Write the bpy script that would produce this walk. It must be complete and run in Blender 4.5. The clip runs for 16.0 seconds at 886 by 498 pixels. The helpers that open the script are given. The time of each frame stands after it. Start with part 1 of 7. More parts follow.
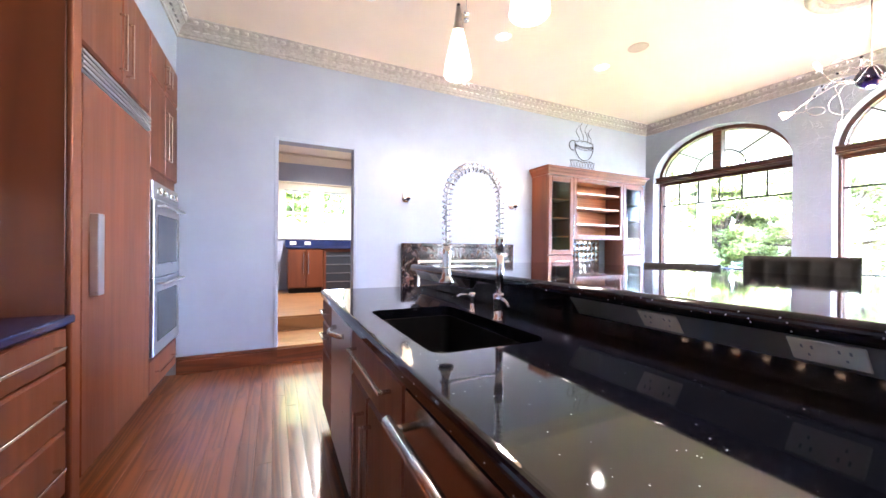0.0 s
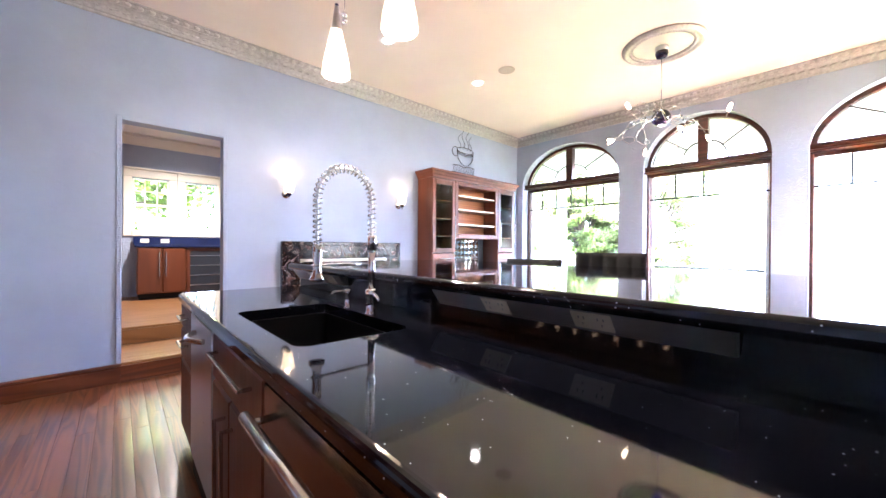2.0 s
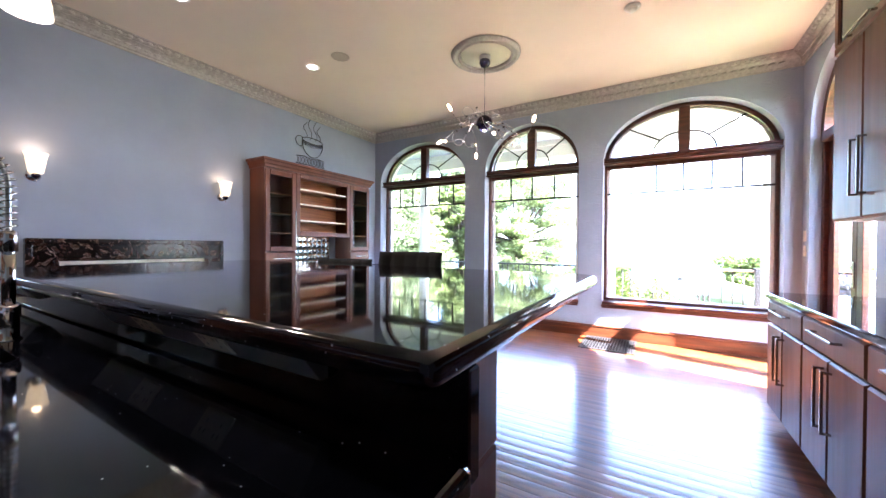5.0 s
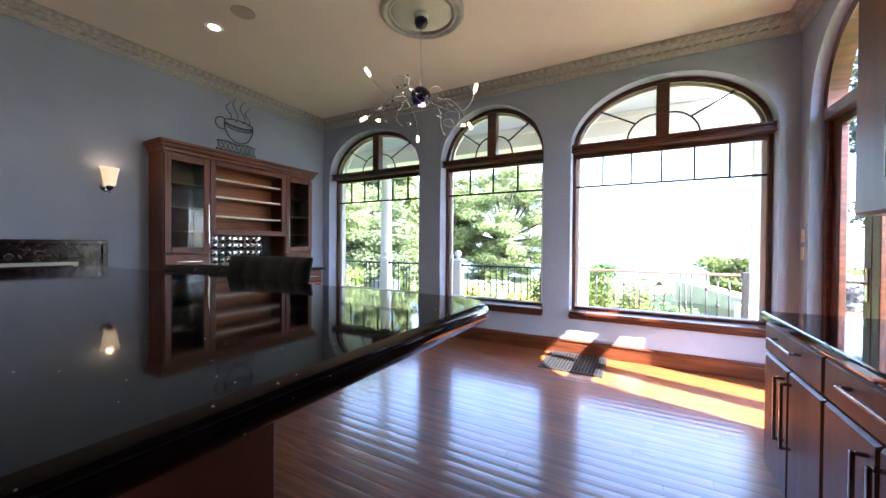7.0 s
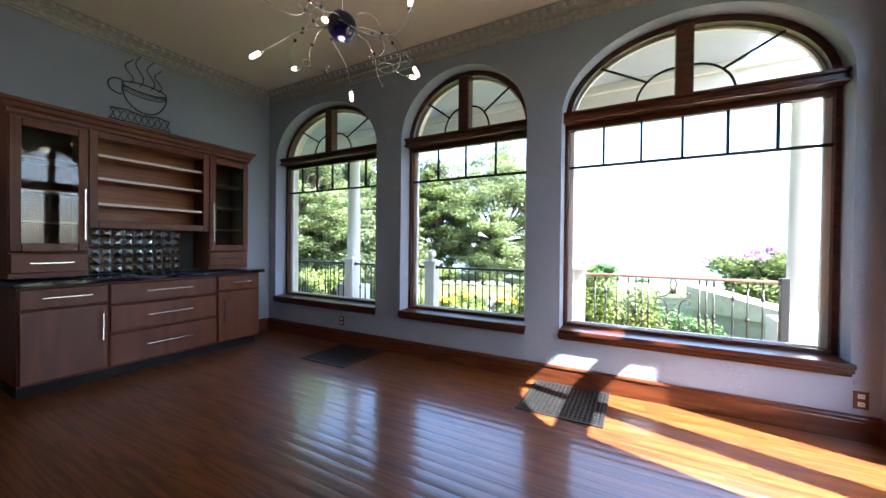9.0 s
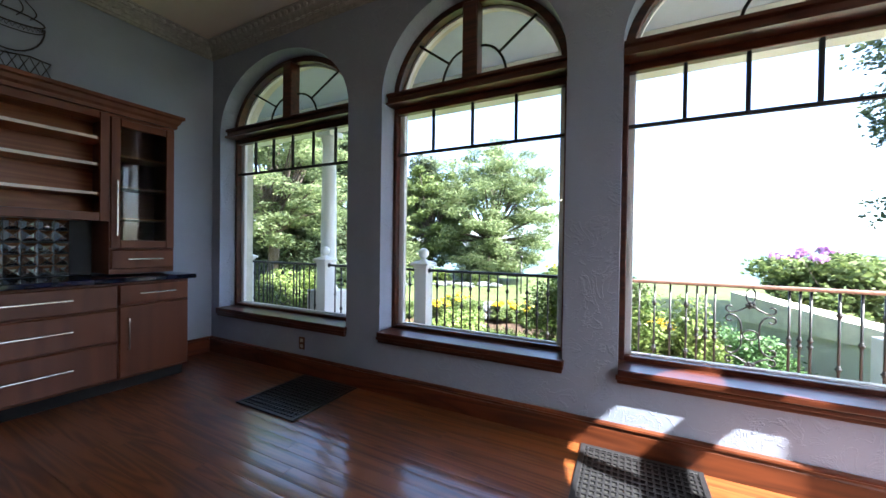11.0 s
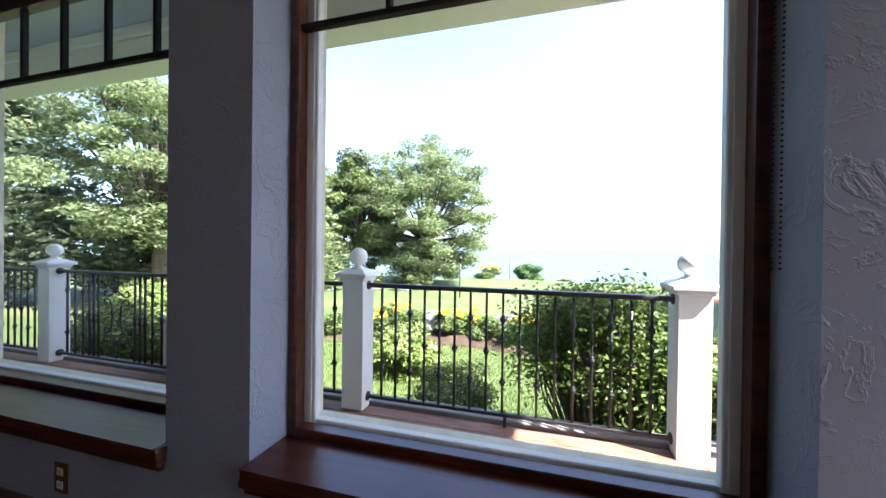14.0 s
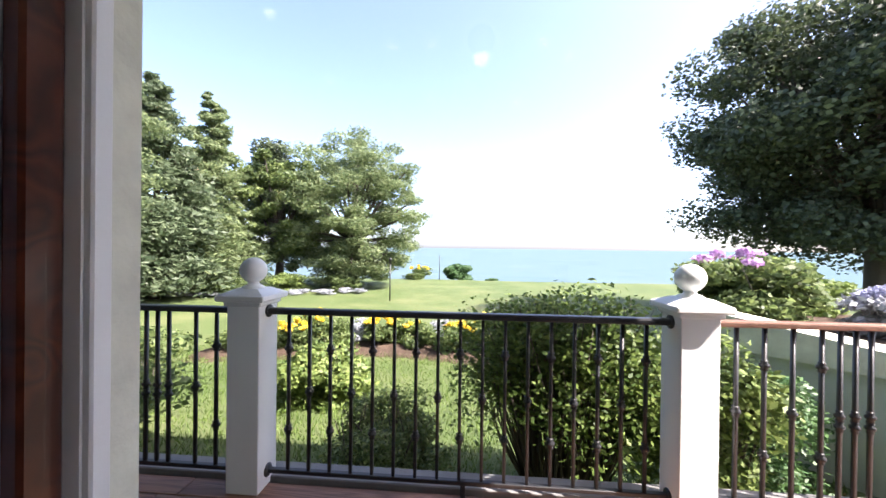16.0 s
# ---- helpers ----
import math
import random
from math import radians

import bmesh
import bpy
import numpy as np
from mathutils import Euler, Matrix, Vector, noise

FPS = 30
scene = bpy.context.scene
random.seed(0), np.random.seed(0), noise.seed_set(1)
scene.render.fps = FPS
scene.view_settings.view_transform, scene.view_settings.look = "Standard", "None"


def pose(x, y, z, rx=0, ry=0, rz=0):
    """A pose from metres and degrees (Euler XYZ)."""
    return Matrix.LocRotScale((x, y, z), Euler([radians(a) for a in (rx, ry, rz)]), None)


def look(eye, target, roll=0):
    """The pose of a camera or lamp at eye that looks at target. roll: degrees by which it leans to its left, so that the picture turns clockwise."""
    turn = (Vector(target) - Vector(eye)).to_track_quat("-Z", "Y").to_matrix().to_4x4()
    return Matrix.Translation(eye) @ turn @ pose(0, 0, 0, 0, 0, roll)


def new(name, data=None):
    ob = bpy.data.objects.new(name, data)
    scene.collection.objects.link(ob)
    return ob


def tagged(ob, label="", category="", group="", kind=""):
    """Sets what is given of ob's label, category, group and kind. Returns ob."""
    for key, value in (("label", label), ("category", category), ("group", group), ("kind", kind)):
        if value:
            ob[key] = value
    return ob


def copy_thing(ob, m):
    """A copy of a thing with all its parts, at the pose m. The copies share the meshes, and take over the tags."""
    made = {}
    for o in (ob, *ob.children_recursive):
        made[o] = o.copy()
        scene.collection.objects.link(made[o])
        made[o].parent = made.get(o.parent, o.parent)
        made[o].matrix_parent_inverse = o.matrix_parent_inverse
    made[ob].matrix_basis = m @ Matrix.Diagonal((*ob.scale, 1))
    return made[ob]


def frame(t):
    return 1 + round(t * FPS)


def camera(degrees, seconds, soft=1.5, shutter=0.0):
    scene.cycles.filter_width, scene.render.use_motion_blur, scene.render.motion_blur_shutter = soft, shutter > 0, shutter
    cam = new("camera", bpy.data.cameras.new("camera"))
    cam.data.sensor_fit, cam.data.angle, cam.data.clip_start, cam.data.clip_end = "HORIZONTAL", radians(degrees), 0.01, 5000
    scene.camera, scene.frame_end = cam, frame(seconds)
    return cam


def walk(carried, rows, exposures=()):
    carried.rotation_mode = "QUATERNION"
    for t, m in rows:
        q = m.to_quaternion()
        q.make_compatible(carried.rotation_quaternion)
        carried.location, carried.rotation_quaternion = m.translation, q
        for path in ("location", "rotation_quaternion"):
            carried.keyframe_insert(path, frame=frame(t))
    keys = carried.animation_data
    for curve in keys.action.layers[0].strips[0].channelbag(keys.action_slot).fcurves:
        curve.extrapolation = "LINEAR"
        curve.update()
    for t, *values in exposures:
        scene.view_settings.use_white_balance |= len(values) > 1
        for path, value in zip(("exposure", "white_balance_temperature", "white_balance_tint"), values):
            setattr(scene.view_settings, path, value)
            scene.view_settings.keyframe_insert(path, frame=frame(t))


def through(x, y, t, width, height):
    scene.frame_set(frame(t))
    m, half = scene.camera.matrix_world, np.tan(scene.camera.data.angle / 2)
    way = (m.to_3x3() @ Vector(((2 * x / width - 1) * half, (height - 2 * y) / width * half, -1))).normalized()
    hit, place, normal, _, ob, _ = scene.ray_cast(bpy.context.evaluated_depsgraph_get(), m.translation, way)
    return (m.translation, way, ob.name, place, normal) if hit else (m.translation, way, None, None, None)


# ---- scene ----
cam = camera(102.4, 16.0)
METRES, EYE, TILT, LEAN, TURN = 6.46, 1.243, 0.0, 0.0, -25.3
ROWS = [
    (0.0, 0.0, 0.0, 0.0, 0.0, -0.16, -0.46),
    (0.5, 0.0031, -0.0029, -0.0002, -4.33, -0.22, -0.44),
    (1.0, 0.0047, -0.0071, -0.0003, -8.56, -0.24, -0.41),
    (1.5, 0.0069, -0.0134, -0.0003, -12.73, -0.36, -0.44),
    (2.0, 0.0128, -0.0187, -0.0002, -16.9, -0.26, -0.42),
    (2.5, 0.0247, -0.0269, 0.0006, -20.69, -0.33, -0.38),
    (3.0, 0.0365, -0.0375, 0.0019, -24.12, -0.37, -0.42),
    (3.5, 0.0504, -0.0474, 0.0017, -27.15, -0.48, -0.4),
    (4.0, 0.0669, -0.0498, 0.0004, -29.82, -0.48, -0.42),
    (4.5, 0.092, -0.0431, -0.0001, -32.18, -0.4, -0.4),
    (5.0, 0.1179, -0.0352, 0.0014, -34.18, -0.46, -0.37),
    (7.5, 0.2934, 0.0238, 0.0049, -35.79, -0.56, -0.47),
    (8.0, 0.3284, 0.0457, 0.004, -35.81, -0.5, -0.54),
    (8.5, 0.365, 0.0695, 0.0023, -35.98, -0.57, -0.52),
    (9.0, 0.401, 0.0952, 0.0015, -35.98, -0.55, -0.61),
    (11.5, 0.5201, 0.2821, -0.0031, -38.78, -0.61, -0.86),
    (12.0, 0.544, 0.3211, -0.0036, -40.41, -0.53, -0.91),
    (12.5, 0.5655, 0.3616, -0.0052, -42.0, -0.47, -0.89),
    (13.0, 0.5904, 0.3993, -0.0069, -44.37, -0.55, -0.81),
    (13.5, 0.6195, 0.4332, -0.0064, -46.66, -0.43, -0.77),
    (14.0, 0.6426, 0.4655, -0.0062, -48.68, -0.34, -0.7),
    (14.5, 0.6633, 0.4921, -0.005, -51.65, -0.42, -0.71),
    (15.0, 0.6905, 0.5130, -0.005, -54.64, -0.26, -0.72),
    (15.5, 0.7070, 0.5264, -0.0016, -57.19, -0.28, -0.74),
    (16.0, 0.7166, 0.5373, 0.0014, -60.07, -0.25, -0.7),
]
EXPOSURES = [(0.0, 7.23, 5950, 21), (2.0, 6.82, 5880, 21), (3.5, 6.32, 5850, 20), (4.5, 5.72, 5850, 19), (5.0, 5.41, 5880, 17), (7.5, 4.17, 6050, 12), (9.0, 3.66, 6100, 7), (11.5, 3.18, 6050, 7), (13.0, 3.18, 6080, 9), (14.0, 2.97, 6150, 11), (15.0, 2.6, 6400, 15), (16.0, 2.35, 6580, 18)]
walk(cam, [(t, pose(0, 0, EYE, TILT, LEAN, TURN) @ pose(METRES * x, METRES * y, METRES * z, 90 + pitch, roll, yaw)) for t, x, y, z, yaw, pitch, roll in ROWS], EXPOSURES)

# ---- world and sun ----
SUN_DIR = Vector((-0.284, -1.0, 1.24)).normalized()   # towards the sun
world = bpy.data.worlds.new("world")
scene.world = world
world.use_nodes = True
wn = world.node_tree.nodes
sky = wn.new("ShaderNodeTexSky")
sky.sky_type = "NISHITA"
sky.sun_disc = False
sky.sun_elevation = math.asin(SUN_DIR.z)
sky.sun_rotation = math.atan2(SUN_DIR.x, SUN_DIR.y)
sky.air_density, sky.dust_density, sky.ozone_density = 0.6, 2.0, 0.8
world.node_tree.links.new(sky.outputs[0], wn["Background"].inputs[0])
wn["Background"].inputs[1].default_value = 0.15
sun = new("sun", bpy.data.lights.new("sun", "SUN"))
sun.data.energy, sun.data.angle, sun.data.color = 5.0, radians(0.55), (1.0, 0.95, 0.88)
sun.matrix_world = look(SUN_DIR * 30, (0, 0, 0))


# ---- helpers of this scene ----
def bm_box(bm, x0, y0, z0, x1, y1, z1, bev=0.0, seg=1):
    """Adds a box, with its edges rounded if asked, to bm."""
    b = bmesh.new()
    bmesh.ops.create_cube(b, size=1.0)
    for v in b.verts:
        v.co = Vector((x0 + (x1 - x0) * (v.co.x + 0.5), y0 + (y1 - y0) * (v.co.y + 0.5), z0 + (z1 - z0) * (v.co.z + 0.5)))
    if bev > 0:
        bmesh.ops.bevel(b, geom=b.edges[:], offset=bev, segments=seg, profile=0.5, affect="EDGES", clamp_overlap=True)
    join(bm, b)
    return bm


def join(bm, other):
    me = bpy.data.meshes.new("tmp")
    other.to_mesh(me)
    other.free()
    bm.from_mesh(me)
    bpy.data.meshes.remove(me)


def box(x0, y0, z0, x1, y1, z1, bev=0.0, seg=1):
    return bm_box(bmesh.new(), x0, y0, z0, x1, y1, z1, bev, seg)


def bm_lathe(bm, profile, seg=24, m=None):
    """A turned solid: profile is a list of (radius, height)."""
    m = m or Matrix.Identity(4)
    rings = []
    for r, z in profile:
        if r <= 1e-6:
            rings.append([bm.verts.new(m @ Vector((0, 0, z)))])
        else:
            rings.append([bm.verts.new(m @ Vector((r * math.cos(2 * math.pi * k / seg), r * math.sin(2 * math.pi * k / seg), z))) for k in range(seg)])
    for a, b in zip(rings, rings[1:]):
        for k in range(seg):
            j = (k + 1) % seg
            if len(a) == 1 and len(b) == 1:
                continue
            if len(a) == 1:
                bm.faces.new((a[0], b[j], b[k]))
            elif len(b) == 1:
                bm.faces.new((a[k], a[j], b[0]))
            else:
                bm.faces.new((a[k], a[j], b[j], b[k]))
    for f in bm.faces:
        f.smooth = True
    return bm


def lathe(profile, seg=24, m=None):
    return bm_lathe(bmesh.new(), profile, seg, m)


def bm_tube(bm, pts, r, seg=8, r_end=None, closed=False):
    """A round bar swept along points."""
    pts = [Vector(p) for p in pts]
    n = len(pts)
    rings, up = [], None
    for i, p in enumerate(pts):
        a = pts[i - 1] if (i > 0 or closed) else p
        b = pts[(i + 1) % n] if (i < n - 1 or closed) else p
        t = (b - a).normalized()
        if up is None:
            up = t.orthogonal().normalized()
        up = (up - t * up.dot(t))
        up = up.normalized() if up.length > 1e-6 else t.orthogonal().normalized()
        side = t.cross(up)
        rr = r if r_end is None else r + (r_end - r) * i / max(1, n - 1)
        rings.append([bm.verts.new(p + (up * math.cos(2 * math.pi * k / seg) + side * math.sin(2 * math.pi * k / seg)) * rr) for k in range(seg)])
    pairs = list(zip(rings, rings[1:])) + ([(rings[-1], rings[0])] if closed else [])
    for a, b in pairs:
        for k in range(seg):
            j = (k + 1) % seg
            bm.faces.new((a[k], a[j], b[j], b[k])).smooth = True
    if not closed:
        bm.faces.new(rings[0][::-1])
        bm.faces.new(rings[-1])
    return bm


def tube(pts, r, seg=8, r_end=None, closed=False):
    return bm_tube(bmesh.new(), pts, r, seg, r_end, closed)


def bm_sweep(bm, section, path, closed=False):
    """Sweeps a section of (out, up) along path points (x, y, z, nx, ny): out is along the normal in plan."""
    rings = [[bm.verts.new((x + nx * o, y + ny * o, z + u)) for o, u in section] for x, y, z, nx, ny in path]
    m = len(section)
    for a, b in zip(rings, rings[1:]):
        for k in range(m):
            j = (k + 1) % m
            bm.faces.new((a[k], a[j], b[j], b[k]))
    if not closed:
        bm.faces.new(rings[0][::-1])
        bm.faces.new(rings[-1])
    bmesh.ops.recalc_face_normals(bm, faces=bm.faces[:])
    return bm


def bm_prism(bm, outline, axis, a, b):
    """A solid from a flat outline of 2D points pushed from a to b along axis x, y or z."""
    def at(p, d):
        return {"x": (d, p[0], p[1]), "y": (p[0], d, p[1]), "z": (p[0], p[1], d)}[axis]
    va = [bm.verts.new(at(p, a)) for p in outline]
    vb = [bm.verts.new(at(p, b)) for p in outline]
    fs = [bm.faces.new(va), bm.faces.new(vb[::-1])]
    n = len(outline)
    for k in range(n):
        fs.append(bm.faces.new((va[k], vb[k], vb[(k + 1) % n], va[(k + 1) % n])))
    bmesh.ops.recalc_face_normals(bm, faces=fs)
    return bm


def prism(outline, axis, a, b):
    return bm_prism(bmesh.new(), outline, axis, a, b)


def smooth_by_angle(me, angle=0.6):
    for p in me.polygons:
        p.use_smooth = True
    me.set_sharp_from_angle(angle=angle)


def part(name, bm, material, parent=None, label="", smooth=False):
    """Links bm as one mesh object under parent."""
    me = bpy.data.meshes.new(name)
    bm.to_mesh(me)
    bm.free()
    me.materials.append(material)
    if smooth:
        smooth_by_angle(me)
    ob = new(name, me)
    if parent is not None:
        ob.parent = parent
        ob.matrix_parent_inverse = parent.matrix_basis.inverted()
    if label:
        ob["label"] = label
    return ob


def share(name, me, m, parent):
    ob = new(name, me)
    ob.parent = parent
    ob.matrix_basis = m
    return ob


def thing(name, x, y, z, label, category, group="", rz=0):
    ob = new(name)
    ob.empty_display_size = 0.1
    ob.matrix_basis = pose(x, y, z, 0, 0, rz)
    return tagged(ob, label, category, group)


def setting(name, bm, material, label, category, smooth=False):
    return tagged(part(name, bm, material, None, "", smooth), label, category, kind="structure")


# ---- materials ----
def mat(name):
    m = bpy.data.materials.new(name)
    m.use_nodes = True
    return m, m.node_tree.nodes, m.node_tree.links, m.node_tree.nodes["Principled BSDF"]


def node(nodes, kind, **values):
    n = nodes.new(kind)
    for k, v in values.items():
        n.inputs[k].default_value = v
    return n


def ramp(nodes, stops):
    r = nodes.new("ShaderNodeValToRGB")
    while len(r.color_ramp.elements) < len(stops):
        r.color_ramp.elements.new(0.5)
    for e, (p, c) in zip(r.color_ramp.elements, stops):
        e.position, e.color = p, (*c, 1)
    return r


def paint(name, color, rough=0.5, metal=0.0, vary=0.08, scale=9.0, bump=0.05, bump_scale=120.0, coat=0.0, spec=0.5):
    """A plain painted, metal or plastic surface with slight uneven tone and fine relief."""
    m, n, l, b = mat(name)
    geo = n.new("ShaderNodeNewGeometry")
    big = node(n, "ShaderNodeTexNoise", Scale=scale, Detail=6.0, Roughness=0.6)
    l.new(geo.outputs["Position"], big.inputs["Vector"])
    r = ramp(n, [(0.25, tuple(c * (1 - vary) for c in color)), (0.75, tuple(min(1, c * (1 + vary)) for c in color))])
    l.new(big.outputs["Fac"], r.inputs["Fac"])
    l.new(r.outputs["Color"], b.inputs["Base Color"])
    fine = node(n, "ShaderNodeTexNoise", Scale=bump_scale, Detail=3.0)
    l.new(geo.outputs["Position"], fine.inputs["Vector"])
    bp = node(n, "ShaderNodeBump", Strength=bump, Distance=0.004)
    l.new(fine.outputs["Fac"], bp.inputs["Height"])
    l.new(bp.outputs["Normal"], b.inputs["Normal"])
    mr = node(n, "ShaderNodeMapRange")
    mr.inputs["To Min"].default_value, mr.inputs["To Max"].default_value = max(0.02, rough * 0.8), min(1, rough * 1.2)
    l.new(big.outputs["Fac"], mr.inputs["Value"])
    l.new(mr.outputs["Result"], b.inputs["Roughness"])
    b.inputs["Metallic"].default_value = metal
    b.inputs["Coat Weight"].default_value = coat
    b.inputs["Specular IOR Level"].default_value = spec
    return m


def wood(name, dark, light, stretch, rough=0.35, coat=0.0, random_piece=0.0, figure=1.0, bump=0.06, fibres=0.45, lines=9.0):
    """Wood grain that runs along the axis whose stretch is smallest; random_piece sets each piece apart."""
    m, n, l, b = mat(name)
    geo = n.new("ShaderNodeNewGeometry")
    info = n.new("ShaderNodeObjectInfo")
    off = node(n, "ShaderNodeVectorMath")
    off.operation = "MULTIPLY_ADD"
    l.new(geo.outputs["Position"], off.inputs[0])
    off.inputs[1].default_value = stretch
    comb = n.new("ShaderNodeCombineXYZ")
    mul = node(n, "ShaderNodeMath")
    mul.operation = "MULTIPLY"
    l.new(info.outputs["Random"], mul.inputs[0])
    mul.inputs[1].default_value = 37.0 if random_piece else 0.0
    for k in range(3):
        l.new(mul.outputs[0], comb.inputs[k])
    l.new(comb.outputs[0], off.inputs[2])
    warp = node(n, "ShaderNodeTexNoise", Scale=0.55, Detail=2.0)
    l.new(off.outputs[0], warp.inputs["Vector"])
    grain = node(n, "ShaderNodeTexNoise", Scale=1.4 * figure, Detail=2.0, Roughness=0.45, Distortion=0.6)
    l.new(off.outputs[0], grain.inputs["Vector"])
    rings = node(n, "ShaderNodeMath")
    rings.operation = "MULTIPLY"
    l.new(grain.outputs["Fac"], rings.inputs[0])
    rings.inputs[1].default_value = lines
    saw = node(n, "ShaderNodeMath")
    saw.operation = "PINGPONG"
    l.new(rings.outputs[0], saw.inputs[0])
    saw.inputs[1].default_value = 0.5
    fibre = node(n, "ShaderNodeTexNoise", Scale=7.0, Detail=6.0, Roughness=0.7)
    l.new(off.outputs[0], fibre.inputs["Vector"])
    dbl = node(n, "ShaderNodeMath")
    dbl.operation = "MULTIPLY"
    l.new(saw.outputs[0], dbl.inputs[0])
    dbl.inputs[1].default_value = 2.0
    mix = node(n, "ShaderNodeMix")
    mix.data_type = "FLOAT"
    mix.inputs["Factor"].default_value = fibres
    l.new(dbl.outputs[0], mix.inputs["A"])
    l.new(fibre.outputs["Fac"], mix.inputs["B"])
    add = node(n, "ShaderNodeMath")
    add.operation = "MULTIPLY_ADD"
    l.new(info.outputs["Random"], add.inputs[0])
    add.inputs[1].default_value = random_piece
    l.new(mix.outputs["Result"], add.inputs[2])
    sub = node(n, "ShaderNodeMath")
    sub.operation = "MULTIPLY_ADD"
    l.new(warp.outputs["Fac"], sub.inputs[0])
    sub.inputs[1].default_value = 0.4
    l.new(add.outputs[0], sub.inputs[2])
    r = ramp(n, [(0.35, dark), (0.95 + random_piece, light)])
    l.new(sub.outputs[0], r.inputs["Fac"])
    l.new(r.outputs["Color"], b.inputs["Base Color"])
    bp = node(n, "ShaderNodeBump", Strength=bump, Distance=0.0006)
    l.new(mix.outputs["Result"], bp.inputs["Height"])
    l.new(bp.outputs["Normal"], b.inputs["Normal"])
    rr = node(n, "ShaderNodeMapRange")
    rr.inputs["To Min"].default_value, rr.inputs["To Max"].default_value = rough * 0.75, rough * 1.3
    l.new(fibre.outputs["Fac"], rr.inputs["Value"])
    l.new(rr.outputs["Result"], b.inputs["Roughness"])
    b.inputs["Coat Weight"].default_value = coat
    b.inputs["Coat Roughness"].default_value = 0.13
    return m


def plaster(name, color, relief=0.45):
    """Hand-trowelled plaster: soft flats with raised ridges and skips."""
    m, n, l, b = mat(name)
    geo = n.new("ShaderNodeNewGeometry")
    tone = node(n, "ShaderNodeTexNoise", Scale=1.7, Detail=6.0, Roughness=0.65)
    l.new(geo.outputs["Position"], tone.inputs["Vector"])
    r = ramp(n, [(0.3, tuple(c * 0.93 for c in color)), (0.7, tuple(c * 1.05 for c in color))])
    l.new(tone.outputs["Fac"], r.inputs["Fac"])
    l.new(r.outputs["Color"], b.inputs["Base Color"])
    ridge = node(n, "ShaderNodeTexNoise", Scale=6.5, Detail=5.0, Roughness=0.6, Distortion=0.7)
    l.new(geo.outputs["Position"], ridge.inputs["Vector"])
    rr = ramp(n, [(0.0, (0, 0, 0)), (0.40, (0.10, 0.10, 0.10)), (0.425, (0.45, 0.45, 0.45)), (0.44, (0.12, 0.12, 0.12)), (0.555, (0.10, 0.10, 0.10)), (0.59, (1, 1, 1)), (0.63, (0.30, 0.30, 0.30)), (1.0, (0.35, 0.35, 0.35))])
    l.new(ridge.outputs["Fac"], rr.inputs["Fac"])
    fine = node(n, "ShaderNodeTexNoise", Scale=38.0, Detail=5.0)
    l.new(geo.outputs["Position"], fine.inputs["Vector"])
    add = node(n, "ShaderNodeMath")
    add.operation = "MULTIPLY_ADD"
    l.new(fine.outputs["Fac"], add.inputs[0])
    add.inputs[1].default_value = 0.28
    l.new(rr.outputs["Color"], add.inputs[2])
    bp = node(n, "ShaderNodeBump", Strength=relief, Distance=0.008)
    l.new(add.outputs[0], bp.inputs["Height"])
    l.new(bp.outputs["Normal"], b.inputs["Normal"])
    b.inputs["Roughness"].default_value = 0.62
    return m


def stone(name, base, fleck, rough, fleck_scale=70.0, fleck_size=0.10, coat=0.0):
    """Polished engineered stone with mirror flecks."""
    m, n, l, b = mat(name)
    geo = n.new("ShaderNodeNewGeometry")
    vor = node(n, "ShaderNodeTexVoronoi", Scale=fleck_scale)
    l.new(geo.outputs["Position"], vor.inputs["Vector"])
    lt = node(n, "ShaderNodeMath")
    lt.operation = "LESS_THAN"
    l.new(vor.outputs["Distance"], lt.inputs[0])
    lt.inputs[1].default_value = fleck_size
    sep = n.new("ShaderNodeSeparateColor")
    l.new(vor.outputs["Color"], sep.inputs[0])
    gt = node(n, "ShaderNodeMath")
    gt.operation = "GREATER_THAN"
    l.new(sep.outputs[0], gt.inputs[0])
    gt.inputs[1].default_value = 0.86
    both = node(n, "ShaderNodeMath")
    both.operation = "MULTIPLY"
    l.new(lt.outputs[0], both.inputs[0])
    l.new(gt.outputs[0], both.inputs[1])
    cloud = node(n, "ShaderNodeTexNoise", Scale=6.0, Detail=6.0)
    l.new(geo.outputs["Position"], cloud.inputs["Vector"])
    r = ramp(n, [(0.3, tuple(c * 0.7 for c in base)), (0.7, tuple(c * 1.3 for c in base))])
    l.new(cloud.outputs["Fac"], r.inputs["Fac"])
    mix = n.new("ShaderNodeMix")
    mix.data_type = "RGBA"
    l.new(both.outputs[0], mix.inputs["Factor"])
    l.new(r.outputs["Color"], mix.inputs["A"])
    mix.inputs["B"].default_value = (*fleck, 1)
    l.new(mix.outputs["Result"], b.inputs["Base Color"])
    rr = node(n, "ShaderNodeMapRange")
    rr.inputs["To Min"].default_value, rr.inputs["To Max"].default_value = rough, 0.3
    l.new(both.outputs[0], rr.inputs["Value"])
    l.new(rr.outputs["Result"], b.inputs["Roughness"])
    b.inputs["Specular IOR Level"].default_value = 0.50
    return m


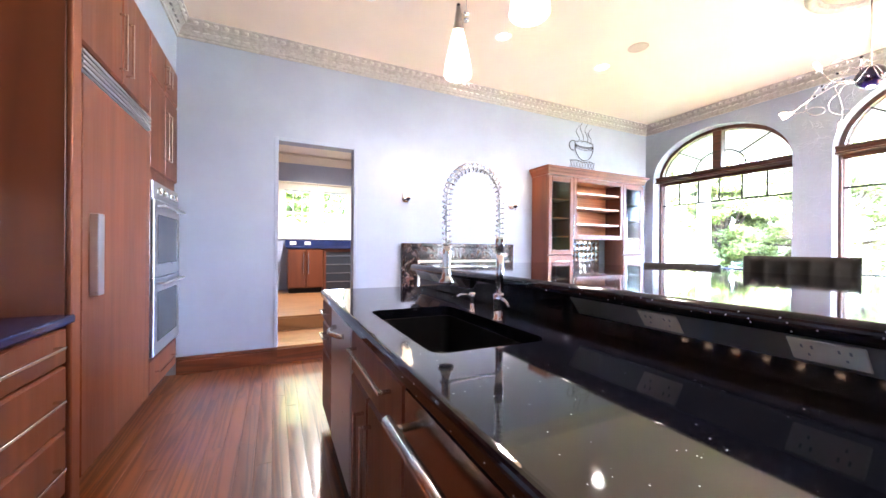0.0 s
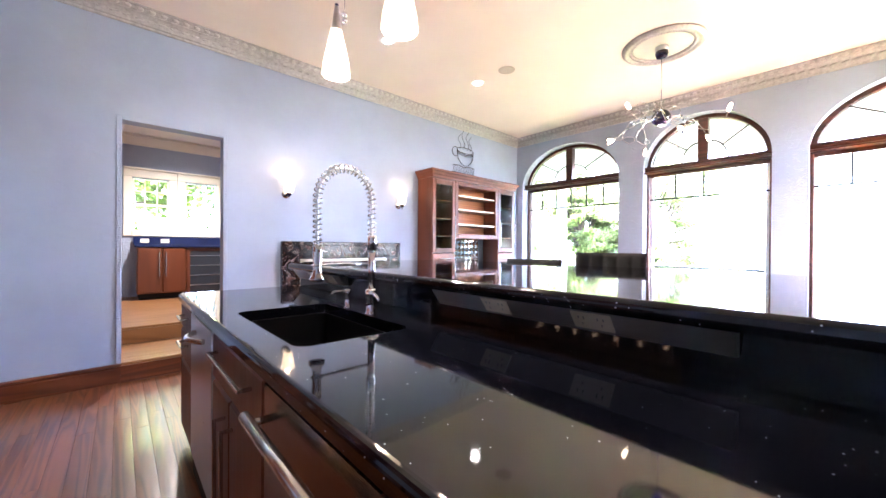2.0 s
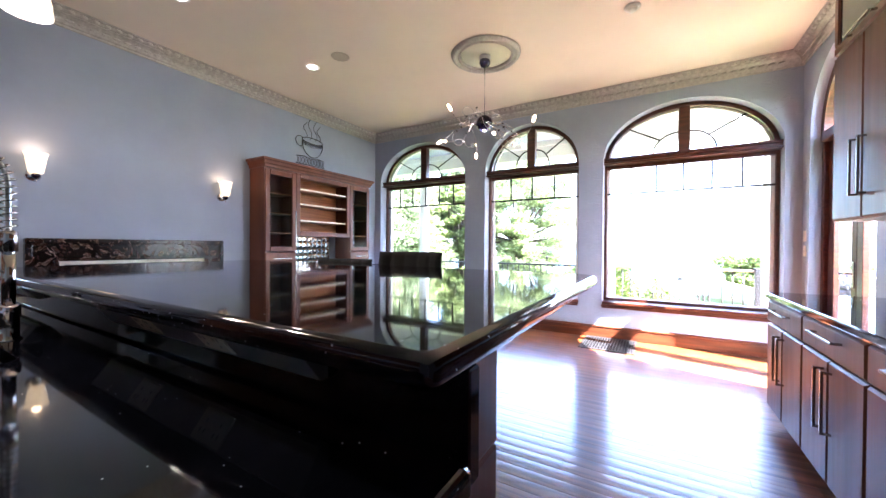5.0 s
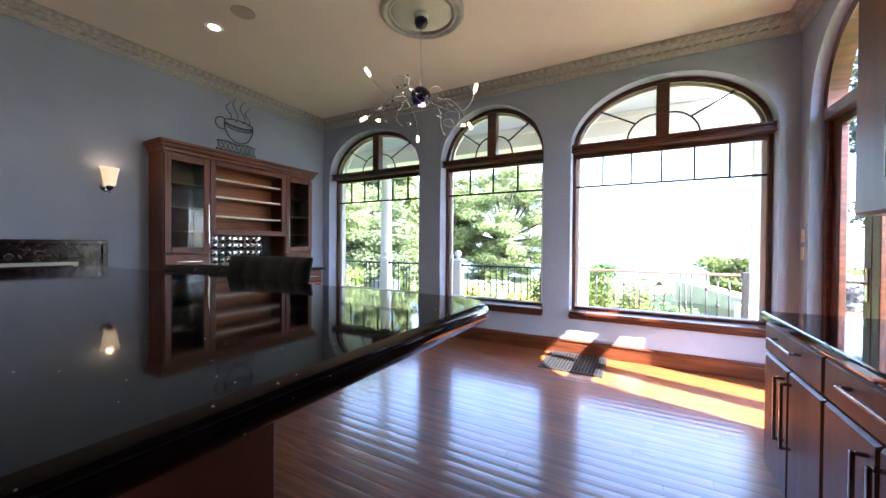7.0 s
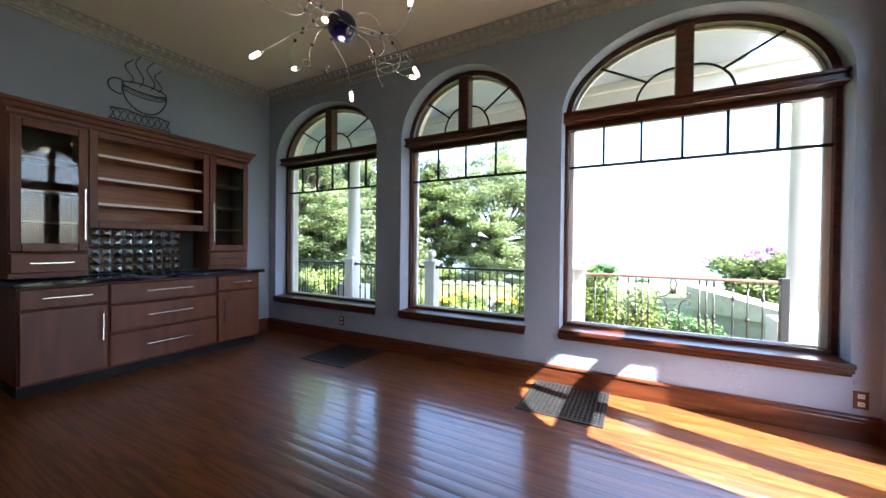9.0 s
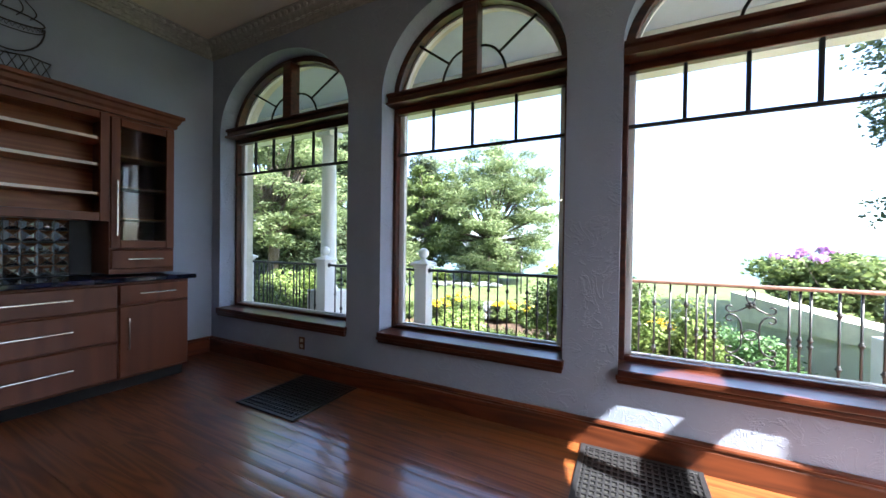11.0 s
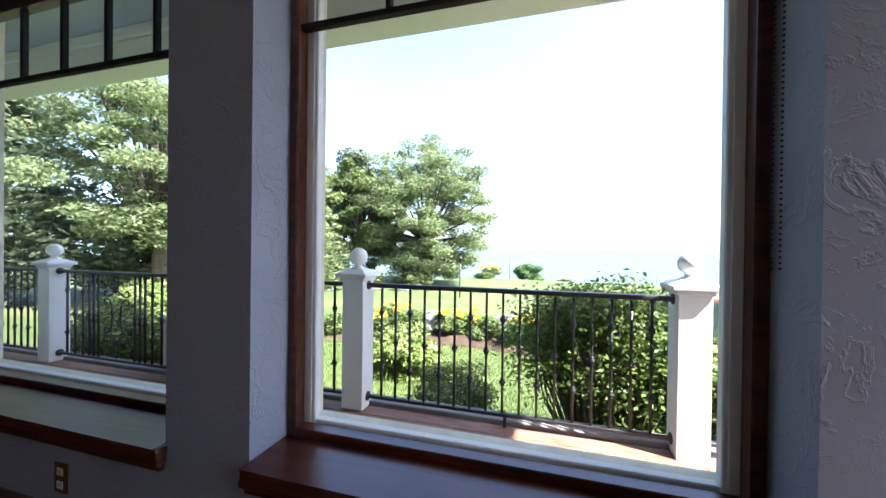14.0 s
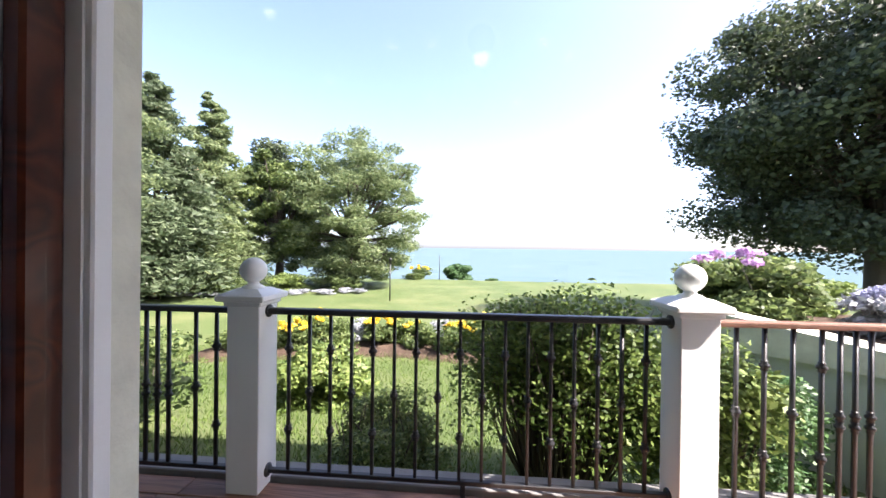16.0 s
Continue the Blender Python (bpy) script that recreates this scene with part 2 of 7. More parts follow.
def marble(name, base, vein, vein2):
    m, n, l, b = mat(name)
    geo = n.new("ShaderNodeNewGeometry")
    w = node(n, "ShaderNodeTexNoise", Scale=4.5, Detail=5.0, Roughness=0.55, Distortion=3.5)
    l.new(geo.outputs["Position"], w.inputs["Vector"])
    r = ramp(n, [(0.0, base), (0.36, base), (0.375, vein2), (0.39, base), (0.55, base), (0.562, vein2), (0.568, vein), (0.574, vein2), (0.60, base), (0.70, vein2), (0.74, base)])
    l.new(w.outputs["Fac"], r.inputs["Fac"])
    l.new(r.outputs["Color"], b.inputs["Base Color"])
    b.inputs["Roughness"].default_value = 0.16
    b.inputs["Specular IOR Level"].default_value = 0.3
    return m


def glass(name, tint=(1, 1, 1), rough=0.0):
    """Thin window glass: clear, with the mirror reflection that its angle gives."""
    m, n, l, b = mat(name)
    n.remove(b)
    tr = n.new("ShaderNodeBsdfTransparent")
    tr.inputs[0].default_value = (*tint, 1)
    gl = n.new("ShaderNodeBsdfGlossy")
    gl.inputs["Roughness"].default_value = rough
    lw = n.new("ShaderNodeLayerWeight")
    pw = node(n, "ShaderNodeMath")
    pw.operation = "POWER"
    l.new(lw.outputs["Facing"], pw.inputs[0])
    pw.inputs[1].default_value = 5.0
    sc = node(n, "ShaderNodeMath")
    sc.operation = "MULTIPLY_ADD"
    l.new(pw.outputs[0], sc.inputs[0])
    sc.inputs[1].default_value, sc.inputs[2].default_value = 0.9, 0.022
    mx = n.new("ShaderNodeMixShader")
    l.new(sc.outputs[0], mx.inputs[0])
    l.new(tr.outputs[0], mx.inputs[1])
    l.new(gl.outputs[0], mx.inputs[2])
    l.new(mx.outputs[0], n["Material Output"].inputs[0])
    return m


def glow(name, color, strength, body=(0.9, 0.88, 0.85)):
    m, n, l, b = mat(name)
    b.inputs["Base Color"].default_value = (*body, 1)
    b.inputs["Emission Color"].default_value = (*color, 1)
    b.inputs["Emission Strength"].default_value = strength
    b.inputs["Roughness"].default_value = 0.3
    return m


def leaf(name, dark, light, through=0.35, rough=0.5):
    """Foliage: each leaf its own tone, some light passing through."""
    m, n, l, b = mat(name)
    geo = n.new("ShaderNodeNewGeometry")
    r = ramp(n, [(0.0, dark), (1.0, light)])
    l.new(geo.outputs["Random Per Island"], r.inputs["Fac"])
    l.new(r.outputs["Color"], b.inputs["Base Color"])
    b.inputs["Roughness"].default_value = rough
    b.inputs["Specular IOR Level"].default_value = 0.3
    tl = n.new("ShaderNodeBsdfTranslucent")
    l.new(r.outputs["Color"], tl.inputs[0])
    mx = n.new("ShaderNodeMixShader")
    mx.inputs[0].default_value = through
    l.new(b.outputs[0], mx.inputs[1])
    l.new(tl.outputs[0], mx.inputs[2])
    l.new(mx.outputs[0], n["Material Output"].inputs[0])
    return m


def ground_mat(name, a, b_, c, scale=0.6, bump=0.5):
    m, n, l, b = mat(name)
    geo = n.new("ShaderNodeNewGeometry")
    big = node(n, "ShaderNodeTexNoise", Scale=scale, Detail=8.0, Roughness=0.7)
    l.new(geo.outputs["Position"], big.inputs["Vector"])
    r = ramp(n, [(0.3, a), (0.5, b_), (0.72, c)])
    l.new(big.outputs["Fac"], r.inputs["Fac"])
    l.new(r.outputs["Color"], b.inputs["Base Color"])
    fine = node(n, "ShaderNodeTexNoise", Scale=45.0, Detail=6.0)
    l.new(geo.outputs["Position"], fine.inputs["Vector"])
    bp = node(n, "ShaderNodeBump", Strength=bump, Distance=0.03)
    l.new(fine.outputs["Fac"], bp.inputs["Height"])
    l.new(bp.outputs["Normal"], b.inputs["Normal"])
    b.inputs["Roughness"].default_value = 0.85
    b.inputs["Specular IOR Level"].default_value = 0.2
    return m


M_WALL = plaster("blue_plaster", (0.305, 0.352, 0.455))
M_WALL_SMOOTH = plaster("smooth_blue_plaster", (0.305, 0.352, 0.455), 0.07)
M_CEIL = paint("cream_ceiling_paint", (0.71, 0.635, 0.55), 0.75, vary=0.04, scale=2.0, bump=0.12, bump_scale=60)
M_CROWN = paint("silvered_plaster", (0.40, 0.39, 0.37), 0.42, 0.3, vary=0.25, scale=30, bump=0.3, bump_scale=220)
M_BEAD = paint("silver_bead_glaze", (0.50, 0.49, 0.46), 0.35, 0.35, vary=0.15, scale=30, bump=0.1)
M_FLOOR = wood("stained_oak_floor", (0.080, 0.0215, 0.0064), (0.215, 0.067, 0.0195), (11.0, 0.55, 4.0), 0.32, 0.98, 0.14, 0.65, 0.006, 0.36, 7.0)
M_LANDING = wood("honey_oak_floor", (0.20, 0.090, 0.032), (0.33, 0.165, 0.066), (0.8, 9.0, 4.0), 0.3, 0.2, 0.2, 0.7, 0.03, 0.2, 5.0)
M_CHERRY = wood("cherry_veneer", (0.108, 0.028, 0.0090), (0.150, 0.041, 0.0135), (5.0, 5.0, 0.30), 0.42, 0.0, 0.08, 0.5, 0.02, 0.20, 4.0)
# inner cherry: colour brightened in place of lamps glowing on the shelves
M_CHERRY_IN_LIT = wood("cherry_interior_lit", (0.26, 0.085, 0.027), (0.42, 0.155, 0.052), (0.4, 5.0, 5.0), 0.4, 0.05, 0.05, 0.8, 0.04)
M_TRIM = wood("mahogany_trim", (0.026, 0.0065, 0.0033), (0.085, 0.021, 0.0085), (5.0, 0.5, 5.0), 0.3, 0.2, 0.08, 0.8, 0.05)
M_BASE = wood("mahogany_baseboard", (0.055, 0.014, 0.0055), (0.130, 0.034, 0.0125), (0.6, 0.6, 6.0), 0.3, 0.2, 0.08, 0.8, 0.04, 0.3, 6.0)
M_BLACK = stone("midnight_quartz", (0.0045, 0.005, 0.009), (0.55, 0.6, 0.7), 0.05)
M_NAVY = stone("navy_quartz", (0.006, 0.009, 0.026), (0.3, 0.35, 0.5), 0.06)
M_BLUE = stone("blue_quartz", (0.012, 0.020, 0.075), (0.3, 0.35, 0.5), 0.08)
M_SINK = paint("black_composite", (0.004, 0.004, 0.005), 0.45, vary=0.2, bump=0.05, spec=0.25)
M_CHROME = paint("polished_chrome", (0.78, 0.78, 0.78), 0.08, 1.0, vary=0.03, bump=0.0)
M_STEEL = paint("brushed_steel", (0.56, 0.57, 0.58), 0.3, 1.0, vary=0.06, scale=14, bump=0.04, bump_scale=400)
M_NICKEL = paint("satin_nickel", (0.66, 0.63, 0.58), 0.24, 1.0, vary=0.05, bump=0.02)
M_BRONZE = paint("bronze_handle", (0.34, 0.30, 0.27), 0.25, 1.0, vary=0.1, bump=0.02)
# steel drawer front: the brown of its reflections is put into the colour
M_FRONT = paint("steel_reflection_tint", (0.20, 0.13, 0.10), 0.22, 1.0, vary=0.1, bump=0.02)
M_OVENGLASS = paint("dark_oven_glass", (0.035, 0.04, 0.05), 0.08, vary=0.1, bump=0.0, spec=0.3)
M_IRON = paint("black_iron", (0.014, 0.014, 0.016), 0.42, vary=0.25, scale=40, bump=0.25, bump_scale=150)
# handrail of the sunny stretch: the sun's warm tone is put into the colour
M_RAIL_SUN = paint("sunlit_rail_cap", (0.24, 0.135, 0.10), 0.38, 0.5, vary=0.2, scale=20, bump=0.1)
M_LEATHER = paint("black_leather", (0.010, 0.009, 0.008), 0.6, vary=0.3, scale=25, bump=0.3, bump_scale=220, spec=0.2)
M_WHITE = paint("white_trim_paint", (0.72, 0.73, 0.71), 0.45, vary=0.04, scale=6, bump=0.08)
M_CASING = paint("cream_casing_paint", (0.74, 0.70, 0.58), 0.45, vary=0.04, scale=6, bump=0.08)
M_CREAM = paint("weathered_cream_stucco", (0.57, 0.57, 0.46), 0.85, vary=0.22, scale=7, bump=0.5, bump_scale=50)
M_SOFFIT = paint("porch_soffit_paint", (0.44, 0.52, 0.64), 0.7, vary=0.06, bump=0.1)
M_OUTLET = paint("ivory_plastic", (0.72, 0.69, 0.60), 0.35, vary=0.03, bump=0.0)
M_PLATE = paint("brown_plate", (0.11, 0.042, 0.016), 0.4, vary=0.15, bump=0.05)
M_DARK = paint("dark_recess", (0.01, 0.01, 0.01), 0.8, vary=0.2, bump=0.1)
M_GREYSTRIP = paint("grey_metal_strip", (0.30, 0.31, 0.32), 0.35, 0.6, vary=0.05, bump=0.02)
M_TILE = paint("bevelled_glass_tile", (0.72, 0.75, 0.75), 0.06, 0.9, vary=0.15, scale=30, bump=0.0)
M_GROUT = paint("tile_grout", (0.05, 0.055, 0.06), 0.8, vary=0.2, bump=0.3)
M_MARBLE = marble("dark_veined_marble", (0.010, 0.006, 0.005), (0.55, 0.46, 0.40), (0.085, 0.034, 0.024))
M_COBALT = paint("cobalt_glass", (0.006, 0.005, 0.045), 0.05, vary=0.2, bump=0.0, spec=0.8)
M_GLASS = glass("window_glass")
M_CABGLASS = glass("cabinet_glass", (0.75, 0.8, 0.78))
M_MEDAL = paint("pale_green_plaster", (0.60, 0.62, 0.50), 0.55, vary=0.06, bump=0.1)
M_DECK = wood("brown_deck_board", (0.085, 0.040, 0.025), (0.28, 0.15, 0.10), (9.0, 0.5, 5.0), 0.55, 0.0, 0.25, 1.0, 0.5)
M_SHADE = glow("lit_shade_glass", (1.0, 0.72, 0.42), 0.045, (0.55, 0.50, 0.42))
M_BULB = glow("lit_bulb", (1.0, 0.70, 0.40), 0.6)
M_CAN = glow("can_lens", (1.0, 0.9, 0.74), 1.0)
M_SHELFLIT = paint("pale_shelf_edge", (0.80, 0.74, 0.62), 0.3, vary=0.05, bump=0.0)
M_LAWN = ground_mat("lawn", (0.042, 0.066, 0.020), (0.068, 0.094, 0.032), (0.115, 0.125, 0.054), 0.25, 0.6)
M_GRASS = leaf("grass_blade", (0.05, 0.10, 0.015), (0.15, 0.22, 0.05), 0.4)
M_SOIL = ground_mat("dark_mulch", (0.03, 0.018, 0.012), (0.06, 0.04, 0.028), (0.10, 0.07, 0.05), 3.0, 0.9)
M_BARK = paint("grey_bark", (0.060, 0.047, 0.036), 0.9, vary=0.4, scale=8, bump=0.9, bump_scale=25)
M_PINE = leaf("pine_needles", (0.080, 0.120, 0.052), (0.250, 0.305, 0.145), 0.55)
M_SPRUCE = leaf("blue_spruce_needles", (0.050, 0.080, 0.040), (0.160, 0.205, 0.115), 0.5)
M_MAPLE = leaf("maple_leaves", (0.032, 0.048, 0.026), (0.108, 0.138, 0.070), 0.3)
M_BRIGHT = leaf("bright_leaves", (0.070, 0.115, 0.030), (0.235, 0.300, 0.088), 0.4)
M_SHRUB = leaf("shrub_leaves", (0.058, 0.095, 0.034), (0.195, 0.250, 0.085), 0.5)
M_DARKSHRUB = leaf("boxwood_leaves", (0.032, 0.080, 0.032), (0.096, 0.176, 0.056), 0.25)
M_YELLOW = leaf("yellow_flowers", (0.55, 0.38, 0.02), (0.85, 0.65, 0.08), 0.3)
M_PINK = leaf("lilac_flowers", (0.40, 0.22, 0.45), (0.65, 0.42, 0.65), 0.3)
M_LAVENDER = leaf("lavender_spikes", (0.26, 0.27, 0.40), (0.45, 0.46, 0.58), 0.3)
M_SILVER = leaf("silver_foliage", (0.22, 0.24, 0.24), (0.42, 0.43, 0.48), 0.3)
M_WALLOUT = paint("grey_stucco_wall", (0.40, 0.42, 0.36), 0.9, vary=0.1, scale=5, bump=0.5, bump_scale=40)
M_KERB = paint("grey_kerb_paint", (0.16, 0.155, 0.15), 0.7, vary=0.2, scale=8, bump=0.3, bump_scale=40)
M_HEDGE = leaf("hedge_leaves", (0.050, 0.095, 0.022), (0.20, 0.27, 0.070), 0.5)

# ---- the room ----
XE, YN, YS, XW, H = 5.965, 4.20, -1.94, -1.47, 3.41
SILL, SPRING = 0.50, 2.44
OPENINGS = [(2.21, 4.055, 0.68), (0.392, 1.850, 0.70), (-1.795, 0.072, 0.68)]   # y0, y1, rise of the arch
DOOR_S = (4.45, 5.765, 0.70)


def arch(c0, c1, rise, z=SPRING, n=28, grow=0.0):
    """Points of an arch from c1 over the top to c0."""
    c, a = (c0 + c1) / 2, (c1 - c0) / 2 + grow
    return [(c + a * math.cos(math.pi * k / n), z + (rise + grow) * math.sin(math.pi * k / n)) for k in range(n + 1)]


def holed_wall(axis, d0, d1, ends, holes, z1, bottom):
    """A wall pierced by arched openings: piers, aprons and spandrels side by side."""
    bm = bmesh.new()
    cuts = sorted(holes)
    edges = [ends[0]] + [v for h in cuts for v in h[:2]] + [ends[1]]
    for a, b in zip(edges[0::2], edges[1::2]):
        bm_prism(bm, [(a, 0), (b, 0), (b, z1), (a, z1)], axis, d0, d1)
    for a, b, rise in cuts:
        if bottom > 0:
            bm_prism(bm, [(a, 0), (b, 0), (b, bottom), (a, bottom)], axis, d0, d1)
        pts = arch(a, b, rise)
        half = len(pts) // 2
        mid = (a + b) / 2
        bm_prism(bm, pts[:half + 1] + [(mid, z1), (b, z1)], axis, d0, d1)
        bm_prism(bm, pts[half:] + [(a, z1), (mid, z1)], axis, d0, d1)
    return bm


setting("wall_east", holed_wall("x", XE, 6.20, (YS - 0.2, YN + 0.2), OPENINGS, H, SILL), M_WALL, "periwinkle blue trowelled plaster wall with three arched windows", "wall")
setting("wall_east_outside", holed_wall("x", 6.20, 6.36, (YS - 0.34, 9.0), OPENINGS, 3.6, SILL), M_CREAM, "weathered cream stucco outer face of the house wall", "wall")
setting("wall_south", holed_wall("y", YS - 0.14, YS, (XW - 0.2, XE), [DOOR_S], H, 0), M_WALL, "periwinkle blue trowelled plaster wall with an arched glass door", "wall")
setting("wall_south_outside", holed_wall("y", YS - 0.22, YS - 0.14, (XW - 0.2, 6.20), [DOOR_S], 3.6, 0), M_CREAM, "weathered cream stucco outer face of the house wall", "wall")
bm = bmesh.new()
DX0, DX1, DZ = 0.03, 0.83, 2.38
bm_box(bm, XW - 0.2, YN, 0, DX0, YN + 0.16, H)
bm_box(bm, DX1, YN, 0, XE, YN + 0.16, H)
bm_box(bm, DX0, YN, DZ, DX1, YN + 0.16, H)
setting("wall_north", bm, M_WALL_SMOOTH, "periwinkle blue plaster wall with a plain cased opening", "wall")
bm = bmesh.new()
bm_box(bm, DX0 - 0.035, YN - 0.010, 0.169, DX0 + 0.004, YN - 0.0005, DZ + 0.035, 0.003)
bm_box(bm, DX1 - 0.004, YN - 0.010, 0.169, DX1 + 0.035, YN - 0.0005, DZ + 0.035, 0.003)
bm_box(bm, DX0 + 0.004, YN - 0.010, DZ - 0.004, DX1 - 0.004, YN - 0.0005, DZ + 0.035, 0.003)
setting("opening_trim", bm, M_WALL, "slim blue painted trim round the opening", "trim")
setting("wall_west", box(XW - 0.2, YS, 0, XW, YN, H), M_WALL_SMOOTH, "periwinkle blue plaster wall behind the kitchen cabinets", "wall")
setting("soffit", box(XW, 2.20, 2.885, -0.865, YN - 0.003, H - 0.003), M_WALL, "blue plaster soffit above the tall cabinets", "soffit")
setting("ceiling", box(XW - 0.2, YS - 0.2, H, XE + 0.15, YN + 0.16, H + 0.15), M_CEIL, "warm cream painted ceiling", "ceiling")
setting("subfloor", box(XW - 0.2, YS - 0.2, -0.2, XE + 0.15, YN + 0.16, -0.018), M_DARK, "dark subfloor under the floor boards", "floor")


# crown moulding: a cove with a bead course above a leaf course
def crown(name, path, starts):
    sec = [(0.0, -0.155), (0.016, -0.155), (0.020, -0.135), (0.030, -0.128), (0.042, -0.085), (0.068, -0.058), (0.080, -0.052), (0.080, -0.046),
           (0.094, -0.042), (0.106, -0.020), (0.122, -0.014), (0.122, 0.0), (0.0, 0.0)]
    bm = bmesh.new()
    bm_sweep(bm, sec, path)
    ob = setting(name, bm, M_CROWN, "silver-glazed plaster crown moulding with bead and leaf courses", "crown moulding", True)
    beads, leaves = bmesh.new(), bmesh.new()
    for (x0, y0), (x1, y1), (nx, ny) in starts:
        L = math.hypot(x1 - x0, y1 - y0)
        n = int(L / 0.085)
        ux, uy = (x1 - x0) / L, (y1 - y0) / L
        for k in range(n):
            s = (k + 0.5) * L / n
            cx, cy = x0 + ux * s, y0 + uy * s
            m = Matrix.Translation((cx + nx * 0.098, cy + ny * 0.098, H - 0.030)) @ Matrix.Rotation(math.atan2(uy, ux), 4, "Z") @ Matrix.Diagonal((0.031, 0.024, 0.024, 1))
            bmesh.ops.create_icosphere(beads, subdivisions=1, radius=1.0, matrix=m)
            m = Matrix.Translation((cx + nx * 0.047, cy + ny * 0.047, H - 0.092)) @ Matrix.Rotation(math.atan2(uy, ux), 4, "Z") @ Matrix.Rotation(0.75, 4, "X") @ Matrix.Rotation(0.6, 4, "Z") @ Matrix.Diagonal((0.046, 0.020, 0.011, 1))
            bmesh.ops.create_icosphere(leaves, subdivisions=1, radius=1.0, matrix=m)
    part("bead_course", beads, M_BEAD, ob, smooth=True)["kind"] = "stuff"
    part("leaf_course", leaves, M_CROWN, ob, smooth=True)["kind"] = "stuff"
    return ob


crown("crown_moulding", [(-0.865, 2.20, H, 1, 0.001), (-0.865, YN, H, 1, -1), (XE, YN, H, -1, -1), (XE, YS, H, -1, 1), (XW, YS, H, 0.001, 1)],
      [((-0.865, 2.2), (-0.865, YN - 0.13), (1, 0)), ((-0.74, YN), (XE - 0.15, YN), (0, -1)), ((XE, YN - 0.15), (XE, YS + 0.15), (-1, 0)), ((XE - 0.15, YS), (XW, YS), (0, 1))])


# baseboards
def baseboard(name, x0, y0, x1, y1, nx, ny):
    sec = [(0.0, 0.0), (0.022, 0.0), (0.022, 0.125), (0.016, 0.132), (0.016, 0.142), (0.026, 0.150), (0.022, 0.160), (0.008, 0.168), (0.0, 0.168)]
    bm = bmesh.new()
    bm_sweep(bm, sec, [(x0, y0, 0, nx, ny), (x1, y1, 0, nx, ny)])
    return setting(name, bm, M_BASE, "glossy mahogany baseboard with a moulded cap", "baseboard")


baseboard("baseboard", -0.85, YN, DX0, YN, 0, -1)
baseboard("baseboard", DX1, YN, 1.404, YN, 0, -1)
baseboard("baseboard", 3.056, YN, 3.43, YN, 0, -1)
baseboard("baseboard", 5.46, YN, XE - 0.03, YN, 0, -1)
baseboard("baseboard", XE, YN, XE, YS, -1, 0)
baseboard("baseboard", DOOR_S[1] + 0.02, YS, XE - 0.03, YS, 0, 1)


# windows
def arc_band(y0, y1, rise, wide, n=28, z=SPRING):
    out = arch(y0, y1, rise, z, n)
    inn = arch(y0, y1, rise, z, n, -wide)
    return out, inn


def bm_arc(bm, axis, out, inn, a, b):
    for k in range(len(out) - 1):
        bm_prism(bm, [out[k], out[k + 1], inn[k + 1], inn[k]], axis, a, b)
    return bm


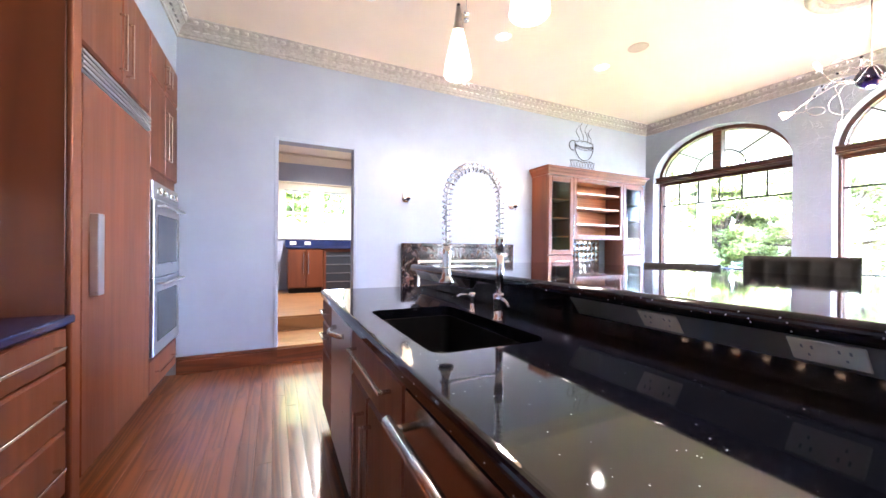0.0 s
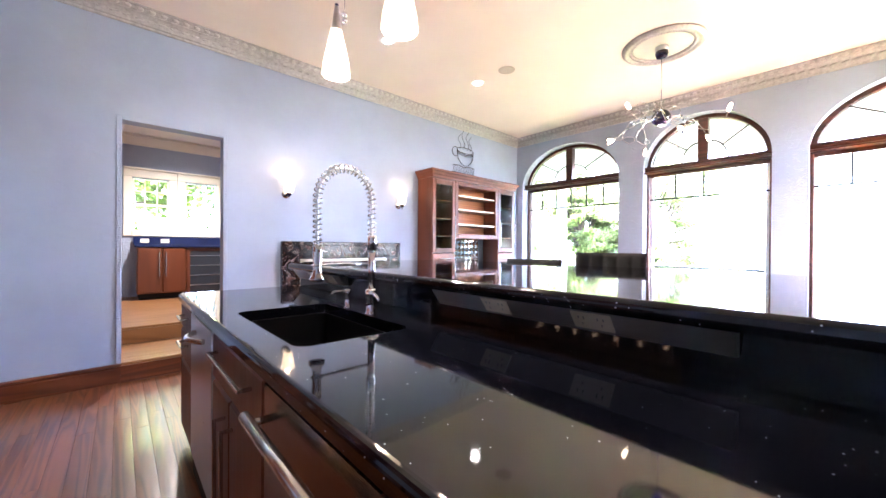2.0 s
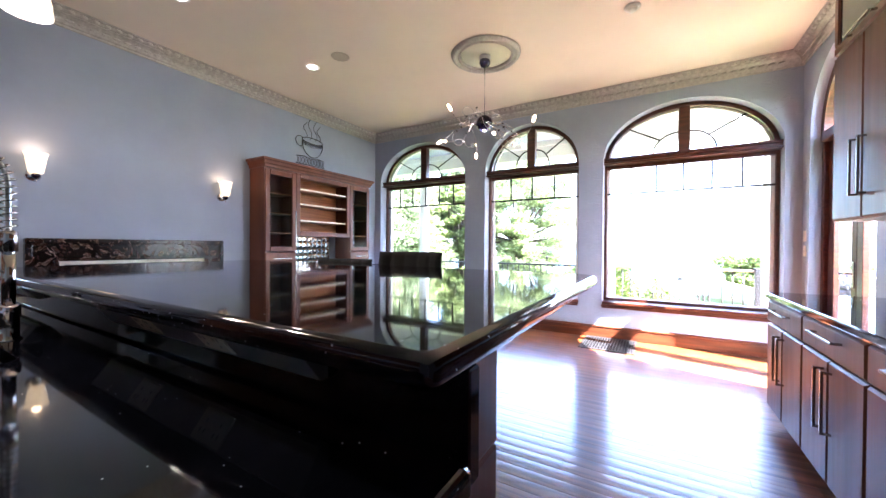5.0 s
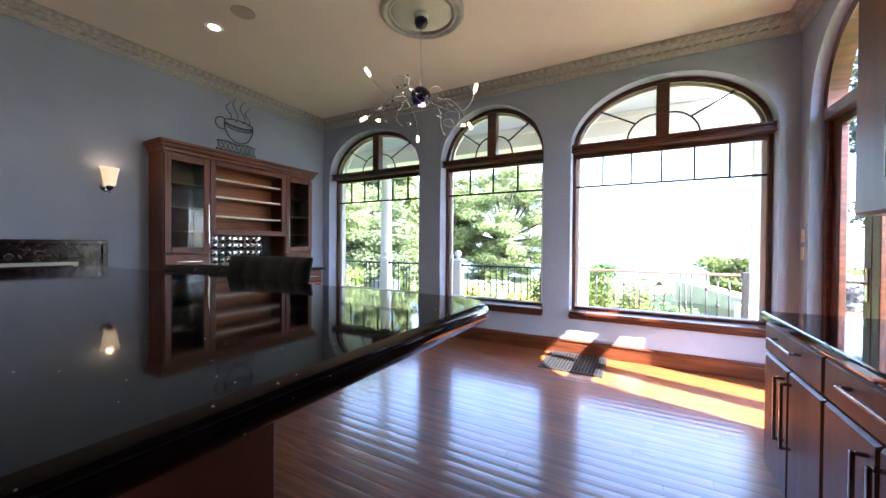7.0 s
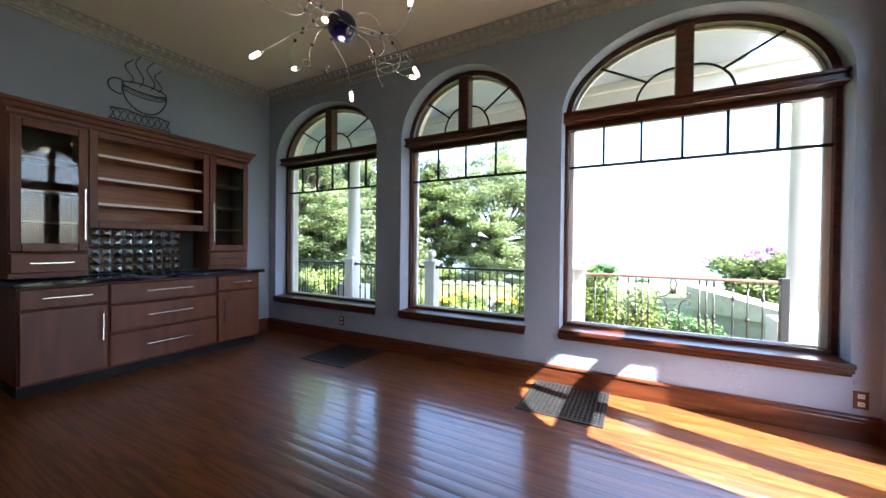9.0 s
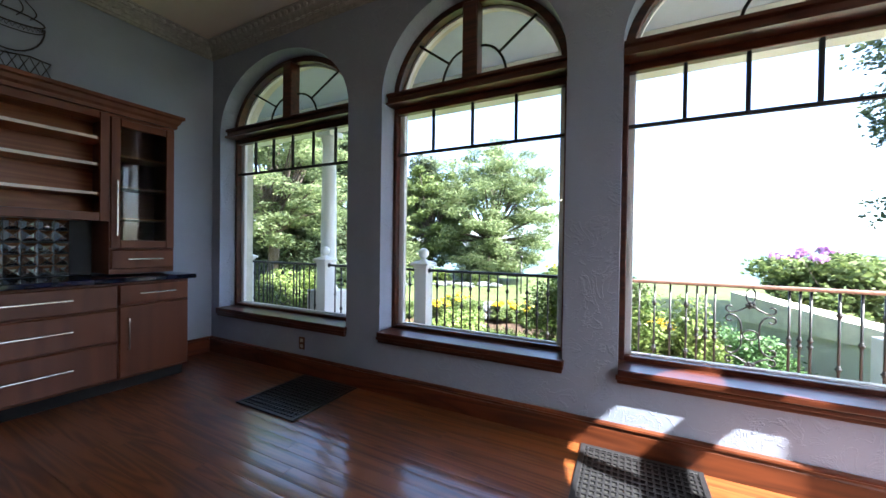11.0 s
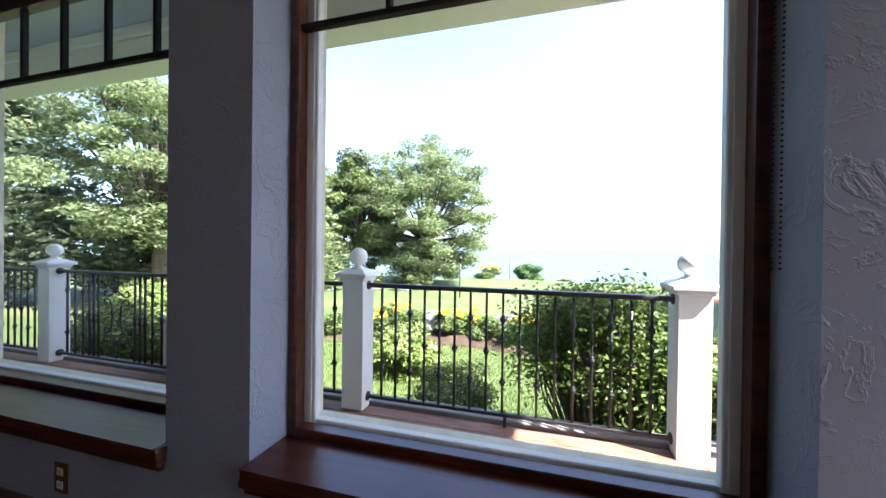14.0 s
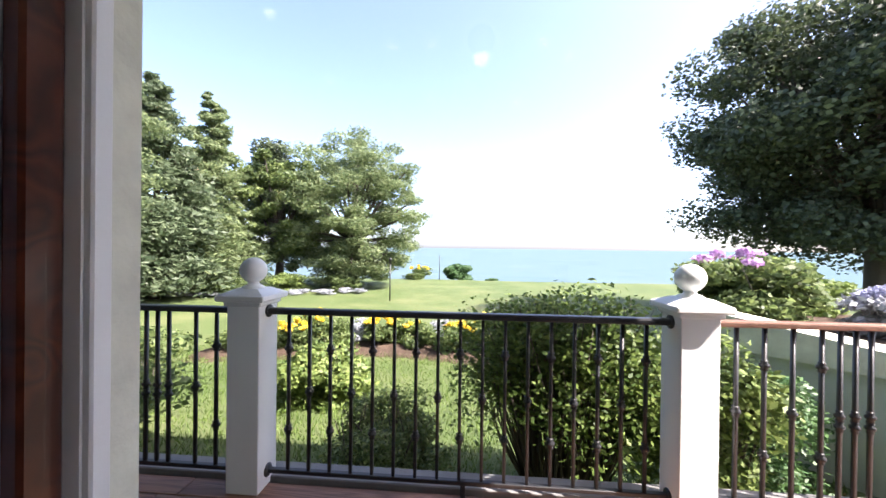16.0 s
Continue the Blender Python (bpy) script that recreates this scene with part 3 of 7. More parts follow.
def window(name, y0, y1, rise, panes):
    w = tagged(new(name), "mahogany arched window with a fan light over a wide picture sash", "window", kind="structure")
    w.matrix_basis = pose(XE, (y0 + y1) / 2, SILL)
    F = 0.036
    bm = bmesh.new()
    bm_box(bm, 6.1350, y0, SILL, 6.1950, y0 + F, SPRING, 0.006)
    bm_box(bm, 6.1350, y1 - F, SILL, 6.1950, y1, SPRING, 0.006)
    bm_box(bm, 6.1380, y0 + F, SILL, 6.1950, y1 - F, SILL + 0.035, 0.004)
    bm_box(bm, 6.1380, y0 + F, SPRING - 0.095, 6.1950, y1 - F, SPRING - 0.045, 0.004)
    part("window_frame", bm, M_TRIM, w)
    bm = bmesh.new()
    bm_arc(bm, "x", *arc_band(y0, y1, rise, 0.052), 6.1250, 6.1950)
    part("arch_frame", bm, M_TRIM, w)
    bm = bmesh.new()
    sec = [(0, 0), (0.165, 0), (0.165, 0.014), (0.135, 0.028), (0.135, 0.060), (0.155, 0.070), (0.155, 0.092), (0, 0.092)]
    bm_sweep(bm, [(o, u) for o, u in sec], [(6.1750, y0 + 0.003, SPRING - 0.045, -1, 0), (6.1750, y1 - 0.003, SPRING - 0.045, -1, 0)])
    part("transom", bm, M_TRIM, w, "moulded transom rail")
    c = (y0 + y1) / 2
    bm = box(6.0750, c - 0.062, SPRING + 0.047, 6.1900, c + 0.062, SPRING + rise - 0.055, 0.008)
    part("mullion", bm, M_TRIM, w)
    # fan muntins
    bm = bmesh.new()
    a = (y1 - y0) / 2
    for s in (1, -1):
        pts = []
        for k in range(9):
            t = math.pi / 2 * k / 8
            pts.append((6.1600, c + s * (0.062 + (a * 0.37 - 0.062) * math.cos(t)), SPRING + 0.05 + (rise * 0.40) * math.sin(t)))
        bm_tube(bm, pts, 0.010, 6)
        t = math.radians(45)
        p = (6.1600, c + s * (0.062 + (a * 0.37 - 0.062) * math.cos(t)), SPRING + 0.05 + rise * 0.40 * math.sin(t))
        q = (6.1600, c + s * (a - 0.03) * math.cos(t * 0.98), SPRING + (rise - 0.03) * math.sin(t * 0.98))
        bm_tube(bm, [p, q], 0.010, 6)
    part("fan_muntin", bm, M_DARK, w, "dark fan-shaped glazing bars")
    zb = SPRING - 0.44
    bm = bmesh.new()
    bm_box(bm, 6.1450, y0 + F, zb - 0.011, 6.1750, y1 - F, zb + 0.011, 0.003)
    part("muntin", bm, M_DARK, w, "dark glazing bar")
    for k in range(1, panes):
        y = y0 + F + (y1 - y0 - 2 * F) * k / panes
        part("muntin", box(6.1470, y - 0.010, zb + 0.011, 6.1730, y + 0.010, SPRING - 0.095, 0.003), M_DARK, w, "dark glazing bar")
    for a, b in ((y0 + 0.001, y0 + 0.060), (y1 - 0.060, y1 - 0.001)):
        part("window_stop", box(6.1954, a, SILL + 0.003, 6.1996, b, SPRING), M_WHITE, w, "white painted stop")
    # pale outer frame
    bm = bmesh.new()
    bm_box(bm, 6.2000, y0, SILL, 6.2350, y0 + 0.075, SPRING, 0.004)
    bm_box(bm, 6.2000, y1 - 0.075, SILL, 6.2350, y1, SPRING, 0.004)
    bm_box(bm, 6.2000, y0 + 0.075, SILL, 6.2350, y1 - 0.075, SILL + 0.045, 0.004)
    bm_arc(bm, "x", *arc_band(y0, y1, rise, 0.07), 6.2000, 6.2350)
    part("storm_frame", bm, M_WHITE, w, "white weathered outer frame")
    bm = prism([(y0 + 0.04, SILL + 0.02), (y1 - 0.04, SILL + 0.02), (y1 - 0.04, SPRING - 0.05), (y0 + 0.04, SPRING - 0.05)], "x", 6.1620, 6.1655)
    g = part("pane", bm, M_GLASS, w, "clear picture pane")
    g.visible_shadow = False
    bm = prism(arch(y0, y1, rise, SPRING, 28, -0.03), "x", 6.1620, 6.1655)
    g = part("pane", bm, M_GLASS, w, "clear fan light pane")
    g.visible_shadow = False
    # stool and apron
    bm = bmesh.new()
    bm_box(bm, XE - 0.045, y0 - 0.015, SILL - 0.034, XE - 0.001, y1 - 0.002, SILL + 0.004, 0.008, 2)
    bm_box(bm, XE - 0.043, y0 + 0.002, SILL + 0.0005, 6.1370, y1 - 0.002, SILL + 0.0055)
    bm_box(bm, XE - 0.037, y0 - 0.010, SILL - 0.060, XE - 0.001, y1 + 0.010, SILL - 0.034, 0.006, 2)
    bm_box(bm, XE - 0.022, y0 - 0.002, SILL - 0.085, XE - 0.001, y1 + 0.002, SILL - 0.060, 0.006, 2)
    part("window_sill", bm, M_TRIM, w, "glossy moulded mahogany stool")
    # sloping outer sill
    bm = prism([(6.2000, SILL - 0.002), (6.40, SILL - 0.03), (6.40, SILL - 0.09), (6.2000, SILL - 0.09)], "y", y0 + 0.001, y1 - 0.001)
    part("outer_sill", bm, M_CREAM, w, "cream stucco outer sill")
    return w


window("window_1", *OPENINGS[0], 6)
window("window_2", *OPENINGS[1], 4)
window("window_3", *OPENINGS[2], 6)


# arched glass door in the south wall: two leaves and a fan light
def glass_door():
    x0, x1, rise = DOOR_S
    d = tagged(new("door_1"), "mahogany double glass door under an arched fan light", "door", kind="structure")
    d.matrix_basis = pose((x0 + x1) / 2, YS, 0)
    c = (x0 + x1) / 2
    bm = bmesh.new()
    bm_box(bm, x0, YS - 0.20, 0, x0 + 0.06, YS - 0.09, SPRING, 0.006)
    bm_box(bm, x1 - 0.06, YS - 0.20, 0, x1, YS - 0.09, SPRING, 0.006)
    bm_box(bm, x0 + 0.06, YS - 0.20, SPRING - 0.10, x1 - 0.06, YS - 0.06, SPRING - 0.005, 0.006)
    bm_arc(bm, "y", *arc_band(x0, x1, rise, 0.075), YS - 0.20, YS - 0.08)
    part("door_frame", bm, M_TRIM, d)
    for s, (a, b) in enumerate(((x0 + 0.062, c - 0.002), (c + 0.002, x1 - 0.062))):
        bm = bmesh.new()
        bm_box(bm, a, YS - 0.17, 0.01, a + 0.10, YS - 0.125, SPRING - 0.103, 0.004)
        bm_box(bm, b - (0.13 if s else 0.10), YS - 0.17, 0.01, b, YS - 0.125, SPRING - 0.103, 0.004)
        bm_box(bm, a + 0.10, YS - 0.17, 0.01, b - (0.13 if s else 0.10), YS - 0.125, 0.24, 0.004)
        bm_box(bm, a + 0.10, YS - 0.17, SPRING - 0.17, b - (0.13 if s else 0.10), YS - 0.125, SPRING - 0.103, 0.004)
        leaf_ob = part("door_leaf", bm, M_TRIM, d, "mahogany door leaf with a full glass panel")
        g = part("pane", box(a + 0.08, YS - 0.150, 0.22, b - 0.08, YS - 0.146, SPRING - 0.15), M_GLASS, leaf_ob)
        g.visible_shadow = False
        if s == 1:
            hx = a + 0.05
            bm = box(hx - 0.022, YS - 0.125, 0.90, hx + 0.022, YS - 0.118, 1.14, 0.004)
            part("lock_plate", bm, M_NICKEL, leaf_ob)
            bm = bmesh.new()
            bm_tube(bm, [(hx, YS - 0.118, 1.03), (hx, YS - 0.075, 1.03), (hx + 0.02, YS - 0.070, 1.03), (hx + 0.12, YS - 0.070, 1.025)], 0.009, 8)
            part("door_handle", bm, M_NICKEL, leaf_ob, "satin nickel lever handle")
    bm = bmesh.new()
    bm_box(bm, c - 0.05, YS - 0.19, SPRING, c + 0.05, YS - 0.10, SPRING + rise - 0.07, 0.006)
    part("mullion", bm, M_TRIM, d)
    bm = prism(arch(x0, x1, rise, SPRING, 28, -0.03), "y", YS - 0.152, YS - 0.148)
    g = part("pane", bm, M_GLASS, d, "clear fan light pane")
    g.visible_shadow = False


glass_door()

# landing and the room beyond the opening
bm = box(DX0, YN - 0.012, 0, DX1, YN + 0.160, 0.175, 0.004)
bm_box(bm, -1.5, YN + 0.1605, 0, 3.0, 4.984, 0.175)
setting("threshold_step", bm, M_LANDING, "honey oak step up into the next room", "step")
setting("step_riser", box(DX0, YN - 0.030, 0, DX1, YN - 0.0125, 0.150), M_BASE, "mahogany riser below the step", "riser")
setting("landing_floor", box(-1.5, 5.001, 0, 3.0, 8.2, 0.35, 0.004), M_LANDING, "honey oak floor of the raised pantry room", "floor")
setting("landing_riser", box(-1.5, 4.985, 0.10, 3.0, 5.0005, 0.325), M_LANDING, "honey oak riser of the second step", "riser")
bm = bmesh.new()
bm_box(bm, -1.6, YN + 0.161, 0, -1.5, 8.2, 3.3)
bm_box(bm, 3.0, YN + 0.161, 0, 3.1, 8.2, 3.3)
setting("pantry_side_wall", bm, M_WALL, "blue side wall of the pantry room", "wall")
bm = bmesh.new()
PWIN = [(0.16, 0.70), (0.90, 1.44)]
PZ0, PZ1 = 1.50, 2.40
bm_box(bm, -1.5, 8.0, 0, PWIN[0][0], 8.16, 3.3)
bm_box(bm, PWIN[0][0], 8.0, 0, PWIN[1][1], 8.16, PZ0)
bm_box(bm, PWIN[0][0], 8.0, PZ1, PWIN[1][1], 8.16, 3.3)
bm_box(bm, PWIN[0][1], 8.0, PZ0, PWIN[1][0], 8.16, PZ1)
bm_box(bm, PWIN[1][1], 8.0, 0, 3.0, 8.16, 3.3)
setting("pantry_back_wall", bm, M_WALL, "blue back wall of the pantry with two small windows", "wall")
setting("pantry_ceiling", box(-1.6, YN + 0.161, 3.14, 3.1, 8.2, 3.3), M_CEIL, "cream ceiling of the pantry room", "ceiling")


def pantry_window(name, x0, x1):
    w = tagged(new(name), "cream double-hung window with small panes and a broad casing", "window", kind="structure")
    w.matrix_basis = pose((x0 + x1) / 2, 8.0, PZ0)
    bm = bmesh.new()
    bm_box(bm, x0 - 0.098, 7.970, PZ0 - 0.10, x0 + 0.015, 8.05, PZ1 + 0.02, 0.005)
    bm_box(bm, x1 - 0.015, 7.970, PZ0 - 0.10, x1 + 0.098, 8.05, PZ1 + 0.02, 0.005)
    bm_box(bm, x0 - 0.098, 7.968, PZ1 + 0.0205, x1 + 0.098, 8.05, PZ1 + 0.15, 0.005)
    bm_box(bm, x0 - 0.099, 7.945, PZ1 + 0.1505, x1 + 0.099, 8.0, PZ1 + 0.185, 0.008)
    bm_box(bm, x0 + 0.015, 7.950, PZ0 - 0.10, x1 - 0.015, 8.05, PZ0 + 0.01, 0.005)
    part("casing", bm, M_CASING, w)
    bm = bmesh.new()
    zm = (PZ0 + PZ1) / 2
    bm_box(bm, x0 + 0.015, 8.02, zm - 0.022, x1 - 0.015, 8.05, zm + 0.022)
    bm_box(bm, x0 + 0.015, 8.02, PZ0 + 0.01, x0 + 0.045, 8.049, PZ1 + 0.02)
    bm_box(bm, x1 - 0.045, 8.02, PZ0 + 0.01, x1 - 0.015, 8.049, PZ1 + 0.02)
    for k in range(1, 3):
        x = x0 + 0.015 + (x1 - x0 - 0.03) * k / 3
        bm_box(bm, x - 0.009, 8.025, PZ0 + 0.01, x + 0.009, 8.045, PZ1)
    for z in (PZ0 + 0.235, zm + 0.235):
        bm_box(bm, x0 + 0.015, 8.027, z - 0.008, x1 - 0.015, 8.043, z + 0.008)
    part("sash_bars", bm, M_CASING, w)
    g = part("pane", box(x0 + 0.01, 8.034, PZ0, x1 - 0.01, 8.037, PZ1), M_GLASS, w)
    g.visible_shadow = False


for k, (a, b) in enumerate(PWIN):
    pantry_window("window_%d" % (4 + k), a, b)

# ---- cabinet making ----
def bm_slab(bm, axis, c, a0, a1, z0, z1, t=0.022, bev=0.010, out=1):
    """A door or drawer front with chamfered edges; its back lies at c, its face at c + out * t, along axis x or y."""
    b = bmesh.new()
    back, face = (c, c + out * t)
    def co(d, a, z):
        return (d, a, z) if axis == "x" else (a, d, z)
    o = [(a0, z0), (a1, z0), (a1, z1), (a0, z1)]
    i = [(a0 + bev, z0 + bev), (a1 - bev, z0 + bev), (a1 - bev, z1 - bev), (a0 + bev, z1 - bev)]
    r0 = [b.verts.new(co(back, *p)) for p in o]
    r1 = [b.verts.new(co(back + out * t * 0.45, *p)) for p in o]
    r2 = [b.verts.new(co(face, *p)) for p in i]
    b.faces.new(r0)
    b.faces.new(r2)
    for ra, rb in ((r0, r1), (r1, r2)):
        for k in range(4):
            b.faces.new((ra[k], ra[(k + 1) % 4], rb[(k + 1) % 4], rb[k]))
    bmesh.ops.recalc_face_normals(b, faces=b.faces[:])
    join(bm, b)
    return bm


def slab(axis, c, a0, a1, z0, z1, t=0.022, bev=0.010, out=1):
    return bm_slab(bmesh.new(), axis, c, a0, a1, z0, z1, t, bev, out)


def bar_pull(axis, c, a, z, length, vertical, out=1, r=0.006, off=0.035):
    """A square-ended bar pull on two feet."""
    bm = bmesh.new()
    h = length / 2
    def co(d, u, v):
        return (c + out * d, a + u, z + v) if axis == "x" else (a + u, c + out * d, z + v)
    def bx(d0, d1, u0, u1, v0, v1):
        p, q = co(d0, u0, v0), co(d1, u1, v1)
        bm_box(bm, min(p[0], q[0]), min(p[1], q[1]), min(p[2], q[2]), max(p[0], q[0]), max(p[1], q[1]), max(p[2], q[2]), 0.0015)
    if vertical:
        bx(off - r, off + r, -r, r, -h, h)
        bx(0, off - r, -r, r, -h, -h + 2 * r)
        bx(0, off - r, -r, r, h - 2 * r, h)
    else:
        bx(off - r, off + r, -h, h, -r, r)
        bx(0, off - r, -h, -h + 2 * r, -r, r)
        bx(0, off - r, h - 2 * r, h, -r, r)
    return bm


def front(kind, cab, axis, c, a0, a1, z0, z1, pull=None, out=1, material=None, pull_mat=None, t=0.022):
    """A door or drawer with its handle; pull is (a, z, length, vertical)."""
    d = part(kind, slab(axis, c, a0, a1, z0, z1, t, 0.010, out), material or M_CHERRY, cab)
    if pull:
        part("handle", bar_pull(axis, c + out * t, *pull, out), pull_mat or M_NICKEL, d, "satin nickel bar handle" if pull_mat is None else "brushed bronze bar handle")
    return d


# ---- tall cabinets on the west wall ----
XC = -0.872
fr = thing("refrigerator", -1.16, 2.85, 0, "built-in refrigerator behind a cherry panel with a steel grille", "refrigerator")
part("body", box(XW + 0.003, 2.29, 0.10, XC - 0.002, 3.355, 2.28), M_CHERRY, fr)
part("toe_kick", box(XW + 0.01, 2.30, 0.0, XC - 0.06, 3.345, 0.098), M_DARK, fr)
door = part("door", slab("x", XC, 2.305, 3.345, 0.11, 2.085, 0.028, 0.008), M_CHERRY, fr, "tall cherry door panel")
part("handle", box(XC + 0.028, 2.38, 0.985, XC + 0.065, 2.455, 1.405, 0.006, 2), M_STEEL, door, "wide flat steel pull")
bm = bmesh.new()
bm_box(bm, XC - 0.002, 2.30, 2.095, XC + 0.020, 3.35, 2.205, 0.004)
for k in range(4):
    bm_box(bm, XC + 0.020, 2.305, 2.102 + k * 0.026, XC + 0.034, 3.345, 2.118 + k * 0.026, 0.003)
part("grille", bm, M_STEEL, fr, "ribbed steel ventilation grille")
fu = thing("wall_cabinet", -1.16, 2.85, 2.28, "cherry cabinet above the refrigerator with two doors", "cabinet")
part("body", box(XW + 0.003, 2.29, 2.282, XC - 0.002, 3.355, 2.883), M_CHERRY, fu)
front("door", fu, "x", XC, 2.305, 2.825, 2.235, 2.875, (2.775, 2.47, 0.34, True))
front("door", fu, "x", XC, 2.832, 3.350, 2.235, 2.875, (2.885, 2.47, 0.34, True))
side = thing("cabinet_panel", -1.16, 2.24, 0, "tall cherry end panel beside the refrigerator", "panel")
part("panel", box(XW + 0.003, 2.215, 0, XC + 0.004, 2.286, 2.883, 0.003), M_CHERRY, side)
part("stile", box(XC + 0.0045, 2.213, 0.0, XC + 0.028, 2.302, 2.882, 0.008, 2), M_CHERRY, side)

ov = thing("oven_cabinet", -1.16, 3.78, 0, "tall cherry cabinet holding a steel double wall oven", "oven cabinet")
part("body", box(XW + 0.003, 3.358, 0.10, XC - 0.002, YN - 0.004, 2.883), M_CHERRY, ov)
part("toe_kick", box(XW + 0.01, 3.36, 0.0, XC - 0.06, YN - 0.03, 0.098), M_DARK, ov)
front("drawer", ov, "x", XC, 3.365, 4.180, 0.115, 0.365, (3.77, 0.245, 0.50, False))
front("door", ov, "x", XC, 3.365, 3.770, 1.835, 2.545, (3.725, 2.17, 0.40, True))
front("door", ov, "x", XC, 3.776, 4.180, 1.835, 2.545, (3.825, 2.17, 0.40, True))
front("door", ov, "x", XC, 3.365, 3.770, 2.555, 2.875, (3.725, 2.68, 0.16, True))
front("door", ov, "x", XC, 3.776, 4.180, 2.555, 2.875, (3.825, 2.68, 0.16, True))
oven = thing("double_oven", -0.9, 3.78, 0.385, "stainless steel double wall oven with dark glass doors", "oven")
part("casing", box(XC - 0.001, 3.375, 0.385, XC + 0.018, 4.170, 1.745, 0.003), M_STEEL, oven)
bm = box(XC + 0.018, 3.380, 1.605, XC + 0.034, 4.165, 1.742, 0.003)
panel = part("control_panel", bm, M_STEEL, oven)
for k, y in enumerate((3.52, 3.66, 3.88, 4.02)):
    m = Matrix.Translation((XC + 0.034, y, 1.675)) @ Matrix.Rotation(math.pi / 2, 4, "Y")
    part("knob", lathe([(0.0, 0.0), (0.028, 0.0), (0.026, 0.026), (0.020, 0.030), (0.0, 0.030)], 16, m), M_NICKEL, panel)
for z0, z1 in ((1.000, 1.598), (0.392, 0.992)):
    d = part("oven_door", box(XC + 0.018, 3.380, z0, XC + 0.045, 4.165, z1, 0.004), M_STEEL, oven)
    part("door_glass", box(XC + 0.0455, 3.475, z0 + 0.10, XC + 0.0475, 4.070, z1 - 0.11), M_OVENGLASS, d, "dark glass oven window")
    bm = bmesh.new()
    bm_tube(bm, [(XC + 0.095, 3.43, z1 - 0.045), (XC + 0.095, 4.115, z1 - 0.045)], 0.011, 10)
    for y in (3.47, 4.075):
        bm_tube(bm, [(XC + 0.045, y, z1 - 0.045), (XC + 0.094, y, z1 - 0.045)], 0.009, 8)
    part("handle", bm, M_STEEL, d)

wb = thing("base_cabinet", -1.16, 1.4, 0, "cherry base cabinet with three deep drawers under a blue worktop", "cabinet")
part("body", box(XW + 0.003, 1.45, 0.10, XC - 0.002, 2.210, 0.885), M_CHERRY, wb)
part("toe_kick", box(XW + 0.01, 1.45, 0.0, XC - 0.06, 2.20, 0.098), M_DARK, wb)
for z0, z1 in ((0.705, 0.872), (0.415, 0.697), (0.115, 0.407)):
    front("drawer", wb, "x", XC, 1.455, 2.190, z0, z1, (1.83, (z0 + z1) / 2 + 0.01, 0.52, False))
wb2 = copy_thing(wb, pose(-1.16, 0.64, 0))
top = thing("worktop", -1.16, 1.4, 0.885, "glossy cobalt blue quartz worktop", "worktop")
part("slab", box(XW + 0.003, 0.65, 0.886, XC + 0.045, 2.212, 0.926, 0.010, 2), M_BLUE, top)
ul = thing("wall_cabinet", -1.3, 1.4, 1.45, "cherry wall cabinet with a lamp strip underneath", "cabinet")
part("body", box(XW + 0.003, 0.65, 1.46, XW + 0.36, 2.212, 2.883), M_CHERRY, ul)
M_PUCK = glow("puck_lamp", (1.0, 0.66, 0.40), 0.45)
for k in range(7):
    part("puck_light", lathe([(0.0, 1.452), (0.014, 1.452), (0.016, 1.459), (0.0, 1.459)], 14, Matrix.Translation((XW + 0.20, 0.80 + 0.20 * k, 0))), M_PUCK, ul, "small warm puck light")

# ---- island ----
IX0, IX1, IY0, IY1 = 0.300, 1.065, -0.31, 2.685
isl = thing("island_cabinet", 0.68, 0.59, 0, "cherry island base with end panel and sink doors", "cabinet")
FX = 0.335
DW0, DW1 = 1.622, 2.222
bm = bmesh.new()
bm_box(bm, FX + 0.001, 0.90, 0.10, IX1, DW0 - 0.003, 0.64)
bm_box(bm, FX + 0.001, 0.90, 0.6405, FX + 0.02, DW0 - 0.003, 0.888)
bm_box(bm, IX1 - 0.02, 0.90, 0.6405, IX1, DW0 - 0.003, 0.888)
part("body", bm, M_CHERRY, isl)
part("toe_kick", box(FX + 0.06, 0.92, 0.0, IX1 - 0.02, DW0 - 0.003, 0.098), M_DARK, isl)
front("drawer", isl, "x", FX, 0.905, 1.615, 0.692, 0.878, (1.262, 0.818, 0.50, False), -1)
front("door", isl, "x", FX, 0.905, 1.308, 0.115, 0.684, (1.255, 0.42, 0.38, True), -1)
front("door", isl, "x", FX, 1.314, 1.615, 0.115, 0.684, (1.370, 0.42, 0.38, True), -1)
dw = thing("dishwasher", 0.6, (DW0 + DW1) / 2, 0, "stainless dishwasher with a curved nickel pull", "dishwasher")
part("body", box(FX + 0.001, DW0, 0.10, IX1, DW1 - 0.003, 0.64), M_CHERRY, dw)
part("door", slab("x", FX, DW0 + 0.005, DW1 - 0.005, 0.115, 0.878, 0.024, 0.004, -1), M_STEEL, dw, "stainless steel dishwasher door")
bm = bmesh.new()
bm_tube(bm, [(FX - 0.024, 1.80, 0.80)] + [(FX - 0.034 - 0.042 * math.sin(math.pi * k / 10), 1.80 + 0.24 * k / 10, 0.80) for k in range(11)] + [(FX - 0.024, 2.04, 0.80)], 0.013, 8)
part("handle", bm, M_NICKEL, dw, "bowed nickel pull")
part("toe_kick", box(FX - 0.012, DW0 + 0.006, 0.0, FX + 0.05, DW1 - 0.008, 0.098, 0.004), M_DARK, dw, "black rubber toe plate")
ib = thing("base_cabinet", 0.6, 2.45, 0, "narrow cherry drawer cabinet at the end of the island", "cabinet")
part("body", box(FX + 0.001, DW1, 0.10, IX1, 2.658, 0.888), M_CHERRY, ib)
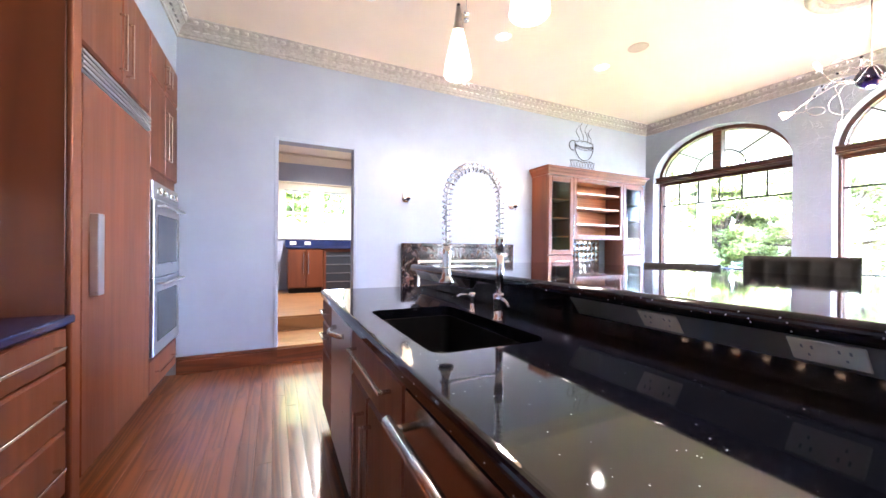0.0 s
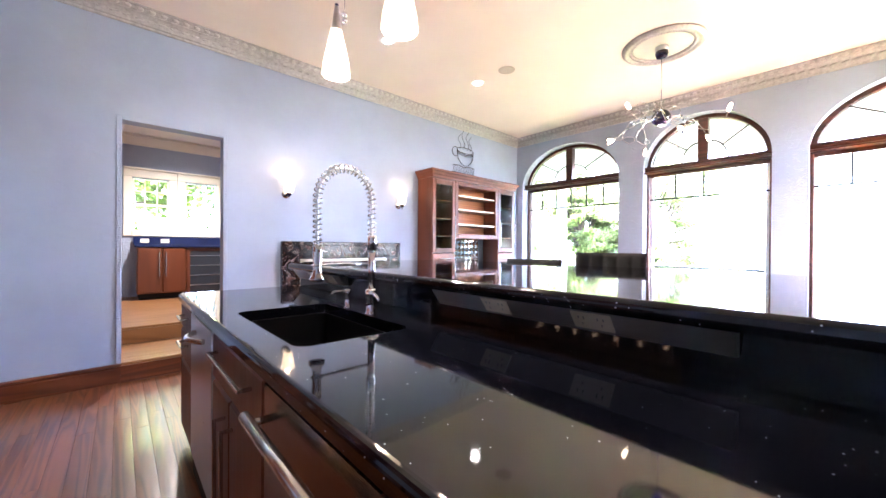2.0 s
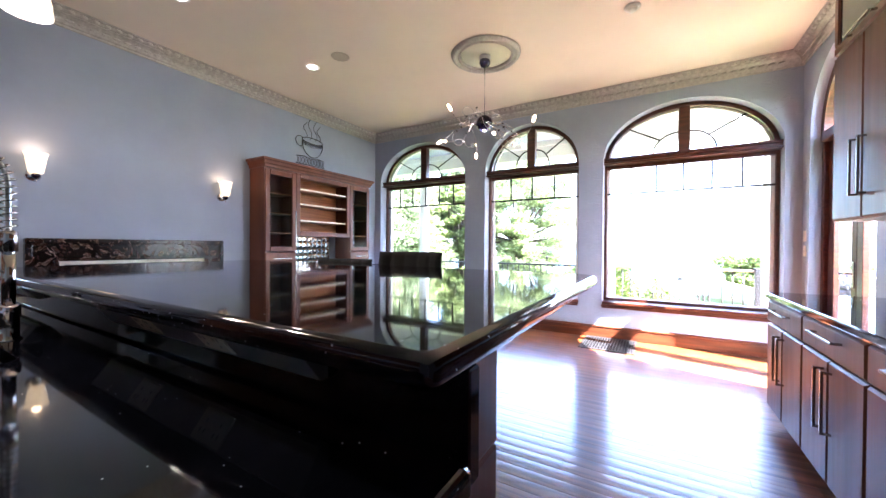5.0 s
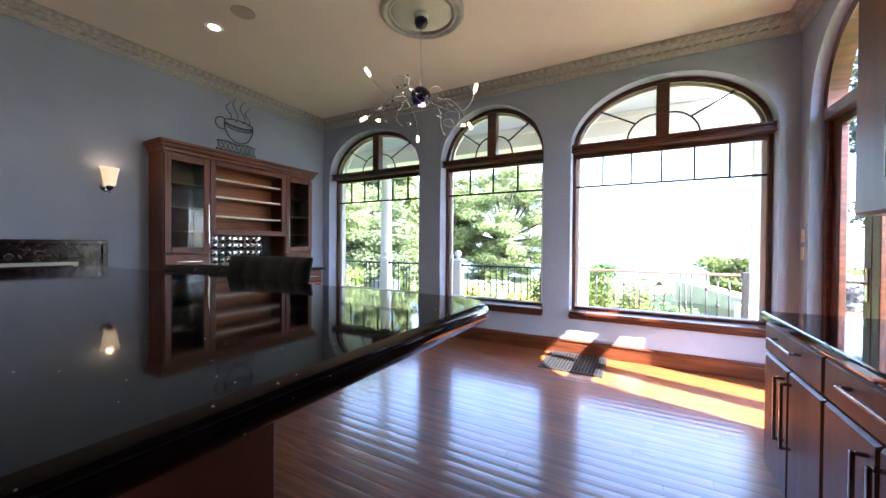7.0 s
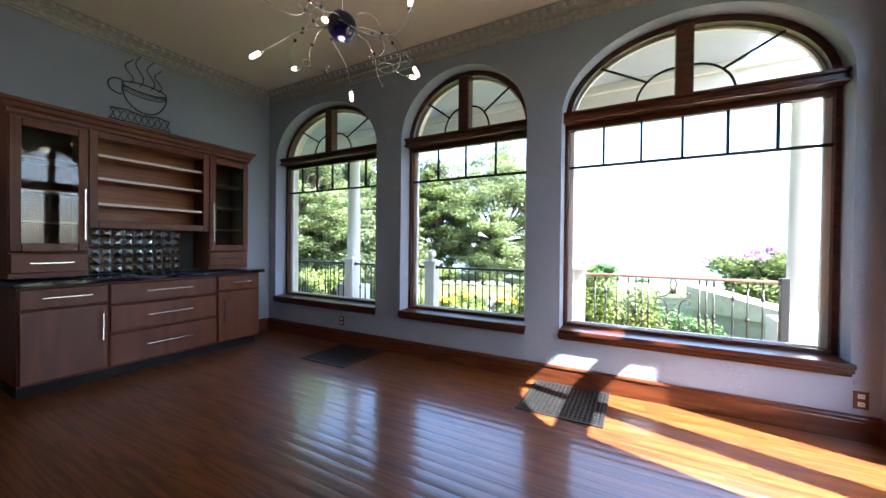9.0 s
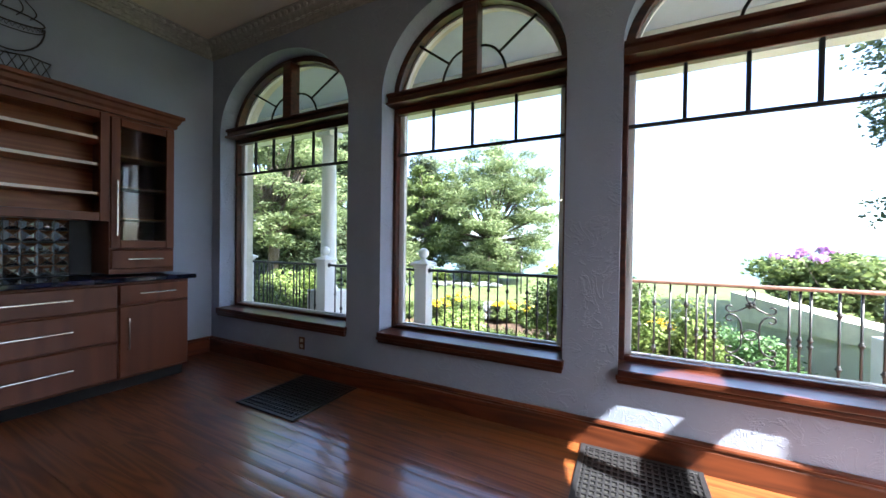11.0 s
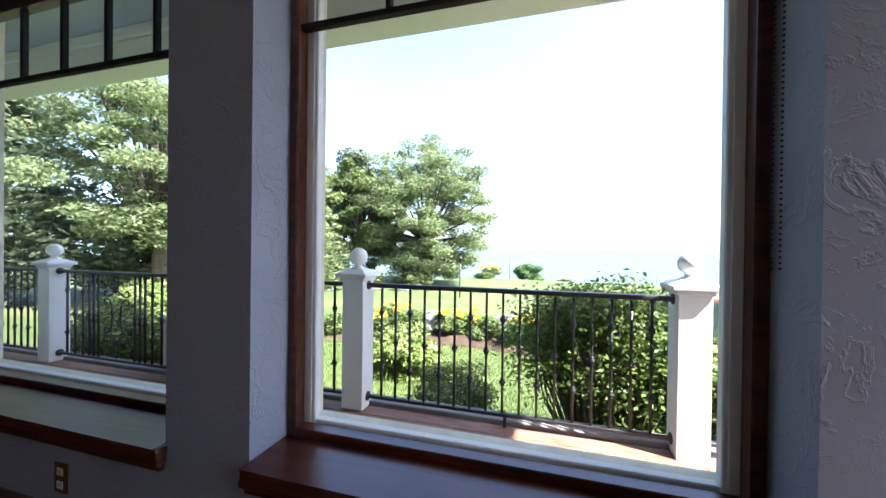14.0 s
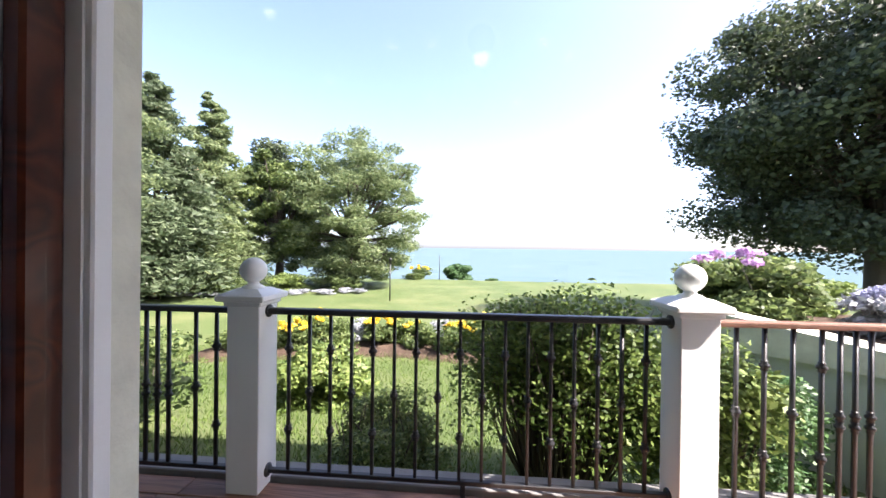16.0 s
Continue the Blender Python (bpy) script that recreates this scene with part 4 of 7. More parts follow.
part("toe_kick", box(FX + 0.06, DW1, 0.0, IX1 - 0.02, 2.65, 0.098), M_DARK, ib)
front("drawer", ib, "x", FX, DW1 + 0.005, 2.654, 0.735, 0.878, (2.42, 0.82, 0.17, False), -1)
front("drawer", ib, "x", FX, DW1 + 0.005, 2.654, 0.545, 0.727, (2.42, 0.665, 0.17, False), -1)
front("door", ib, "x", FX, DW1 + 0.005, 2.654, 0.115, 0.537, None, -1)
dw2 = thing("warming_drawer", 0.6, 0.55, 0, "steel-framed appliance drawer with a thick round nickel handle", "appliance")
part("body", box(FX + 0.001, 0.30, 0.10, IX1, 0.897, 0.888), M_CHERRY, dw2)
part("front_panel", slab("x", FX, 0.305, 0.893, 0.115, 0.875, 0.022, 0.004, -1), M_FRONT, dw2, "dark steel front, tinted brown for the reflections in it")
bm = bmesh.new()
bm_tube(bm, [(FX - 0.070, 0.33, 0.795), (FX - 0.070, 0.890, 0.795)], 0.015, 12)
for y in (0.38, 0.84):
    bm_tube(bm, [(FX - 0.022, y, 0.795), (FX - 0.069, y, 0.795)], 0.010, 8)
part("handle", bm, M_NICKEL, dw2, "thick round nickel bar")
part("toe_kick", box(FX + 0.06, 0.30, 0.0, IX1 - 0.02, 0.897, 0.098), M_DARK, dw2)
ie = thing("base_cabinet", 0.6, 0.0, 0, "cherry island cabinet with a plain end panel", "cabinet")
part("body", box(FX + 0.001, -0.270, 0.10, IX1, 0.297, 0.888), M_CHERRY, ie)
part("toe_kick", box(FX + 0.06, -0.26, 0.0, IX1 - 0.02, 0.297, 0.098), M_DARK, ie)
front("door", ie, "x", FX, -0.268, 0.292, 0.115, 0.875, (0.24, 0.60, 0.30, True), -1)
part("end_panel", slab("y", -0.271, FX - 0.02, IX1 + 0.01, 0.02, 0.888, 0.018, 0.006, -1), M_CHERRY, ie)

# worktop with an undermount sink hole
SX0, SX1, SY0, SY1 = 0.415, 0.838, 0.930, 1.700
wt = thing("island_worktop", 0.68, 1.2, 0.889, "black quartz worktop with silver mirror flecks", "worktop")


def rounded(x0, y0, x1, y1, r, n=6, west=None):
    """A rectangle with round corners; west: another radius for the corners on the low-x side."""
    q = west or r
    pts = []
    for cx, cy, a, k_ in ((x1 - r, y0 + r, -90, r), (x1 - r, y1 - r, 0, r), (x0 + q, y1 - q, 90, q), (x0 + q, y0 + q, 180, q)):
        for k in range(n + 1):
            t = math.radians(a + 90 * k / n)
            pts.append((cx + k_ * math.cos(t), cy + k_ * math.sin(t)))
    return pts


def slab_with_hole(outer, inner, z0, z1, ease=0.018):
    """A stone slab with eased upper edge and a hole through it. outer and inner have the same number of points."""
    bm = bmesh.new()
    n = len(outer)
    cx, cy = sum(p[0] for p in outer) / n, sum(p[1] for p in outer) / n
    def ring(pts, z, k=0.0):
        return [bm.verts.new((x + (k if x < cx else -k), y + (k if y < cy else -k), z)) for x, y in pts]
    rings = [ring(inner, z0), ring(outer, z0, 0.004), ring(outer, z0 + 0.006)]
    rings += [ring(outer, z1 - ease + ease * math.sin(math.pi / 2 * k / 5), ease * (1 - math.cos(math.pi / 2 * k / 5))) for k in range(6)] + [ring(inner, z1)]
    rings.append(rings[0])
    for a, b in zip(rings, rings[1:]):
        for k in range(n):
            j = (k + 1) % n
            bm.faces.new((a[k], a[j], b[j], b[k]))
    bmesh.ops.recalc_face_normals(bm, faces=bm.faces[:])
    return bm


part("slab", slab_with_hole(rounded(IX0, IY0, IX1, IY1, 0.02), rounded(SX0, SY0, SX1, SY1, 0.05), 0.889, 0.937), M_BLACK, wt)
sink = thing("sink", 0.63, 1.34, 0.70, "black composite undermount sink basin", "sink")
bm = bmesh.new()
ring_specs = [(0.012, 0.8885), (-0.004, 0.8885), (-0.012, 0.70), (-0.035, 0.675)]
rr = [[bm.verts.new((x, y, z)) for x, y in rounded(SX0 - g, SY0 - g, SX1 + g, SY1 + g, 0.05)] for g, z in ring_specs]
for a, b in zip(rr, rr[1:]):
    for k in range(len(a)):
        bm.faces.new((a[k], a[(k + 1) % len(a)], b[(k + 1) % len(a)], b[k]))
bm.faces.new(rr[-1])
bmesh.ops.recalc_face_normals(bm, faces=bm.faces[:])
part("basin", bm, M_SINK, sink, smooth=True)
part("drain", lathe([(0.0, 0.676), (0.042, 0.676), (0.045, 0.680), (0.030, 0.679), (0.0, 0.677)], 20, Matrix.Translation((0.63, 1.40, 0))), M_STEEL, sink)

# raised bar: riser, body and top
bb = thing("breakfast_bar", 1.6, 1.3, 0, "raised black quartz breakfast bar on a cherry panelled base", "breakfast bar")
part("riser", box(IX1 + 0.0005, IY0 + 0.01, 0.890, 1.100, 2.66, 1.068, 0.003), M_BLACK, bb, "black quartz upstand")
part("base", box(1.102, 0.13, 0.0, 2.09, 2.50, 1.067, 0.004), M_CHERRY, bb, "cherry panelled base")
part("corner_post", box(1.068, -0.285, 0.0, 1.215, -0.135, 0.888, 0.008, 2), M_CHERRY, bb)
part("corner_post", box(1.102, -0.285, 0.889, 1.215, -0.135, 1.067, 0.008, 2), M_CHERRY, bb)
bm = bmesh.new()
outl = rounded(0.955, -0.305, 2.52, 2.62, 0.125, 8, 0.022)
lev = [(0.020, 1.0685), (0.008, 1.071), (0.002, 1.077), (0.0, 1.085), (0.0, 1.100), (0.002, 1.107), (0.008, 1.113), (0.018, 1.1165)]
cx, cy = 1.70, 1.16
rg = [[bm.verts.new((x + (g if x < cx else -g), y + (g if y < cy else -g), z)) for x, y in outl] for g, z in lev]
for a, b in zip(rg, rg[1:]):
    for k in range(len(a)):
        bm.faces.new((a[k], a[(k + 1) % len(a)], b[(k + 1) % len(a)], b[k])).smooth = True
bm.faces.new(rg[0])
bm.faces.new(rg[-1])
bmesh.ops.recalc_face_normals(bm, faces=bm.faces[:])
for e in bm.edges:
    if any(len(f.verts) > 4 for f in e.link_faces):
        e.smooth = False
part("top", bm, M_BLACK, bb, "black quartz top with a rounded edge")


# plug strips under the bar edge
def plug_strip(y0, y1, sockets):
    s = thing("plug_strip", 1.03, (y0 + y1) / 2, 1.02, "grey metal plug strip with white sockets under the bar", "plug strip")
    lean = 0.75
    part("strip", prism([(1.064, 1.000), (1.046, 1.000), (0.997, 1.066), (1.064, 1.066)], "y", y0, y1), M_GREYSTRIP, s)
    for y in sockets:
        b = box(1.041, y - 0.058, 1.008, 1.047, y + 0.058, 1.060, 0.002)
        for v in b.verts:
            v.co.x -= lean * (v.co.z - 1.000)
        so = part("socket", b, M_OUTLET, s, "white double socket")
        for d in (-0.028, 0.028):
            for u, v0, v1 in ((-0.008, 0.005, 0.013), (0.008, 0.005, 0.013), (0.0, -0.012, -0.006)):
                b = box(1.0395, y + d + u - 0.0018, 1.034 + v0, 1.0412, y + d + u + 0.0018, 1.034 + v1)
                for w in b.verts:
                    w.co.x -= lean * (w.co.z - 1.000)
                part("slot", b, M_GREYSTRIP, so)


plug_strip(0.0, 1.0, (0.67, 0.32))
plug_strip(1.87, 2.62, (2.29, 2.02))

# spring tap
tap = thing("kitchen_tap", 0.872, 1.275, 0.934, "chrome spring-neck kitchen tap with a pull-down spray", "tap")
TX, TY = 0.872, 1.275
part("base", lathe([(0.0, 0.934), (0.030, 0.934), (0.030, 0.941), (0.024, 0.946), (0.024, 1.010), (0.027, 1.014), (0.027, 1.045), (0.021, 1.052), (0.0, 1.052)], 24, Matrix.Translation((TX, TY, 0))), M_CHROME, tap)
part("riser", tube([(TX, TY, 1.05), (TX, TY, 1.235)], 0.0165, 16), M_CHROME, tap)
part("collar", lathe([(0.0, 1.225), (0.021, 1.225), (0.021, 1.285), (0.016, 1.292), (0.0, 1.292)], 20, Matrix.Translation((TX, TY, 0))), M_CHROME, tap)
bm = bmesh.new()
bm_tube(bm, [(TX, TY, 1.030), (TX - 0.010, TY - 0.040, 1.030), (TX - 0.015, TY - 0.070, 1.022), (TX - 0.015, TY - 0.090, 1.005)], 0.010, 10, 0.006)
part("lever", bm, M_CHROME, tap)
reach = 0.253
neck = []
for k in range(7):
    neck.append((0.0, 1.285 + 0.15 * k / 7))
for k in range(25):
    t = math.pi * k / 24
    neck.append((reach / 2 * (1 - math.cos(t)), 1.435 + 0.143 * math.sin(t)))
for k in range(1, 7):
    neck.append((reach, 1.435 - 0.19 * k / 6))
UX, UY = -1.0, 0.0
P3 = [Vector((TX + UX * s, TY + UY * s, z)) for s, z in neck]
part("hose", tube(P3, 0.0065, 8), M_STEEL, tap, "grey inner hose")
bm = bmesh.new()
acc = [0.0]
for a, b in zip(P3, P3[1:]):
    acc.append(acc[-1] + (b - a).length)
turns = 36
coil = []
side = Vector((-UY, UX, 0))
for i in range(turns * 9 + 1):
    s = acc[-1] * i / (turns * 9)
    k = max(j for j in range(len(acc)) if acc[j] <= s + 1e-9)
    k = min(k, len(P3) - 2)
    f = (s - acc[k]) / (acc[k + 1] - acc[k])
    p = P3[k].lerp(P3[k + 1], f)
    tan = (P3[k + 1] - P3[k]).normalized()
    nrm = tan.cross(side)
    a = 2 * math.pi * i / 9
    coil.append(p + (side * math.cos(a) + nrm * math.sin(a)) * 0.0185)
bm_tube(bm, coil, 0.0027, 5)
part("spring", bm, M_CHROME, tap, "open chrome coil spring")
E3 = P3[-1]
part("spray_head", lathe([(0.0, 1.255), (0.017, 1.255), (0.019, 1.215), (0.016, 1.150), (0.021, 1.125), (0.032, 1.112), (0.032, 1.100), (0.0, 1.100)], 20, Matrix.Translation((E3.x, E3.y, 0))), M_CHROME, tap)
bm = bmesh.new()
bm_tube(bm, [(TX, TY, 1.165), (E3.x, E3.y, 1.165)], 0.006, 8)
bm_tube(bm, [(E3.x + 0.021 * math.cos(2 * math.pi * k / 14), E3.y + 0.021 * math.sin(2 * math.pi * k / 14), 1.165) for k in range(14)], 0.004, 6, closed=True)
part("holder_arm", bm, M_CHROME, tap)
soap = thing("soap_dispenser", 0.872, 1.50, 0.934, "small chrome soap pump beside the sink", "soap dispenser")
part("pump", lathe([(0.0, 0.934), (0.022, 0.934), (0.022, 0.940), (0.014, 0.944), (0.014, 1.000), (0.017, 1.004), (0.017, 1.028), (0.0, 1.030)], 16, Matrix.Translation((0.872, 1.50, 0))), M_CHROME, soap)
part("spout", tube([(0.872, 1.50, 1.018), (0.80, 1.50, 1.020), (0.785, 1.50, 1.010)], 0.006, 8), M_CHROME, soap)

# ---- south cabinets ----
SF = -1.280
XR = 4.045


def base_unit(x1, x0):
    cab = thing("base_cabinet", (x0 + x1) / 2, -1.6, 0, "cherry base cabinet with a drawer over two doors", "cabinet", "base cabinets on the south wall")
    part("body", box(x0 + 0.001, YS + 0.003, 0.10, x1 - 0.001, SF - 0.001, 0.888), M_CHERRY, cab)
    part("toe_kick", box(x0 + 0.002, YS + 0.01, 0.0, x1 - 0.002, SF - 0.07, 0.098), M_DARK, cab)
    c = (x0 + x1) / 2
    front("drawer", cab, "y", SF, x0 + 0.005, x1 - 0.005, 0.725, 0.878, (c, 0.825, 0.30, False), 1, None, M_BRONZE)
    front("door", cab, "y", SF, x0 + 0.005, c - 0.003, 0.115, 0.715, (c - 0.045, 0.52, 0.30, True), 1, None, M_BRONZE)
    front("door", cab, "y", SF, c + 0.003, x1 - 0.005, 0.115, 0.715, (c + 0.045, 0.52, 0.30, True), 1, None, M_BRONZE)
    return cab


for k in range(5):
    base_unit(XR - 0.70 * k, XR - 0.70 * (k + 1))
st = thing("worktop", 2.3, -1.6, 0.889, "dark quartz worktop with a bright polished edge", "worktop")
part("slab", box(XR - 3.5, YS + 0.003, 0.889, 4.085, -1.246, 0.930, 0.010, 2), M_BLACK, st)
UF = -1.60


def wall_unit(x1, x0):
    cab = thing("wall_cabinet", (x0 + x1) / 2, -1.8, 1.43, "cherry wall cabinet with two doors and a glazed lift flap", "cabinet", "wall cabinets on the south wall")
    part("body", box(x0 + 0.001, YS + 0.003, 1.432, x1 - 0.001, UF - 0.001, 2.99), M_CHERRY, cab)
    c = (x0 + x1) / 2
    front("door", cab, "y", UF, x0 + 0.004, c - 0.003, 1.436, 2.53, (c - 0.05, 1.74, 0.34, True), 1, None, M_BRONZE)
    front("door", cab, "y", UF, c + 0.003, x1 - 0.004, 1.436, 2.53, (c + 0.05, 1.74, 0.34, True), 1, None, M_BRONZE)
    bm = bmesh.new()
    for a0, a1, z0, z1 in ((x0 + 0.004, x1 - 0.004, 2.545, 2.60), (x0 + 0.004, x1 - 0.004, 2.93, 2.985), (x0 + 0.004, x0 + 0.06, 2.601, 2.929), (x1 - 0.06, x1 - 0.004, 2.601, 2.929)):
        bm_slab(bm, "y", UF, a0, a1, z0, z1, 0.022, 0.006, 1)
    flap = part("lift_flap", bm, M_CHERRY, cab)
    part("flap_glass", box(x0 + 0.06, UF + 0.006, 2.60, x1 - 0.06, UF + 0.011, 2.93), M_OVENGLASS, flap, "dark glass panel")
    part("handle", bar_pull("y", UF + 0.022, c, 2.572, 0.30, False, 1), M_BRONZE, flap, "dark bronze bar handle")


for k in range(4):
    wall_unit(4.03 - 0.80 * k, 4.03 - 0.80 * (k + 1))

# ---- hutch on the north wall ----
hu = thing("hutch", 4.43, 4.0, 0, "cherry hutch with glazed towers, open shelves and drawers below", "hutch")
UY0, LY = 3.87, 3.67
for x0, x1 in ((3.43, 3.905), (4.945, 5.42)):
    bm = bmesh.new()
    bm_box(bm, x0, UY0, 0.945, x0 + 0.02, YN - 0.004, 2.285)
    bm_box(bm, x1 - 0.02, UY0, 0.945, x1, YN - 0.004, 2.285)
    bm_box(bm, x0 + 0.02, YN - 0.020, 0.945, x1 - 0.02, YN - 0.004, 2.285)
    bm_box(bm, x0 + 0.02, UY0, 2.265, x1 - 0.02, YN - 0.020, 2.285)
    bm_box(bm, x0 + 0.02, UY0, 0.945, x1 - 0.02, YN - 0.020, 1.155)
    tower = part("tower", bm, M_CHERRY, hu, "tall glazed side tower")
    for z in (1.41, 1.68, 1.95):
        part("shelf", box(x0 + 0.022, UY0 + 0.03, z, x1 - 0.022, YN - 0.022, z + 0.016), M_CHERRY_IN_LIT, tower)
    bm = bmesh.new()
    for a0, a1, z0, z1 in ((x0 + 0.004, x0 + 0.070, 1.165, 2.260), (x1 - 0.070, x1 - 0.004, 1.165, 2.260), (x0 + 0.070, x1 - 0.070, 1.165, 1.232), (x0 + 0.070, x1 - 0.070, 2.193, 2.260)):
        bm_slab(bm, "y", UY0 - 0.001, a0, a1, z0, z1, 0.022, 0.004, -1)
    d = part("glass_door", bm, M_CHERRY, hu, "cherry framed glass door")
    part("pane", box(x0 + 0.065, UY0 - 0.013, 1.228, x1 - 0.065, UY0 - 0.009, 2.197), M_CABGLASS, d)
    hx = x1 - 0.035 if x0 < 4 else x0 + 0.035
    part("handle", bar_pull("y", UY0 - 0.023, hx, 1.50, 0.46, True, -1), M_NICKEL, d)
    front("drawer", hu, "y", UY0 - 0.001, x0 + 0.004, x1 - 0.004, 0.985, 1.150, ((x0 + x1) / 2, 1.07, 0.26, False), -1)
part("shelf_case_floor", box(3.906, UY0 + 0.0, 1.395, 4.944, YN - 0.020, 1.435), M_CHERRY_IN_LIT, hu)
part("shelf_case_top", box(3.906, UY0 + 0.0, 2.245, 4.944, YN - 0.020, 2.285), M_CHERRY_IN_LIT, hu)
part("shelf_case_back", box(3.906, YN - 0.0195, 1.395, 4.944, YN - 0.004, 2.285), M_CHERRY_IN_LIT, hu, "orange-brown cherry back of the open shelves, brightened for the glow there")
bm = bmesh.new()
for a0, a1, z0, z1 in ((3.906, 3.970, 1.385, 2.280), (4.880, 4.944, 1.385, 2.280), (3.970, 4.880, 1.385, 1.455), (3.970, 4.880, 2.217, 2.280)):
    bm_slab(bm, "y", UY0 - 0.001, a0, a1, z0, z1, 0.020, 0.004, -1)
part("face_frame", bm, M_CHERRY, hu)
for z in (1.600, 1.838, 2.055):
    sh = part("shelf", box(3.907, UY0 + 0.02, z, 4.943, YN - 0.022, z + 0.020), M_CHERRY_IN_LIT, hu)
    part("shelf_edge", box(3.975, UY0 + 0.010, z - 0.002, 4.875, UY0 + 0.0195, z + 0.022, 0.002), M_SHELFLIT, sh, "pale bright shelf edge")
sec = [(0.0, 0.0), (0.0, -0.004), (0.012, -0.004), (0.014, 0.025), (0.030, 0.045), (0.040, 0.075), (0.058, 0.085), (0.058, 0.112), (0.0, 0.112)]
bm = bmesh.new()
bm_sweep(bm, [(o, u) for o, u in sec], [(3.43, YN - 0.004, 2.290, -1, 0), (3.43, UY0 - 0.022, 2.290, -1, -1), (5.42, UY0 - 0.022, 2.290, 1, -1), (5.42, YN - 0.004, 2.290, 1, 0)])
bm_box(bm, 3.43, UY0 - 0.022, 2.2865, 5.42, YN - 0.004, 2.400)
part("cornice", bm, M_CHERRY, hu, "moulded cherry cornice")
part("base_body", box(3.435, LY, 0.10, 5.445, YN - 0.004, 0.888), M_CHERRY, hu)
part("toe_kick", box(3.445, LY + 0.06, 0.0, 5.43, YN - 0.03, 0.098), M_DARK, hu)
front("drawer", hu, "y", LY - 0.001, 3.440, 3.978, 0.705, 0.872, (3.71, 0.795, 0.30, False), -1)
front("door", hu, "y", LY - 0.001, 3.440, 3.978, 0.115, 0.697, (3.93, 0.50, 0.24, True), -1)
for z0, z1 in ((0.680, 0.872), (0.420, 0.672), (0.115, 0.412)):
    front("drawer", hu, "y", LY - 0.001, 3.986, 4.925, z0, z1, (4.455, (z0 + z1) / 2 + 0.01, 0.40, False), -1)
front("drawer", hu, "y", LY - 0.001, 4.933, 5.440, 0.705, 0.872, (5.19, 0.795, 0.26, False), -1)
front("door", hu, "y", LY - 0.001, 4.933, 5.440, 0.115, 0.697, (4.985, 0.47, 0.26, True), -1)
hw = thing("worktop", 4.44, 3.95, 0.889, "dark blue-black quartz worktop on the hutch", "worktop")
part("slab", box(3.40, LY - 0.045, 0.889, 5.50, YN - 0.003, 0.929, 0.008, 2), M_NAVY, hw)
# pillow tile splashback
sp = thing("splashback", 4.36, 4.18, 0.94, "wall tiles of silvery pillow glass behind the worktop", "splashback")
part("grout", box(3.907, YN - 0.012, 0.931, 4.942, YN - 0.003, 1.393), M_GROUT, sp)
bm = bmesh.new()
hs, td = 0.0425, 0.020
o4 = [bm.verts.new((x, 0, z)) for x, z in ((-hs, -hs), (hs, -hs), (hs, hs), (-hs, hs))]
i4 = [bm.verts.new((x, -td * 0.75, z)) for x, z in ((-0.020, -0.020), (0.020, -0.020), (0.020, 0.020), (-0.020, 0.020))]
tip = bm.verts.new((0, -td, 0))
for k in range(4):
    j = (k + 1) % 4
    bm.faces.new((o4[k], o4[j], i4[j], i4[k]))
    bm.faces.new((i4[k], i4[j], tip))
bmesh.ops.recalc_face_normals(bm, faces=bm.faces[:])
tile = bpy.data.meshes.new("tile")
bm.to_mesh(tile)
bm.free()
tile.materials.append(M_TILE)
for r in range(5):
    for c in range(10):
        share("tile", tile, pose(-0.41 + 0.0895 * c, 0.0, 0.038 + 0.0895 * r + (0.012 if r > 2 else 0)), sp)

# ---- fireplace surround ----
fp = thing("fireplace", 2.265, 4.15, 0, "dark veined marble fireplace surround with a cream inner edge", "fireplace")
F0, F1, FT = 1.405, 3.055, 1.30


def frame_u(x0, x1, z1, w, y0, y1, bev):
    bm = bmesh.new()
    bm_box(bm, x0, y0, 0.0, x0 + w, y1, z1 - w, bev)
    bm_box(bm, x1 - w, y0, 0.0, x1, y1, z1 - w, bev)
    bm_box(bm, x0, y0, z1 - w, x1, y1, z1, bev)
    return bm


part("outer_moulding", frame_u(F0, F1, FT, 0.045, YN - 0.075, YN - 0.003, 0.008), M_MARBLE, fp)
part("frieze", frame_u(F0 + 0.045, F1 - 0.045, FT - 0.045, 0.13, YN - 0.050, YN - 0.003, 0.004), M_MARBLE, fp)
part("inner_moulding", frame_u(F0 + 0.175, F1 - 0.175, FT - 0.175, 0.035, YN - 0.066, YN - 0.003, 0.008), M_MARBLE, fp)
part("cream_edge", frame_u(F0 + 0.21, F1 - 0.21, FT - 0.21, 0.035, YN - 0.040, YN - 0.003, 0.003), M_OUTLET, fp, "cream marble inner strip")
part("firebox", box(F0 + 0.245, YN - 0.012, 0.0, F1 - 0.245, YN - 0.003, FT - 0.245), M_DARK, fp, "black firebox front")


